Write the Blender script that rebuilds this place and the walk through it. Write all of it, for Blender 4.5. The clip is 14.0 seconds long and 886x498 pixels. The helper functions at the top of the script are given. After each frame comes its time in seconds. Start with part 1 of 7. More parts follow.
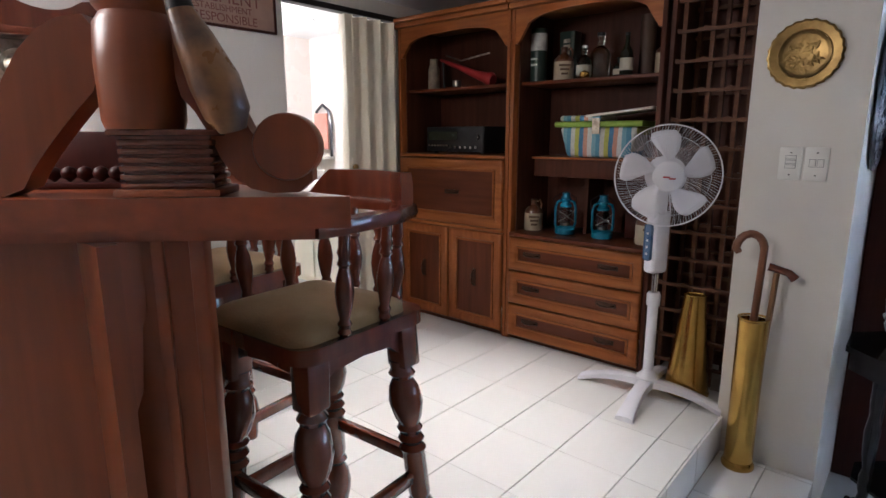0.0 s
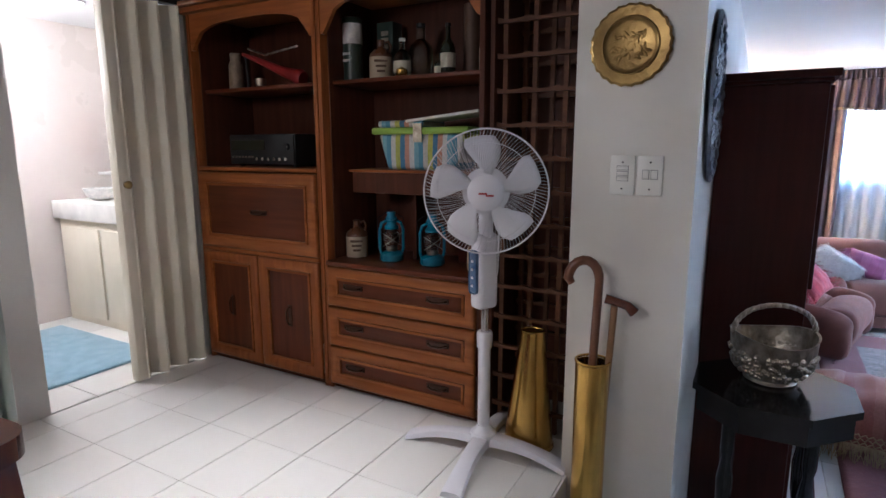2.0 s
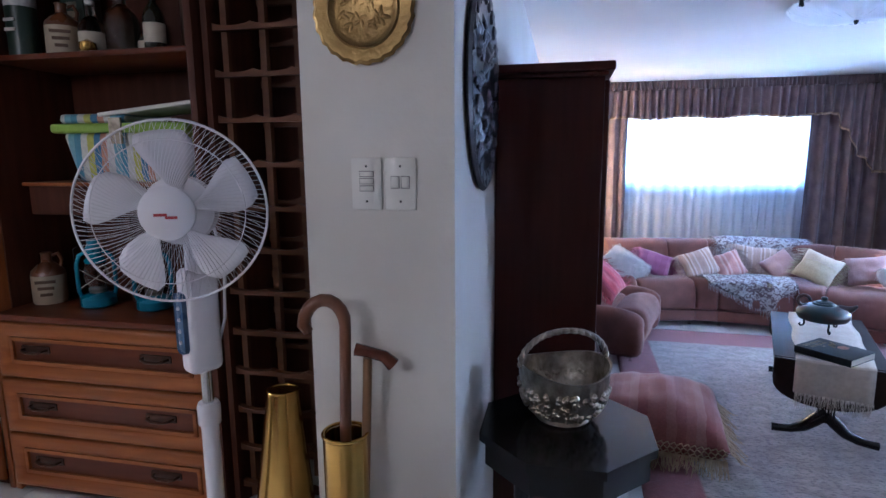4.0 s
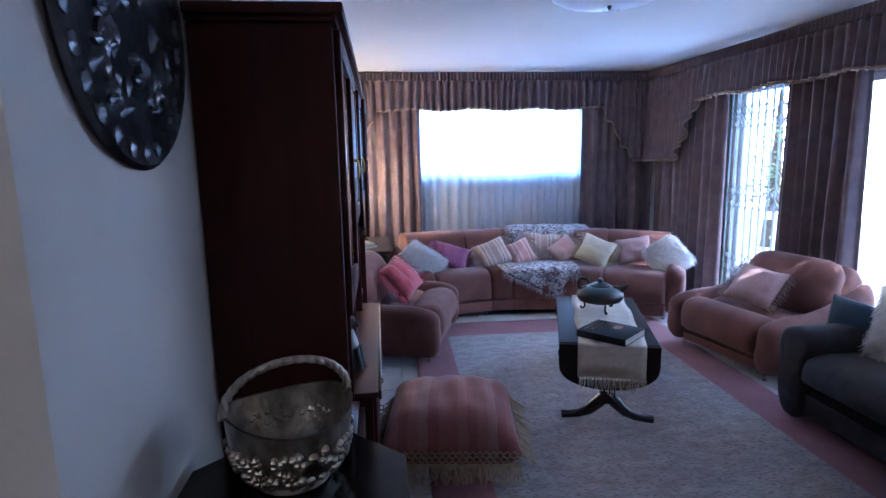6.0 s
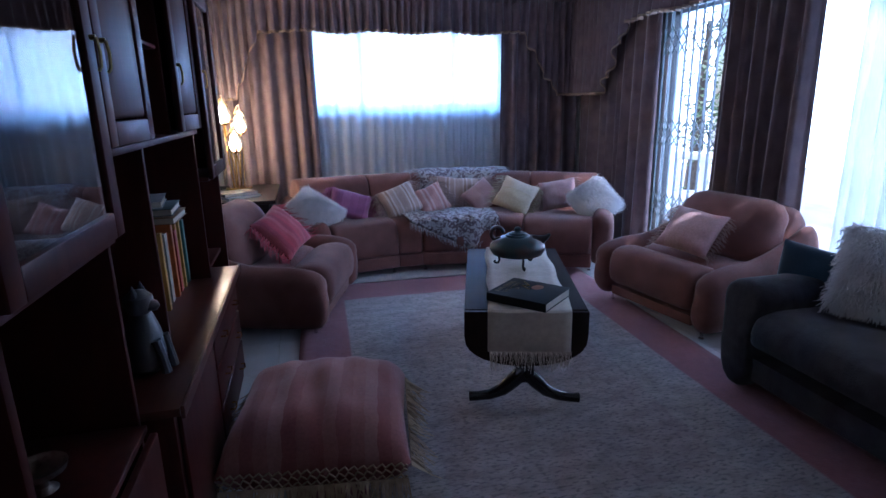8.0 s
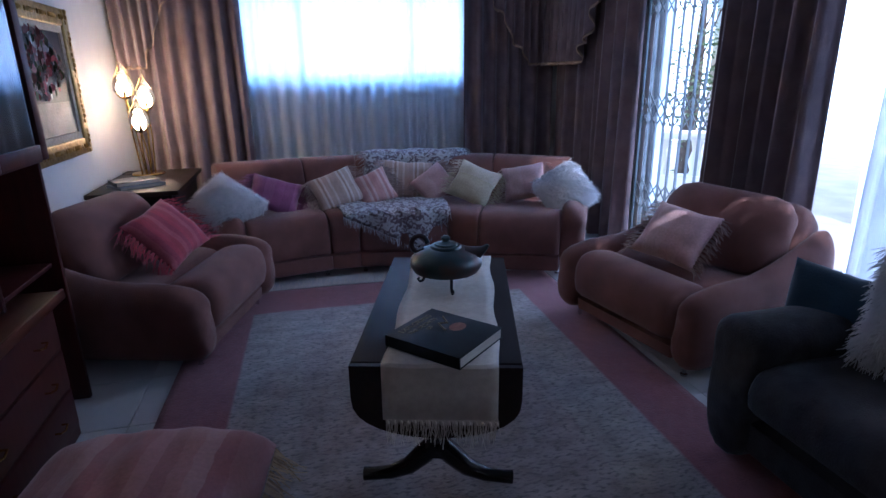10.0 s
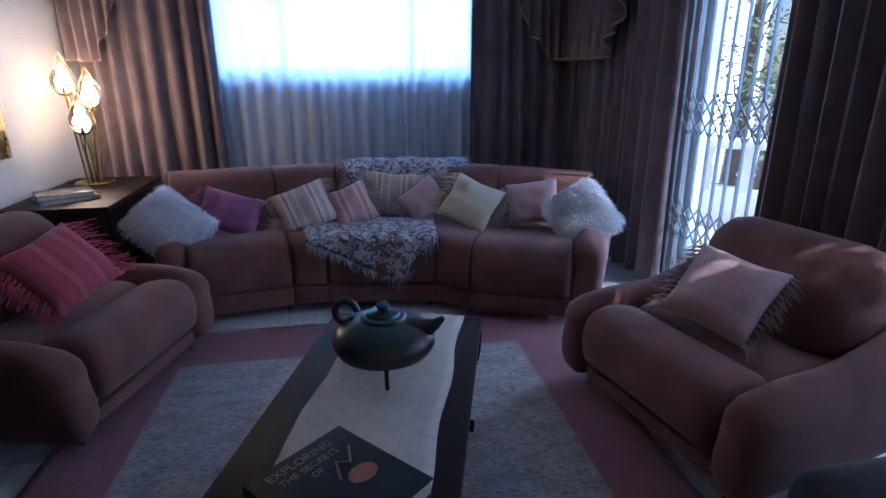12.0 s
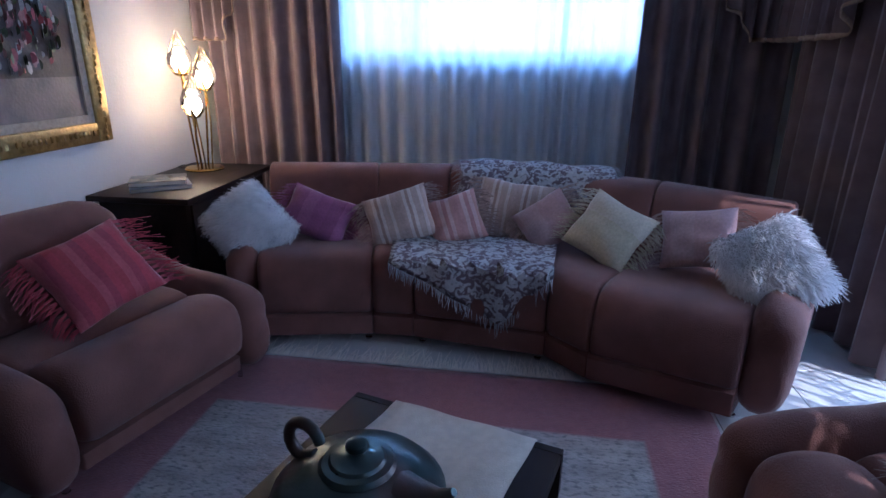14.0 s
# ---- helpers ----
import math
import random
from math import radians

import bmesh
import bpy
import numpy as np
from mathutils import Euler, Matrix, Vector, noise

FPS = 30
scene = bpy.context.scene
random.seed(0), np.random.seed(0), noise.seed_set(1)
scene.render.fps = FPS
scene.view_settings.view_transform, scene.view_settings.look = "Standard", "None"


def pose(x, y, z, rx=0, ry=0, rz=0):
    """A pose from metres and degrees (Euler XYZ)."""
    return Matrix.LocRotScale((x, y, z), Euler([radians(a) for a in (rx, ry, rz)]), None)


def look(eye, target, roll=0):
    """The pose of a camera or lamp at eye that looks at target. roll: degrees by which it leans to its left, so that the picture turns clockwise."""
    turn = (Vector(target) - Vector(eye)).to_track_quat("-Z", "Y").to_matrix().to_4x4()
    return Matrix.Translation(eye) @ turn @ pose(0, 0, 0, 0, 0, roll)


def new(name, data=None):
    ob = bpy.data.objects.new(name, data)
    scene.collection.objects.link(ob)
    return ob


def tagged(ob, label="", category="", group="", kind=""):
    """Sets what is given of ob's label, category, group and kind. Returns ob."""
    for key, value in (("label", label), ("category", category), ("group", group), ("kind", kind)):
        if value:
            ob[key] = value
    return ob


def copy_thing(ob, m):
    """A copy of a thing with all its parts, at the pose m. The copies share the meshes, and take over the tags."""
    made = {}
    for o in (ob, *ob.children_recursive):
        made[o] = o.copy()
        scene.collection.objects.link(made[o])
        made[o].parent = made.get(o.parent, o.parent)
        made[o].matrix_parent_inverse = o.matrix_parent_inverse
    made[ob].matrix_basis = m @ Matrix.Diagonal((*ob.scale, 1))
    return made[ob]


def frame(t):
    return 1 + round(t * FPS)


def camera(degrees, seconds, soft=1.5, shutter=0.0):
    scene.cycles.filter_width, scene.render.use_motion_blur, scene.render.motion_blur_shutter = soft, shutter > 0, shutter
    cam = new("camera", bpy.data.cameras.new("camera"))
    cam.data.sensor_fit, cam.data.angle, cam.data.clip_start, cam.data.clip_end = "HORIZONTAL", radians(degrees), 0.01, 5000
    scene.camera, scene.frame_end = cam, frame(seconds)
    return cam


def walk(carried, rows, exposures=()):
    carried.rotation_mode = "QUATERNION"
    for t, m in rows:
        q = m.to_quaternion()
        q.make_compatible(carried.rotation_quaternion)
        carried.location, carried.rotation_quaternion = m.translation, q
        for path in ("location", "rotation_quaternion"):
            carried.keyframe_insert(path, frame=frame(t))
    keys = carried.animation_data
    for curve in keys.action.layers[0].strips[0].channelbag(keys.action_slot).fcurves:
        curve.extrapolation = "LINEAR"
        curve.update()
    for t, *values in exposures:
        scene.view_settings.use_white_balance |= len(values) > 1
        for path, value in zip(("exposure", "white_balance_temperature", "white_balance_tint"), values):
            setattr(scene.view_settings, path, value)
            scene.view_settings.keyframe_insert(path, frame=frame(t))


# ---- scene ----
cam = camera(76.8, 14.0)
METRES, EYE, TILT, LEAN, TURN = 5.0, 1.67, 0.0, 0.0, 40.9
ROWS = [
    (0.0, 0.0, 0.0, 0.0, -0.02, -11.54, 0.07),
    (0.5, 0.0173, 0.0232, -0.002, -2.94, -11.4, 0.04),
    (1.0, 0.0369, 0.0495, -0.0015, -5.37, -11.02, 0.04),
    (1.5, 0.0535, 0.0691, -0.0035, -7.82, -10.64, -0.01),
    (2.0, 0.0769, 0.0993, -0.0045, -11.87, -10.21, 0.09),
    (2.5, 0.0922, 0.1212, -0.0066, -16.82, -9.72, 0.23),
    (3.0, 0.1111, 0.138, -0.0082, -20.38, -9.55, 0.23),
    (3.5, 0.1368, 0.1584, -0.0082, -24.09, -9.36, 0.32),
    (4.0, 0.1632, 0.1725, -0.0093, -28.87, -9.31, 0.41),
    (6.5, 0.2913, 0.226, -0.0342, -50.16, -9.67, 1.2),
    (7.0, 0.3276, 0.2433, -0.0449, -51.82, -11.47, 1.13),
    (7.5, 0.3602, 0.2564, -0.0521, -53.47, -13.25, 1.12),
    (8.0, 0.4018, 0.2701, -0.0578, -54.66, -14.71, 0.97),
    (8.5, 0.4417, 0.2773, -0.0613, -55.02, -15.62, 0.9),
    (9.0, 0.4822, 0.2828, -0.0648, -55.27, -16.59, 0.85),
    (11.5, 0.6889, 0.3239, -0.061, -53.18, -17.48, 0.45),
    (12.0, 0.7256, 0.337, -0.0648, -51.31, -17.58, 0.32),
    (12.5, 0.77, 0.3517, -0.0662, -48.26, -17.74, 0.12),
    (13.0, 0.8059, 0.3689, -0.0694, -43.71, -17.94, -0.03),
    (13.5, 0.8435, 0.3931, -0.0684, -38.54, -18.29, -0.27),
    (14.0, 0.8739, 0.4054, -0.0709, -33.4, -18.64, -0.37),
]
walk(cam, [(t, pose(0, 0, EYE, TILT, LEAN, TURN) @ pose(METRES * x, METRES * y, METRES * z, 90 + pitch, roll, yaw)) for t, x, y, z, yaw, pitch, roll in ROWS],
     [(0.0, 1.98, 5520, 12), (2.5, 1.75, 5250, 13), (4.0, 1.69, 4950, 16), (6.5, 0.82, 4900, 19), (9.0, -0.03, 4940, 20), (11.5, -0.24, 4940, 20), (14.0, -0.36, 4940, 20)])

# ---- world and large lights ----
world = bpy.data.worlds.new("sky")
scene.world = world
world.use_nodes = True
wn = world.node_tree
sky = wn.nodes.new("ShaderNodeTexSky")
sky.sky_type = "NISHITA"
sky.sun_disc = False
SUN_FROM = Vector((0.62, -0.42, 0.95)).normalized()
sky.sun_elevation = math.asin(SUN_FROM.z)
sky.sun_rotation = math.atan2(SUN_FROM.x, SUN_FROM.y)
wn.links.new(sky.outputs[0], wn.nodes["Background"].inputs[0])
wn.nodes["Background"].inputs[1].default_value = 0.15


def lamp(name, kind, m, energy, color, **props):
    data = bpy.data.lights.new(name, kind)
    data.energy, data.color = energy, color
    if kind == "AREA":
        data.shape, data.size, data.size_y = "RECTANGLE", props["size"], props["size_y"]
    if kind == "SUN":
        data.angle = props["angle"]
    if kind in ("POINT", "SPOT"):
        data.shadow_soft_size = props.get("soft", 0.05)
    if kind == "SPOT":
        data.spot_size, data.spot_blend = radians(props["cone"]), props.get("blend", 0.6)
    ob = new(name, data)
    ob.matrix_world = m
    return ob


lamp("sun", "SUN", look(SUN_FROM * 20, (0, 0, 0)), 6.0, (1.0, 0.93, 0.84), angle=radians(0.6))
DAY = (0.46, 0.69, 1.0)
lamp("sky_window_light", "AREA", look((1.75, 8.52, 1.75), (1.75, 4.0, 1.2)), 15, DAY, size=1.9, size_y=0.8)
lamp("sky_above_window_light", "AREA", look((1.75, 9.3, 2.9), (1.75, 8.3, 1.1)), 340, (0.3, 0.6, 1.0), size=2.4, size_y=1.2)
lamp("sky_door_light", "AREA", look((3.92, 6.25, 1.15), (1.0, 7.0, 0.8)), 35, DAY, size=1.2, size_y=1.9)
lamp("sky_voile_light", "AREA", look((3.92, 4.2, 1.15), (0.0, 4.2, 1.0)), 29, DAY, size=2.0, size_y=1.9)
lamp("bar_downlight_light", "SPOT", look((-1.35, 1.55, 2.42), (-1.38, 1.5, 0.49)), 41, (1.0, 0.89, 0.75), cone=72, blend=1.0, soft=0.14)
# unseen fill lamp added to lift the bar and the wall end
lamp("bar_fill_light", "POINT", pose(-1.6, -0.35, 2.3), 14, (1.0, 0.88, 0.74), soft=0.3)
lamp("bathroom_light", "POINT", pose(-3.6, 1.9, 2.25), 15, (1.0, 0.9, 0.8), soft=0.12)

# ---- materials ----


def material(name, c1, c2=None, rough=0.6, metal=0.0, scale=8.0, stretch=(1, 1, 1), bump=0.1, fine=120.0, sheen=0.0, coat=0.0, contrast=(0.35, 0.7), vary=0.0, rvar=0.1, spec=0.5):
    m = bpy.data.materials.new(name)
    m.use_nodes = True
    nt = m.node_tree
    N, L = nt.nodes, nt.links
    b = N["Principled BSDF"]
    c2 = c2 or tuple(v * 0.75 for v in c1)
    tc = N.new("ShaderNodeTexCoord")
    mp = N.new("ShaderNodeMapping")
    mp.inputs["Scale"].default_value = stretch
    L.new(tc.outputs["Object"], mp.inputs[0])
    n1 = N.new("ShaderNodeTexNoise")
    n1.inputs["Scale"].default_value, n1.inputs["Detail"].default_value = scale, 5
    n2 = N.new("ShaderNodeTexNoise")
    n2.inputs["Scale"].default_value, n2.inputs["Detail"].default_value = fine, 3
    L.new(mp.outputs[0], n1.inputs["Vector"])
    L.new(mp.outputs[0], n2.inputs["Vector"])
    ramp = N.new("ShaderNodeMapRange")
    ramp.inputs[1].default_value, ramp.inputs[2].default_value = contrast
    L.new(n1.outputs[0], ramp.inputs[0])
    mix = N.new("ShaderNodeMix")
    mix.data_type = "RGBA"
    mix.inputs[6].default_value, mix.inputs[7].default_value = (*c1, 1), (*c2, 1)
    L.new(ramp.outputs[0], mix.inputs[0])
    out = mix.outputs[2]
    if vary:
        info = N.new("ShaderNodeObjectInfo")
        hsv = N.new("ShaderNodeHueSaturation")
        mr = N.new("ShaderNodeMapRange")
        mr.inputs[3].default_value, mr.inputs[4].default_value = 1 - vary, 1 + vary
        L.new(info.outputs["Random"], mr.inputs[0])
        L.new(mr.outputs[0], hsv.inputs["Value"])
        L.new(out, hsv.inputs["Color"])
        out = hsv.outputs[0]
    L.new(out, b.inputs["Base Color"])
    rr = N.new("ShaderNodeMapRange")
    rr.inputs[3].default_value, rr.inputs[4].default_value = max(0.02, rough - rvar), min(1, rough + rvar)
    L.new(n1.outputs[0], rr.inputs[0])
    L.new(rr.outputs[0], b.inputs["Roughness"])
    b.inputs["Metallic"].default_value = metal
    b.inputs["Specular IOR Level"].default_value = spec
    if sheen:
        b.inputs["Sheen Weight"].default_value, b.inputs["Sheen Roughness"].default_value = sheen, 0.4
    if coat:
        b.inputs["Coat Weight"].default_value, b.inputs["Coat Roughness"].default_value = coat, 0.12
    if bump:
        bp = N.new("ShaderNodeBump")
        bp.inputs["Strength"].default_value, bp.inputs["Distance"].default_value = bump, 0.004
        L.new(n2.outputs[0], bp.inputs["Height"])
        L.new(bp.outputs[0], b.inputs["Normal"])
    return m


def stripes(name, colours, axis, period, rough=0.9, bump=0.3):
    """Woven cloth with bands of colour across one axis of the object."""
    m = material(name, colours[0], rough=rough, scale=30, bump=bump, fine=300, sheen=0.3)
    nt = m.node_tree
    N, L = nt.nodes, nt.links
    tc = N.new("ShaderNodeTexCoord")
    sep = N.new("ShaderNodeSeparateXYZ")
    L.new(tc.outputs["Object"], sep.inputs[0])
    wob = N.new("ShaderNodeTexNoise")
    wob.inputs["Scale"].default_value = 12
    L.new(tc.outputs["Object"], wob.inputs["Vector"])
    ml = N.new("ShaderNodeMath")
    ml.operation = "MULTIPLY_ADD"
    ml.inputs[1].default_value = 0.08
    L.new(wob.outputs[0], ml.inputs[0])
    dv = N.new("ShaderNodeMath")
    dv.operation = "DIVIDE"
    dv.inputs[1].default_value = period
    L.new(sep.outputs[axis], dv.inputs[0])
    L.new(dv.outputs[0], ml.inputs[2])
    fr = N.new("ShaderNodeMath")
    fr.operation = "FRACT"
    L.new(ml.outputs[0], fr.inputs[0])
    cr = N.new("ShaderNodeValToRGB")
    cr.color_ramp.interpolation = "CONSTANT"
    els = cr.color_ramp.elements
    while len(els) < len(colours):
        els.new(0.5)
    for i, c in enumerate(colours):
        els[i].position, els[i].color = i / len(colours), (*c, 1)
    L.new(fr.outputs[0], cr.inputs[0])
    n = N.new("ShaderNodeTexNoise")
    n.inputs["Scale"].default_value = 90
    L.new(tc.outputs["Object"], n.inputs["Vector"])
    mr = N.new("ShaderNodeMapRange")
    mr.inputs[3].default_value, mr.inputs[4].default_value = 0.72, 1.2
    L.new(n.outputs[0], mr.inputs[0])
    hs = N.new("ShaderNodeHueSaturation")
    L.new(cr.outputs[0], hs.inputs["Color"])
    L.new(mr.outputs[0], hs.inputs["Value"])
    L.new(hs.outputs[0], N["Principled BSDF"].inputs["Base Color"])
    return m


def glass(name, color=(1, 1, 1), rough=0.0):
    m = bpy.data.materials.new(name)
    m.use_nodes = True
    b = m.node_tree.nodes["Principled BSDF"]
    b.inputs["Base Color"].default_value = (*color, 1)
    b.inputs["Transmission Weight"].default_value, b.inputs["Roughness"].default_value, b.inputs["IOR"].default_value = 1, rough, 1.45
    return m


def glow(name, color, strength):
    m = bpy.data.materials.new(name)
    m.use_nodes = True
    b = m.node_tree.nodes["Principled BSDF"]
    b.inputs["Base Color"].default_value = (*color, 1)
    b.inputs["Emission Color"].default_value, b.inputs["Emission Strength"].default_value = (*color, 1), strength
    return m


def sheer_material(name, color, open_part):
    """Voile: part open weave, part cloth that lets light through."""
    m = bpy.data.materials.new(name)
    m.use_nodes = True
    N, L = m.node_tree.nodes, m.node_tree.links
    N.remove(N["Principled BSDF"])
    d, t, p = N.new("ShaderNodeBsdfDiffuse"), N.new("ShaderNodeBsdfTranslucent"), N.new("ShaderNodeBsdfTransparent")
    d.inputs[0].default_value = t.inputs[0].default_value = (*color, 1)
    a, b = N.new("ShaderNodeMixShader"), N.new("ShaderNodeMixShader")
    a.inputs[0].default_value = 0.55
    L.new(d.outputs[0], a.inputs[1])
    L.new(t.outputs[0], a.inputs[2])
    nz = N.new("ShaderNodeTexNoise")
    nz.inputs["Scale"].default_value = 40
    mr = N.new("ShaderNodeMapRange")
    mr.inputs[3].default_value, mr.inputs[4].default_value = open_part - 0.12, open_part + 0.12
    L.new(nz.outputs[0], mr.inputs[0])
    L.new(mr.outputs[0], b.inputs[0])
    L.new(a.outputs[0], b.inputs[1])
    L.new(p.outputs[0], b.inputs[2])
    L.new(b.outputs[0], N["Material Output"].inputs[0])
    return m


M_WALL = material("painted_plaster", (0.72, 0.69, 0.64), (0.66, 0.62, 0.57), 0.75, scale=2.2, bump=0.25, fine=60)
M_CEIL = material("ceiling_paint", (0.78, 0.78, 0.78), (0.74, 0.74, 0.75), 0.85, scale=1.5, bump=0.2, fine=90)
M_TILE = material("glazed_floor_tile", (0.76, 0.74, 0.7), (0.745, 0.725, 0.685), 0.3, scale=3, bump=0.02, fine=40, vary=0.04, rvar=0.02)
M_GROUT = material("grout", (0.56, 0.52, 0.46), rough=0.9, scale=20)
M_TILE2 = material("pale_floor_tile", (0.58, 0.58, 0.57), (0.5, 0.5, 0.5), 0.3, scale=4, bump=0.03, fine=40, vary=0.04, rvar=0.03)
WOOD = dict(scale=5, stretch=(7, 7, 0.6), rvar=0.03, bump=0.0, fine=30, contrast=(0.3, 0.75))
WOODX = dict(scale=5, stretch=(0.6, 7, 7), rvar=0.03, bump=0.0, fine=30, contrast=(0.3, 0.75))
WOODY = dict(scale=5, stretch=(7, 0.6, 7), rvar=0.03, bump=0.0, fine=30, contrast=(0.3, 0.75))
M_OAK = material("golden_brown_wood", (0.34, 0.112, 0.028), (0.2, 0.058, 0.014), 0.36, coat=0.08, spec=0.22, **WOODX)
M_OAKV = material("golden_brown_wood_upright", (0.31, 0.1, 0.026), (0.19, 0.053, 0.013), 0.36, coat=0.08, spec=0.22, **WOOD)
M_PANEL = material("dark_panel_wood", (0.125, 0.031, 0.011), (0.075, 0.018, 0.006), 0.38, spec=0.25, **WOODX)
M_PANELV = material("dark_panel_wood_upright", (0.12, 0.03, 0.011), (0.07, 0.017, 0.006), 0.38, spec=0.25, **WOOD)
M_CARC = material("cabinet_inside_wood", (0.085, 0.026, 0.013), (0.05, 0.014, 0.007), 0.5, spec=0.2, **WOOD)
M_BAR = material("red_brown_bar_wood", (0.225, 0.054, 0.015), (0.16, 0.038, 0.01), 0.34, coat=0.1, **WOOD)
M_BARX = material("red_brown_bar_top", (0.26, 0.056, 0.015), (0.17, 0.036, 0.01), 0.3, coat=0.2, **WOODX)
M_STOOL = material("mahogany_stain", (0.13, 0.03, 0.013), (0.08, 0.018, 0.008), 0.2, coat=0.4, **WOOD)
M_MAHOG = material("dark_mahogany", (0.06, 0.012, 0.008), (0.04, 0.008, 0.006), 0.42, spec=0.22, **WOOD)
M_MAHOGY = material("dark_mahogany_lengthwise", (0.085, 0.02, 0.01), (0.055, 0.013, 0.007), 0.3, coat=0.12, **WOODY)
M_BLACK = material("black_lacquer", (0.009, 0.008, 0.008), (0.012, 0.01, 0.01), 0.14, rvar=0.04, spec=0.4, scale=5, bump=0.01)
M_EBONY = material("worn_dark_table_wood", (0.02, 0.01, 0.008), (0.013, 0.007, 0.006), 0.5, spec=0.18, **WOODY)
M_VELOUR = material("mauve_velour", (0.195, 0.081, 0.062), (0.125, 0.051, 0.04), 0.9, scale=5, bump=0.6, fine=220, sheen=0.16)
M_NAVY = material("dark_worn_velvet", (0.034, 0.031, 0.037), (0.012, 0.011, 0.014), 0.9, contrast=(0.3, 0.72), scale=15, bump=0.5, fine=140, sheen=0.15)
M_OLIVE = material("olive_corduroy", (0.38, 0.265, 0.135), (0.27, 0.185, 0.09), 0.95, scale=9, bump=0.4, fine=200, sheen=0.1)
M_CURT = material("mauve_curtain_cloth", (0.178, 0.124, 0.128), (0.13, 0.09, 0.094), 0.9, scale=9, bump=0.3, fine=260, sheen=0.35)
M_TRIM = material("gold_beige_fringe", (0.34, 0.24, 0.17), (0.25, 0.17, 0.12), 0.9, scale=60, bump=0.2)
M_SHEER = sheer_material("white_voile", (0.8, 0.82, 0.86), 0.3)
M_SHEER2 = sheer_material("white_door_voile", (0.9, 0.92, 0.95), 0.16)
M_WHITE = material("white_plastic", (0.74, 0.72, 0.76), (0.7, 0.68, 0.72), 0.35, scale=4, bump=0.02)
M_BRASS = material("polished_brass", (0.56, 0.35, 0.09), (0.4, 0.24, 0.06), 0.22, 1.0, scale=7, bump=0.06, fine=25)
M_OLDBRASS = material("hammered_brass", (0.38, 0.25, 0.09), (0.22, 0.14, 0.055), 0.36, 1.0, scale=12, bump=0.5, fine=60)
M_SILVER = material("beaten_silver", (0.52, 0.46, 0.38), (0.27, 0.23, 0.18), 0.34, 1.0, scale=40, bump=0.7, fine=60)
M_PEWTER = material("dark_pewter", (0.13, 0.13, 0.14), (0.06, 0.06, 0.07), 0.32, 1.0, scale=14, bump=0.5, fine=40)
M_CHROME = material("chrome", (0.7, 0.7, 0.72), rough=0.12, metal=1.0, bump=0)
M_IRON = material("black_iron", (0.02, 0.02, 0.022), (0.03, 0.028, 0.026), 0.5, 0.6, scale=20)
M_BRONZE = material("patinated_bronze", (0.045, 0.072, 0.074), (0.1, 0.05, 0.042), 0.32, 0.6, scale=7, bump=0.25, fine=40, contrast=(0.45, 0.65))
M_GLASS = glass("clear_glass")
M_CREAM = material("cream_vinyl", (0.78, 0.71, 0.58), (0.7, 0.64, 0.51), 0.6, scale=5, stretch=(1, 1, 0.4), bump=0.1)
M_RUNNER = material("off_white_wool", (0.64, 0.57, 0.48), (0.55, 0.48, 0.4), 0.95, scale=40, bump=0.4, fine=260, sheen=0.3)

# ---- mesh helpers ----


def mesh_from(bm, name, smooth=True):
    me = bpy.data.meshes.new(name)
    bmesh.ops.recalc_face_normals(bm, faces=bm.faces)
    for f in bm.faces:
        f.smooth = smooth
    if smooth:
        for e in bm.edges:
            if len(e.link_faces) == 2 and e.calc_face_angle(0) > 0.7:
                e.smooth = False
    bm.to_mesh(me)
    bm.free()
    return me


def part(name, bm, mat, parent=None, label="", m=None, smooth=True):
    """One mesh object under a thing or a part."""
    me = mesh_from(bm, name, smooth)
    me.materials.append(mat)
    ob = new(name, me)
    ob.parent = parent
    if m is not None:
        ob.matrix_basis = m
    if label:
        ob["label"] = label
    return ob


def share(name, me, parent, m, label=""):
    """One more object on a mesh that exists already."""
    ob = new(name, me)
    ob.parent, ob.matrix_basis = parent, m
    if label:
        ob["label"] = label
    return ob


def thing(name, m, label, category, group="", kind=""):
    ob = new(name)
    ob.empty_display_size = 0.1
    ob.matrix_basis = m
    return tagged(ob, label, category, group, kind)


def bx(x0, y0, z0, x1, y1, z1, bev=0.0, seg=2):
    bm = bmesh.new()
    bmesh.ops.create_cube(bm, size=1)
    for v in bm.verts:
        v.co = ((x0 + x1) / 2 + v.co.x * (x1 - x0), (y0 + y1) / 2 + v.co.y * (y1 - y0), (z0 + z1) / 2 + v.co.z * (z1 - z0))
    if bev:
        bmesh.ops.bevel(bm, geom=bm.edges[:], offset=bev, segments=seg, profile=0.5, affect="EDGES")
    return bm


def add(*bms):
    """Join bmeshes of one part."""
    out = bms[0]
    for b in bms[1:]:
        me = bpy.data.meshes.new("join")
        b.to_mesh(me)
        b.free()
        out.from_mesh(me)
        bpy.data.meshes.remove(me)
    return out


def moved(bm, m):
    bmesh.ops.transform(bm, matrix=m, verts=bm.verts[:])
    return bm


def lathe(profile, seg=24, close=True):
    bm = bmesh.new()
    rings = []
    for r, z in profile:
        rings.append([bm.verts.new((max(r, 1e-4) * math.cos(2 * math.pi * i / seg), max(r, 1e-4) * math.sin(2 * math.pi * i / seg), z)) for i in range(seg)])
    for a, b in zip(rings, rings[1:]):
        for i in range(seg):
            bm.faces.new((a[i], a[(i + 1) % seg], b[(i + 1) % seg], b[i]))
    if close:
        bm.faces.new(rings[0][::-1])
        bm.faces.new(rings[-1])
    return bm


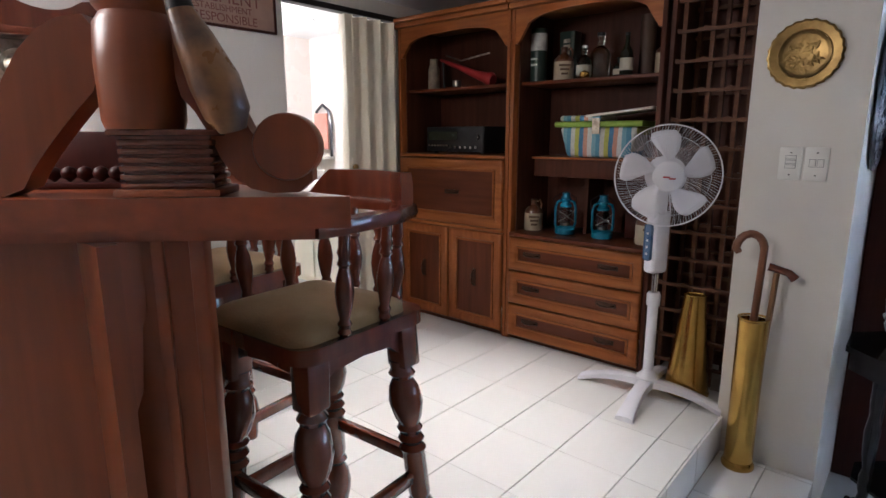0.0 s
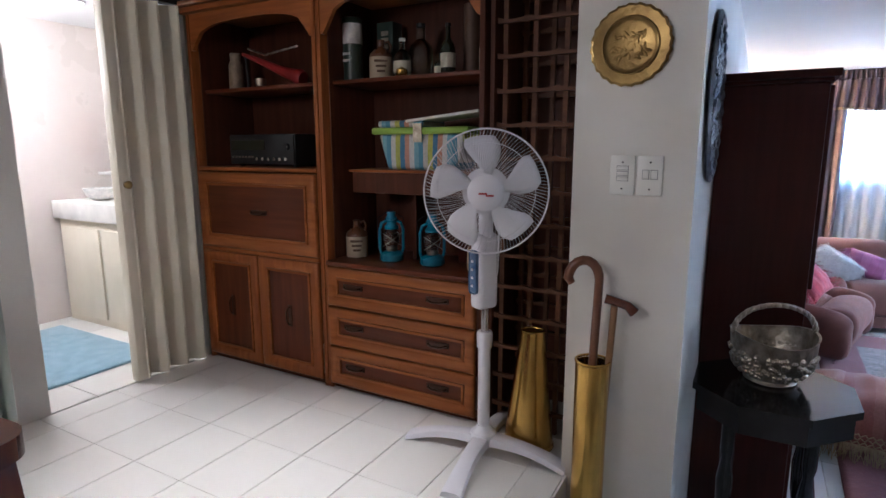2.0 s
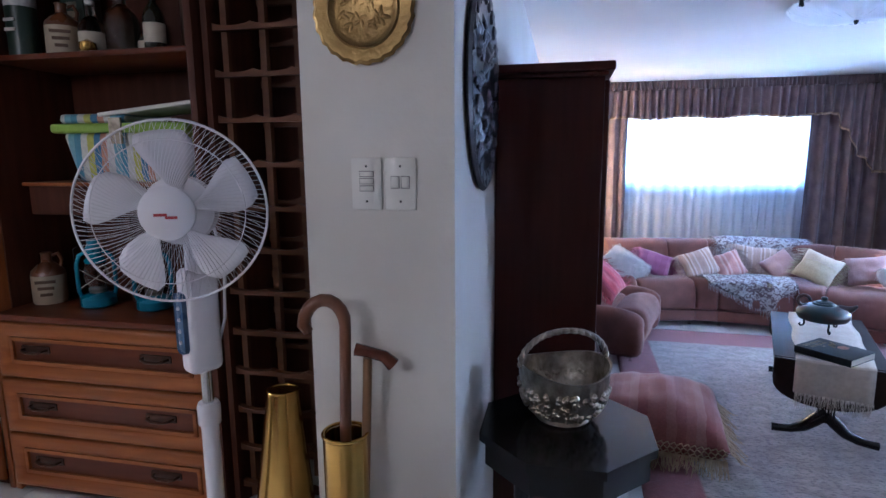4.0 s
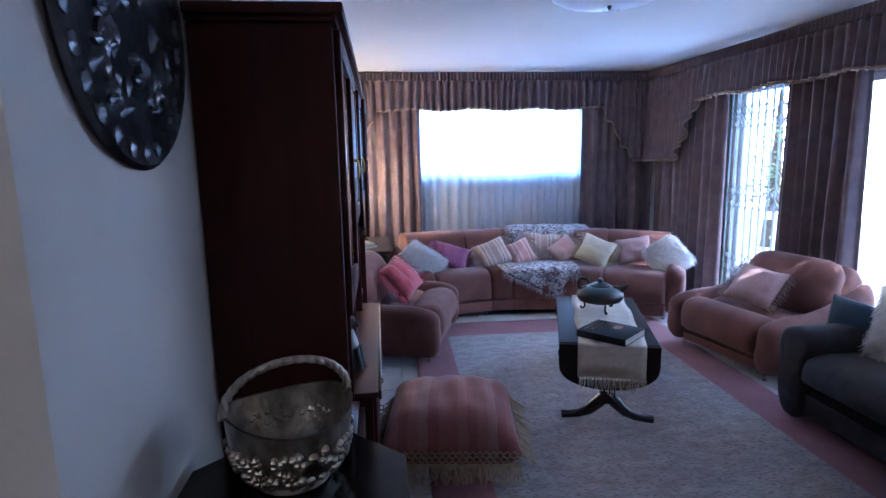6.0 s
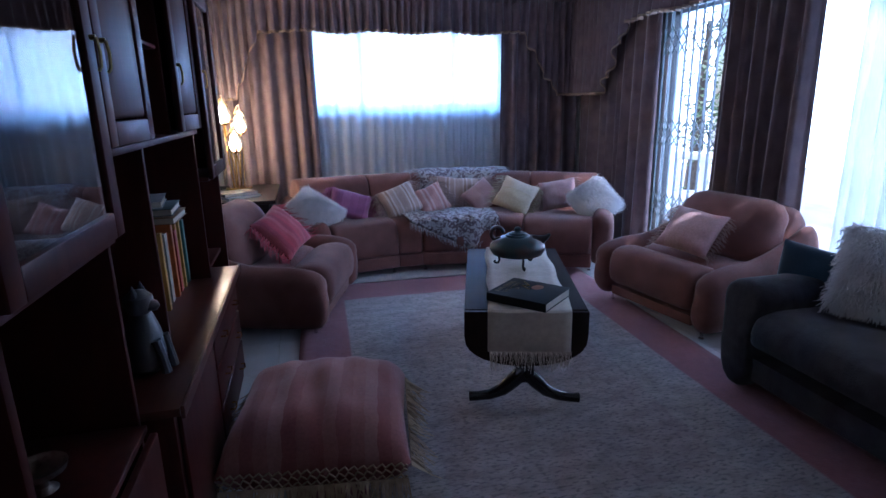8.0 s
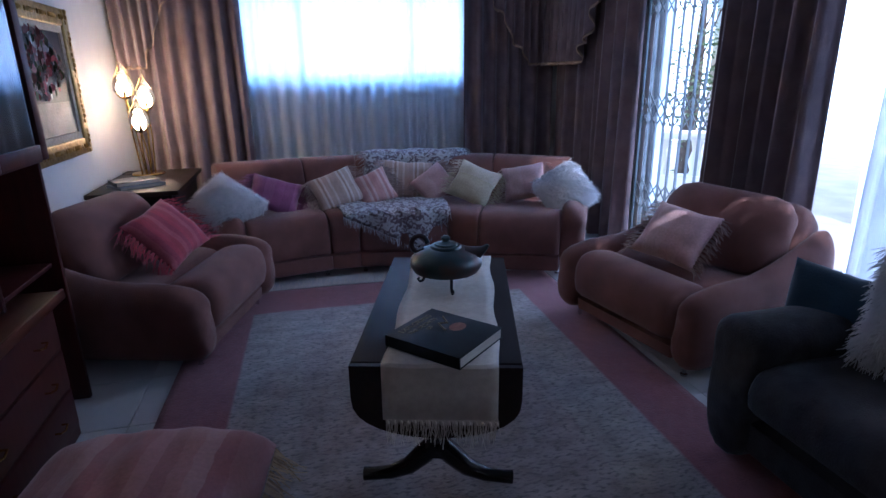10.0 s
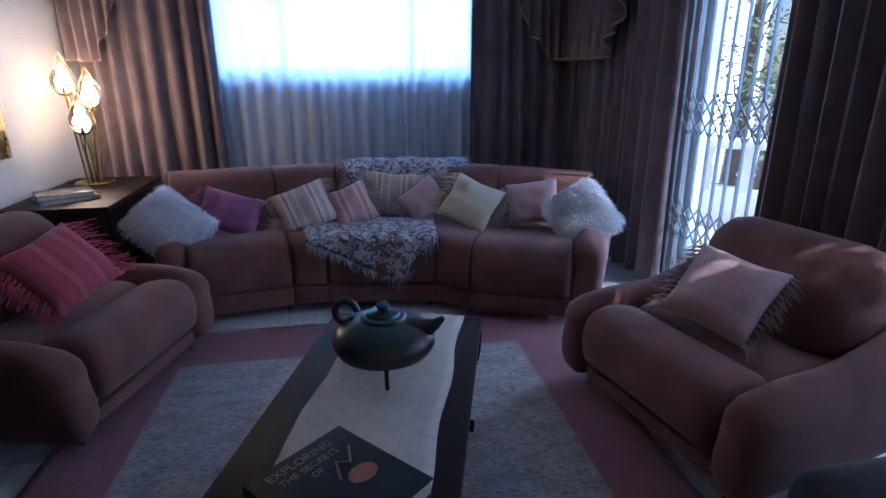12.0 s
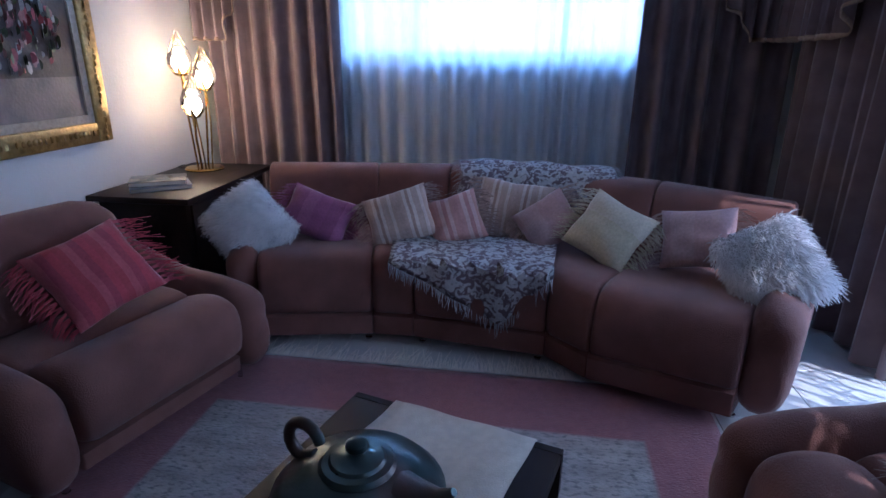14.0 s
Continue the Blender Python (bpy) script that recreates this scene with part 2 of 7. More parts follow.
def tube(points, r, seg=8, closed=False):
    """A round bar along points; r is one radius or one for each point."""
    bm = bmesh.new()
    pts = [Vector(p) for p in points]
    n = len(pts)
    rings = []
    side = None
    for i, p in enumerate(pts):
        if closed:
            d = pts[(i + 1) % n] - pts[i - 1]
        else:
            d = pts[min(i + 1, n - 1)] - pts[max(i - 1, 0)]
        d.normalize()
        if side is None:
            side = d.orthogonal().normalized()
        side = (side - d * side.dot(d)).normalized()
        up = d.cross(side)
        rad = r[i] if isinstance(r, (list, tuple)) else r
        rings.append([bm.verts.new(p + rad * (math.cos(2 * math.pi * k / seg) * side + math.sin(2 * math.pi * k / seg) * up)) for k in range(seg)])
    pairs = list(zip(rings, rings[1:])) + ([(rings[-1], rings[0])] if closed else [])
    for a, b in pairs:
        for k in range(seg):
            bm.faces.new((a[k], a[(k + 1) % seg], b[(k + 1) % seg], b[k]))
    if not closed:
        bm.faces.new(rings[0][::-1])
        bm.faces.new(rings[-1])
    return bm


def prism(outline, y0, y1, bev=0.0):
    """An outline in x and z, drawn out from y0 to y1."""
    bm = bmesh.new()
    a = [bm.verts.new((x, y0, z)) for x, z in outline]
    b = [bm.verts.new((x, y1, z)) for x, z in outline]
    n = len(a)
    bm.faces.new(a)
    bm.faces.new(b[::-1])
    for i in range(n):
        bm.faces.new((a[i], b[i], b[(i + 1) % n], a[(i + 1) % n]))
    if bev:
        es = [e for e in bm.edges if e.calc_face_angle(0) > 0.6]
        bmesh.ops.bevel(bm, geom=es, offset=bev, segments=2, profile=0.5, affect="EDGES")
    return bm


def rounded(points, times=2):
    """Corner cutting of a closed outline."""
    for _ in range(times):
        out = []
        for i, p in enumerate(points):
            q = points[(i + 1) % len(points)]
            out += [tuple(0.75 * a + 0.25 * b for a, b in zip(p, q)), tuple(0.25 * a + 0.75 * b for a, b in zip(p, q))]
        points = out
    return points


def sweep(outline, place, nu=10, edge=0.06, length=1.0):
    """A closed outline (d, z) carried along u from 0 to 1 by place(u, d, z), with rounded ends."""
    bm = bmesh.new()
    cd = sum(p[0] for p in outline) / len(outline)
    cz = sum(p[1] for p in outline) / len(outline)
    size = max(max(p[0] for p in outline) - min(p[0] for p in outline), 1e-3)
    e = edge / length
    us = [e * (1 - math.cos(a)) for a in (0, 0.5, 1.0, 1.57)] + [e + (1 - 2 * e) * i / nu for i in range(1, nu)] + [1 - e * (1 - math.cos(a)) for a in (1.57, 1.0, 0.5, 0)]
    rings = []
    for u in us:
        k = min(u, 1 - u) / e
        inset = 0.0 if k >= 1 else edge * (1 - math.sqrt(max(0, 1 - (1 - k) ** 2)))
        ring = []
        for d, z in outline:
            vx, vz = cd - d, cz - z
            ln = math.hypot(vx, vz) or 1
            f = min(inset / ln, 0.9)
            ring.append(bm.verts.new(place(u, d + vx * f, z + vz * f)))
        rings.append(ring)
    n = len(outline)
    for a, b in zip(rings, rings[1:]):
        for i in range(n):
            bm.faces.new((a[i], a[(i + 1) % n], b[(i + 1) % n], b[i]))
    bm.faces.new(rings[0][::-1])
    bm.faces.new(rings[-1])
    return bm


def wall(name, pieces, label):
    ob = part(name, add(*[bx(*p) for p in pieces]), M_WALL, smooth=False)
    return tagged(ob, label, "wall", kind="structure")


# ---- structure ----
BAR, LAND, CEIL = 0.49, 0.33, 2.47
wall("wall_divider", [(-0.56, 2.45, 0, -0.19, 3.16, CEIL), (-0.34, 3.16, 0, -0.19, 8.38, CEIL)], "white plastered wall end between bar and sitting room")
wall("wall_bar_back", [(-4.6, 3.05, 0.4, -0.56, 3.16, CEIL)], "plain plastered wall behind the bar cabinets")
wall("wall_bar_west", [(-2.79, -2.2, 0.4, -2.67, 1.80, CEIL), (-2.79, 1.80, 2.39, -2.67, 3.05, CEIL), (-2.79, 2.63, 0.4, -2.67, 3.05, 2.39)], "white bar wall with an open doorway")
wall("wall_south", [(-2.79, -2.32, 0, 4.0, -2.2, CEIL)], "plain white plastered wall")
wall("wall_window", [(-0.34, 8.38, 0, 0.72, 8.55, CEIL), (2.80, 8.38, 0, 3.84, 8.55, CEIL), (0.72, 8.38, 0, 2.80, 8.55, 1.32), (0.72, 8.38, 2.16, 2.80, 8.55, CEIL)], "plastered wall with one high window")
wall("wall_sliding_door", [(3.72, 6.78, 0, 3.84, 8.38, CEIL), (3.72, 2.9, 2.12, 3.84, 6.78, CEIL), (3.72, -2.2, 0, 3.84, 2.9, CEIL)], "plastered wall with a wide sliding door")
wall("wall_bathroom", [(-4.72, -0.6, 0.4, -4.6, 3.16, CEIL), (-4.6, -0.72, 0.4, -2.79, -0.6, CEIL)], "cream tiled bathroom wall")
tagged(part("ceiling", bx(-4.72, -2.32, CEIL, 3.84, 8.55, CEIL + 0.12), M_CEIL, smooth=False), "smooth white painted ceiling", "ceiling", kind="structure")
floor_bar = tagged(part("floor_bar", bx(-4.6, -2.2, 0.3, -0.545, 3.05, BAR - 0.009), M_GROUT, smooth=False), "raised bar floor of glazed cream tiles", "floor", kind="structure")
floor_landing = tagged(part("floor_landing", add(bx(-0.545, -2.2, 0.1, 3.72, 1.5, LAND - 0.008), bx(-0.545, 1.5, 0.1, -0.19, 2.45, LAND - 0.008)), M_GROUT, smooth=False), "cream tiled landing a step below the bar", "floor", kind="structure")
tagged(part("step_living", bx(-0.19, 1.5, -0.05, 3.72, 1.85, 0.165, 0.006), M_TILE, smooth=False), "cream tiled step down to the sitting room", "step", kind="structure")
floor_living = tagged(part("floor_living", bx(-0.34, 1.5, -0.12, 3.72, 8.38, -0.008), M_GROUT, smooth=False), "pale tiled sitting room floor", "floor", kind="structure")

M_GROUND = material("garden_paving", (0.5, 0.48, 0.44), (0.38, 0.36, 0.33), 0.85, scale=3, bump=0.3)
tagged(part("ground", bx(3.84, -40, -0.3, 60, 60, -0.1), M_GROUND, smooth=False), "pale garden paving outside the sliding door", "ground", kind="structure")
tagged(part("ground_back", bx(-40, 8.55, -0.3, 3.84, 60, -0.1), M_GROUND, smooth=False), "pale paving outside the high window", "ground", kind="structure")
# added glowing sheets stand in for the blown-out daylight and help light the room
M_BACKDROP = glow("glowing_backdrop", (0.9, 0.96, 1.0), 3.8)
tagged(part("backdrop", bx(-6, 14.0, -0.1, 10, 14.1, 7), M_BACKDROP, smooth=False), "glowing sheet standing in for the overexposed view behind the window", "backdrop", kind="structure")
tagged(part("backdrop_garden", bx(11.0, -4, -0.1, 11.1, 14.0, 7), M_BACKDROP, smooth=False), "glowing sheet standing in for the overexposed view beyond the garden", "backdrop", kind="structure")

# ---- window and sliding door ----
M_FRAME = material("white_window_frame", (0.7, 0.72, 0.74), rough=0.4, scale=6)
M_ALU = material("aluminium_frame", (0.5, 0.5, 0.5), rough=0.35, metal=0.8)
win = thing("window_1", pose(0.72, 8.47, 1.32), "white steel window with burglar bars behind voile", "window", kind="structure")
W, Hh = 2.08, 0.84
part("window_frame", add(bx(0, -0.03, 0, W, 0.03, 0.05), bx(0, -0.03, Hh - 0.05, W, 0.03, Hh), bx(0, -0.03, 0, 0.05, 0.03, Hh), bx(W - 0.05, -0.03, 0, W, 0.03, Hh), bx(0.52, -0.03, 0, 0.56, 0.03, Hh), bx(1.52, -0.03, 0, 1.56, 0.03, Hh)), M_FRAME, win)
for a, b in ((0.05, 0.52), (0.56, 1.52), (1.56, W - 0.05)):
    pane = part("pane", bx(a, -0.003, 0.05, b, 0.003, Hh - 0.05), M_GLASS, win)
    pane.visible_shadow = False
for i in range(5):
    part("burglar_bar", tube([(0.02, -0.05, 0.12 + i * 0.15), (0.55, -0.05, 0.12 + i * 0.15)], 0.006, 6), M_FRAME, win)
for i in range(4):
    part("burglar_bar", tube([(0.06 + i * 0.13, -0.056, 0.03), (0.06 + i * 0.13, -0.056, Hh - 0.03)], 0.006, 6), M_FRAME, win)
part("window_sill", bx(-0.03, -0.14, -0.03, W + 0.03, -0.04, 0.0, 0.004), M_FRAME, win)

door = thing("sliding_door", pose(3.80, 2.9, 0), "aluminium framed glass sliding door to the garden", "door", kind="structure")
DL = 3.88
part("door_frame", add(bx(-0.04, 0, 2.06, 0.03, DL, 2.12), bx(-0.04, 0, 0, 0.03, DL, 0.04), bx(-0.04, DL - 0.05, 0, 0.03, DL, 2.12), bx(-0.04, 0, 0, 0.03, 0.05, 2.12)), M_ALU, door)
for a, b in ((0.05, 1.3), (1.3, 2.55)):
    leaf = part("door_leaf", add(bx(-0.02, a, 0.04, 0.0, a + 0.05, 2.06), bx(-0.02, b - 0.05, 0.04, 0.0, b, 2.06), bx(-0.02, a, 0.04, 0, b, 0.1), bx(-0.02, a, 2.0, 0, b, 2.06)), M_ALU, door)
    pane = part("pane", bx(-0.013, a + 0.05, 0.1, -0.008, b - 0.05, 2.0), M_GLASS, leaf)
    pane.visible_shadow = False

# ---- curtains ----


def cloth(path, z_top, z_bottom, pleat, amp, seed, flare=1.0, nz=10, irregular=0.35, density=9):
    """Hanging cloth along a plan line, in folds; z_bottom is a height or a function of the distance along the line."""
    rnd = random.Random(seed)
    pts = [Vector((*p, 0)) for p in path]
    seglen = [(b - a).length for a, b in zip(pts, pts[1:])]
    total = sum(seglen)
    n = max(8, int(total / pleat * density))
    ph = [rnd.uniform(0, 6.28) for _ in range(6)]
    bm = bmesh.new()
    rows = []
    for i in range(n + 1):
        s = total * i / n
        k, r = 0, s
        while k < len(seglen) - 1 and r > seglen[k]:
            r -= seglen[k]
            k += 1
        a, b = pts[k], pts[k + 1]
        d = (b - a) / seglen[k]
        p = a + d * min(r, seglen[k])
        nrm = Vector((d.y, -d.x, 0))
        zb = z_bottom(s) if callable(z_bottom) else z_bottom
        warp = s + irregular * pleat * (math.sin(s * 3.1 + ph[0]) + 0.6 * math.sin(s * 7.7 + ph[1]))
        row = []
        for j in range(nz + 1):
            v = j / nz
            f = 0.55 + 0.45 * v * flare
            w = math.sin(2 * math.pi * warp / pleat + 0.5 * v * math.sin(s * 5 + ph[2]))
            w = math.copysign(abs(w) ** 0.7, w)
            off = amp * f * w + amp * 0.35 * v * math.sin(2 * math.pi * warp / pleat * 0.5 + ph[3])
            side = amp * 0.3 * v * math.sin(s * 11 + ph[4])
            q = p + nrm * off + d * side
            row.append(bm.verts.new((q.x, q.y, z_top + (zb - z_top) * v)))
        rows.append(row)
    for a, b in zip(rows, rows[1:]):
        for j in range(nz):
            bm.faces.new((a[j], b[j], b[j + 1], a[j + 1]))
    return bm


def thick(ob, t):
    mod = ob.modifiers.new("thickness", "SOLIDIFY")
    mod.thickness, mod.offset = t, 0
    return ob


def drape(name, path, zt, zb, pleat, amp, seed, mat, label, t=0.004, **kw):
    return thick(tagged(part(name, cloth(path, zt, zb, pleat, amp, seed, **kw), mat), label, "curtain"), t)


drape("voile_curtain", [(0.55, 8.29), (3.0, 8.29)], 2.42, 0.05, 0.105, 0.026, 1, M_SHEER, "sheer white voile hanging before the bright window", 0.001)
drape("curtain", [(-0.14, 8.2), (0.78, 8.2)], 2.44, 0.02, 0.125, 0.045, 2, M_CURT, "heavy mauve curtain beside the lamp, drawn open")
drape("curtain", [(2.70, 8.2), (3.58, 8.2)], 2.44, 0.02, 0.13, 0.045, 3, M_CURT, "heavy mauve curtain in the room corner, drawn open")
drape("curtain", [(3.6, 8.1), (3.6, 6.72)], 2.44, 0.02, 0.14, 0.05, 4, M_CURT, "heavy mauve curtain beside the security gate")
drape("curtain", [(3.6, 5.97), (3.6, 5.2)], 2.44, 0.02, 0.13, 0.05, 5, M_CURT, "heavy mauve curtain bunched between gate and sliding door")
drape("voile_curtain", [(3.66, 4.95), (3.66, 2.95)], 2.42, 0.03, 0.12, 0.03, 6, M_SHEER2, "sheer white voile over the sliding door, sunlit", 0.001)


def tail(s0, s1, up, low, run=0.36):
    """The lower edge of the pelmet: scalloped, with a hanging tail between s0 and s1 that rises over run metres."""
    def f(s):
        base = up + 0.012 * math.sin(s * 9)
        if s0 - run < s < s1 + run:
            k = min(max((s - s0 + run) / run, 0), 1) if s < s0 else min(max((s1 + run - s) / run, 0), 1)
            step = k + 0.05 * math.sin(k * 12.56)
            return base + (low - base) * max(0, step)
        return base
    return f


def pelmet(path, low, label, seed):
    top = thing("pelmet", Matrix.Identity(4), label, "pelmet")
    thick(part("gathered_heading", cloth(path, CEIL - 0.012, CEIL - 0.11, 0.04, 0.018, seed, nz=4, irregular=0.1), M_CURT, top), 0.004)
    thick(part("frill", cloth(path, CEIL - 0.105, low, 0.085, 0.034, seed + 1, nz=8), M_CURT, top), 0.004)
    # the trim follows the lower edge of the frill
    b = cloth(path, -1, low, 0.085, 0.034, seed + 1, nz=8)
    b.verts.ensure_lookup_table()
    strip = bmesh.new()
    last = None
    cols = len(b.verts) // 9
    rnd = random.Random(seed)
    for i in range(cols):
        p = b.verts[i * 9 + 8].co.copy()
        t = 0.012
        cur = (strip.verts.new(p + Vector((-0.004, -0.004, 0.012))), strip.verts.new(p + Vector((-0.004, -0.004, -t + rnd.uniform(-0.006, 0.006)))))
        if last:
            strip.faces.new((last[0], cur[0], cur[1], last[1]))
        last = cur
    b.free()
    thick(part("fringe_trim", strip, M_TRIM, top, "gold-beige fringe"), 0.006)
    return top


FAR = [(-0.17, 8.08), (3.47, 8.08), (3.47, 2.5)]
low_r = tail(3.45, 4.28, 2.05, 1.44)
low_l = tail(-0.5, 0.22, 2.05, 1.44, 0.24)
pelmet(FAR, lambda s: min(low_r(s), low_l(s)), "gathered mauve pelmet with tails and beige fringe under the ceiling", 20)

# ---- sofas and armchairs ----


def lerp(a, b, u):
    return (a[0] + (b[0] - a[0]) * u, a[1] + (b[1] - a[1]) * u)


def strip_place(f0, f1, b0, b1):
    def place(u, d, z):
        f, b = lerp(f0, f1, u), lerp(b0, b1, u)
        p = lerp(f, b, d)
        return (p[0], p[1], z)
    return place


SEAT = rounded([(0.02, 0.16), (-0.025, 0.165), (-0.035, 0.2), (-0.035, 0.30), (0.0, 0.42), (0.10, 0.455), (0.40, 0.425), (0.74, 0.41), (0.76, 0.30), (0.74, 0.14)], 2)
BACK = rounded([(0.60, 0.33), (0.62, 0.42), (0.70, 0.58), (0.745, 0.71), (0.86, 0.735), (0.97, 0.70), (1.0, 0.55), (0.98, 0.10), (0.80, 0.10)], 2)
BASE = rounded([(-0.03, 0.045), (-0.034, 0.10), (-0.03, 0.172), (0.1, 0.175), (0.5, 0.17), (0.96, 0.165), (0.96, 0.045), (0.5, 0.04)], 1)


def foot(parent, x, y, z=0.0, h=0.07):
    return part("foot", lathe([(0.016, 0), (0.017, 0.01), (0.01, 0.014), (0.01, h)], 10), M_CHROME, parent, "small chrome foot", pose(x, y, z))


def arm_path(parent, f, b, w, out, height=0.50, name="armrest"):
    """A thick rounded arm from the front point f to the back point b, w wide to the side out."""
    prof = rounded([(0, 0.055), (0, 0.36), (0.02, height - 0.03), (w * 0.45, height), (w * 0.95, height - 0.06), (w, 0.36), (w * 0.9, 0.055)], 2)
    f, b, o = Vector((*f, 0)), Vector((*b, 0)), Vector((*out, 0)).normalized()

    def place(u, d, z):
        p = f + (b - f) * u + o * d
        rise = 0.12 * max(0, (u - 0.45) / 0.55) ** 1.4 * max(0, (z - 0.2) / 0.3)
        droop = -0.035 * max(0, (0.25 - u) / 0.25) ** 2 * max(0, (z - 0.3) / 0.2)
        return (p.x, p.y, z + rise + droop)
    return part(name, sweep(prof, place, 12, 0.07, (b - f).length), M_VELOUR, parent)


sofa = thing("curved_sofa", Matrix.Identity(4), "curved mauve velour sectional sofa piled with fringed cushions", "sofa")
FP = [(0.80, 6.70), (1.325, 6.80), (1.53, 6.80), (2.145, 6.70), (2.32, 6.53), (2.83, 6.32)]
BP = [(0.46, 7.74), (1.13, 7.83), (1.62, 7.86), (2.25, 7.78), (2.80, 7.53), (3.30, 7.12)]
for i in range(5):
    pl = strip_place(FP[i], FP[i + 1], BP[i], BP[i + 1])
    ln = (Vector(FP[i + 1]) - Vector(FP[i])).length
    part("seat", sweep(SEAT, pl, 8, 0.03, ln), M_VELOUR, sofa)
    part("base", sweep(BASE, pl, 4, 0.008, ln), M_VELOUR, sofa)
for i in range(5):
    pl = strip_place(FP[i], FP[i + 1], BP[i], BP[i + 1])
    part("backrest", sweep(BACK, pl, 8, 0.022, (Vector(BP[i + 1]) - Vector(BP[i])).length), M_VELOUR, sofa)
arm_path(sofa, (0.81, 6.72), (0.50, 7.62), 0.17, (-0.95, -0.3), 0.50)
arm_path(sofa, (2.82, 6.34), (3.20, 7.02), 0.19, (0.87, -0.49), 0.52)
for x, y in ((1.29, 6.83), (1.56, 6.83), (2.12, 6.74), (2.33, 6.56), (2.86, 6.40), (0.74, 6.76), (0.55, 7.6), (1.6, 7.7), (2.3, 7.6), (3.15, 7.0)):
    foot(sofa, x, y)


def armchair(m, label):
    """A low armchair with sloping arms; front towards -y, its front edge at y = 0."""
    ch = thing("armchair", m, label, "armchair", "armchairs beside the coffee table")
    w, dp = 0.34, 0.98
    pl = strip_place((-w, 0), (w, 0), (-w, dp), (w, dp))
    roll = rounded([(0.0, 0.15), (-0.04, 0.26), (-0.02, 0.39), (0.08, 0.43), (0.22, 0.405), (0.30, 0.34), (0.28, 0.15)], 2)
    seat2 = rounded([(0.24, 0.15), (0.22, 0.34), (0.32, 0.405), (0.55, 0.385), (0.70, 0.36), (0.72, 0.15)], 2)
    part("front_roll", sweep(roll, pl, 8, 0.05, 2 * w), M_VELOUR, ch)
    part("seat", sweep(seat2, pl, 8, 0.03, 2 * w), M_VELOUR, ch)
    part("base", sweep(rounded([(0.03, 0.05), (0.02, 0.17), (0.93, 0.17), (0.93, 0.05)], 1), pl, 4, 0.01, 2 * w), M_VELOUR, ch)
    wide = strip_place((-w, 0), (w, 0), (-w - 0.04, dp), (w + 0.04, dp))
    part("backrest", sweep(rounded([(0.58, 0.30), (0.62, 0.42), (0.74, 0.62), (0.82, 0.715), (0.92, 0.71), (1.0, 0.60), (0.98, 0.09), (0.72, 0.09)], 2), wide, 10, 0.09, 2 * w), M_VELOUR, ch)
    part("back_cushion", sweep(rounded([(0.54, 0.36), (0.51, 0.46), (0.58, 0.64), (0.68, 0.745), (0.80, 0.76), (0.86, 0.66), (0.80, 0.36)], 2), wide, 12, 0.13, 2 * w), M_VELOUR, ch)
    for s in (-1, 1):
        prof = rounded([(0, 0.06), (0, 0.34), (0.03, 0.43), (0.09, 0.455), (0.16, 0.41), (0.18, 0.3), (0.16, 0.06)], 2)

        def place(u, d, z, s=s):
            rise = 0.20 * max(0, (u - 0.4) / 0.6) ** 1.5 * max(0, min(1, (z - 0.2) / 0.25))
            droop = -0.05 * max(0, (0.3 - u) / 0.3) ** 2 * max(0, (z - 0.3) / 0.15)
            return (s * (w + d * (1 - 0.25 * max(0, u - 0.6))), -0.02 + u * 0.95, z + rise + droop)
        part("armrest", sweep(prof, place, 12, 0.08, 0.95), M_VELOUR, ch)
        foot(ch, s * (w + 0.04), 0.08, h=0.08)
        foot(ch, s * (w + 0.02), 0.85, h=0.08)
    return ch


armchair(pose(0.80, 6.0, 0, 0, 0, 73.0), "mauve velour armchair with a red fringed cushion")
armchair(pose(2.67, 5.31, 0, 0, 0, -79.0), "mauve velour armchair in dappled sun before the curtains")

couch = thing("dark_couch", pose(2.55, 4.53, 0), "dark worn velvet couch with scrolled arm and cushions", "couch")
cl = 2.0
pl = strip_place((0.03, -cl), (0.03, -0.06), (0.95, -cl), (0.95, -0.06))
part("base", sweep(rounded([(0.02, 0.03), (0.0, 0.26), (0.95, 0.28), (0.95, 0.03)], 1), pl, 8, 0.02, cl), M_NAVY, couch)
for a, b in ((-1.85, -1.05), (-1.04, -0.22)):
    p2 = strip_place((0.0, a), (0.0, b), (0.9, a), (0.9, b))
    part("seat_cushion", sweep(rounded([(-0.02, 0.27), (-0.05, 0.34), (0.0, 0.44), (0.25, 0.455), (0.78, 0.43), (0.8, 0.28)], 2), p2, 8, 0.06, 0.8), M_NAVY, couch)
    part("back_cushion", sweep(rounded([(0.62, 0.40), (0.60, 0.55), (0.70, 0.82), (0.85, 0.88), (1.0, 0.80), (1.0, 0.4)], 2), p2, 8, 0.08, 0.8), M_NAVY, couch)
aprof = rounded([(0.12, 0.03), (0.13, 0.36), (0.08, 0.46), (0.10, 0.54), (0.2, 0.57), (0.31, 0.54), (0.34, 0.46), (0.31, 0.03)], 2)


def couch_arm(u, d, z):
    return (0.0 + u * 0.95, -0.34 + d, z + 0.12 * max(0, u - 0.3) * max(0, (z - 0.35) / 0.2))


part("armrest", sweep(aprof, couch_arm, 10, 0.05, 0.95), M_NAVY, couch)
part("armrest", moved(sweep(aprof, couch_arm, 10, 0.05, 0.95), pose(0, -1.98, 0)), M_NAVY, couch)
part("back_frame", sweep(rounded([(0.85, 0.03), (0.82, 0.6), (0.92, 0.78), (1.05, 0.7), (1.05, 0.03)], 2), pl, 6, 0.05, cl), M_NAVY, couch)

# ---- rug ----


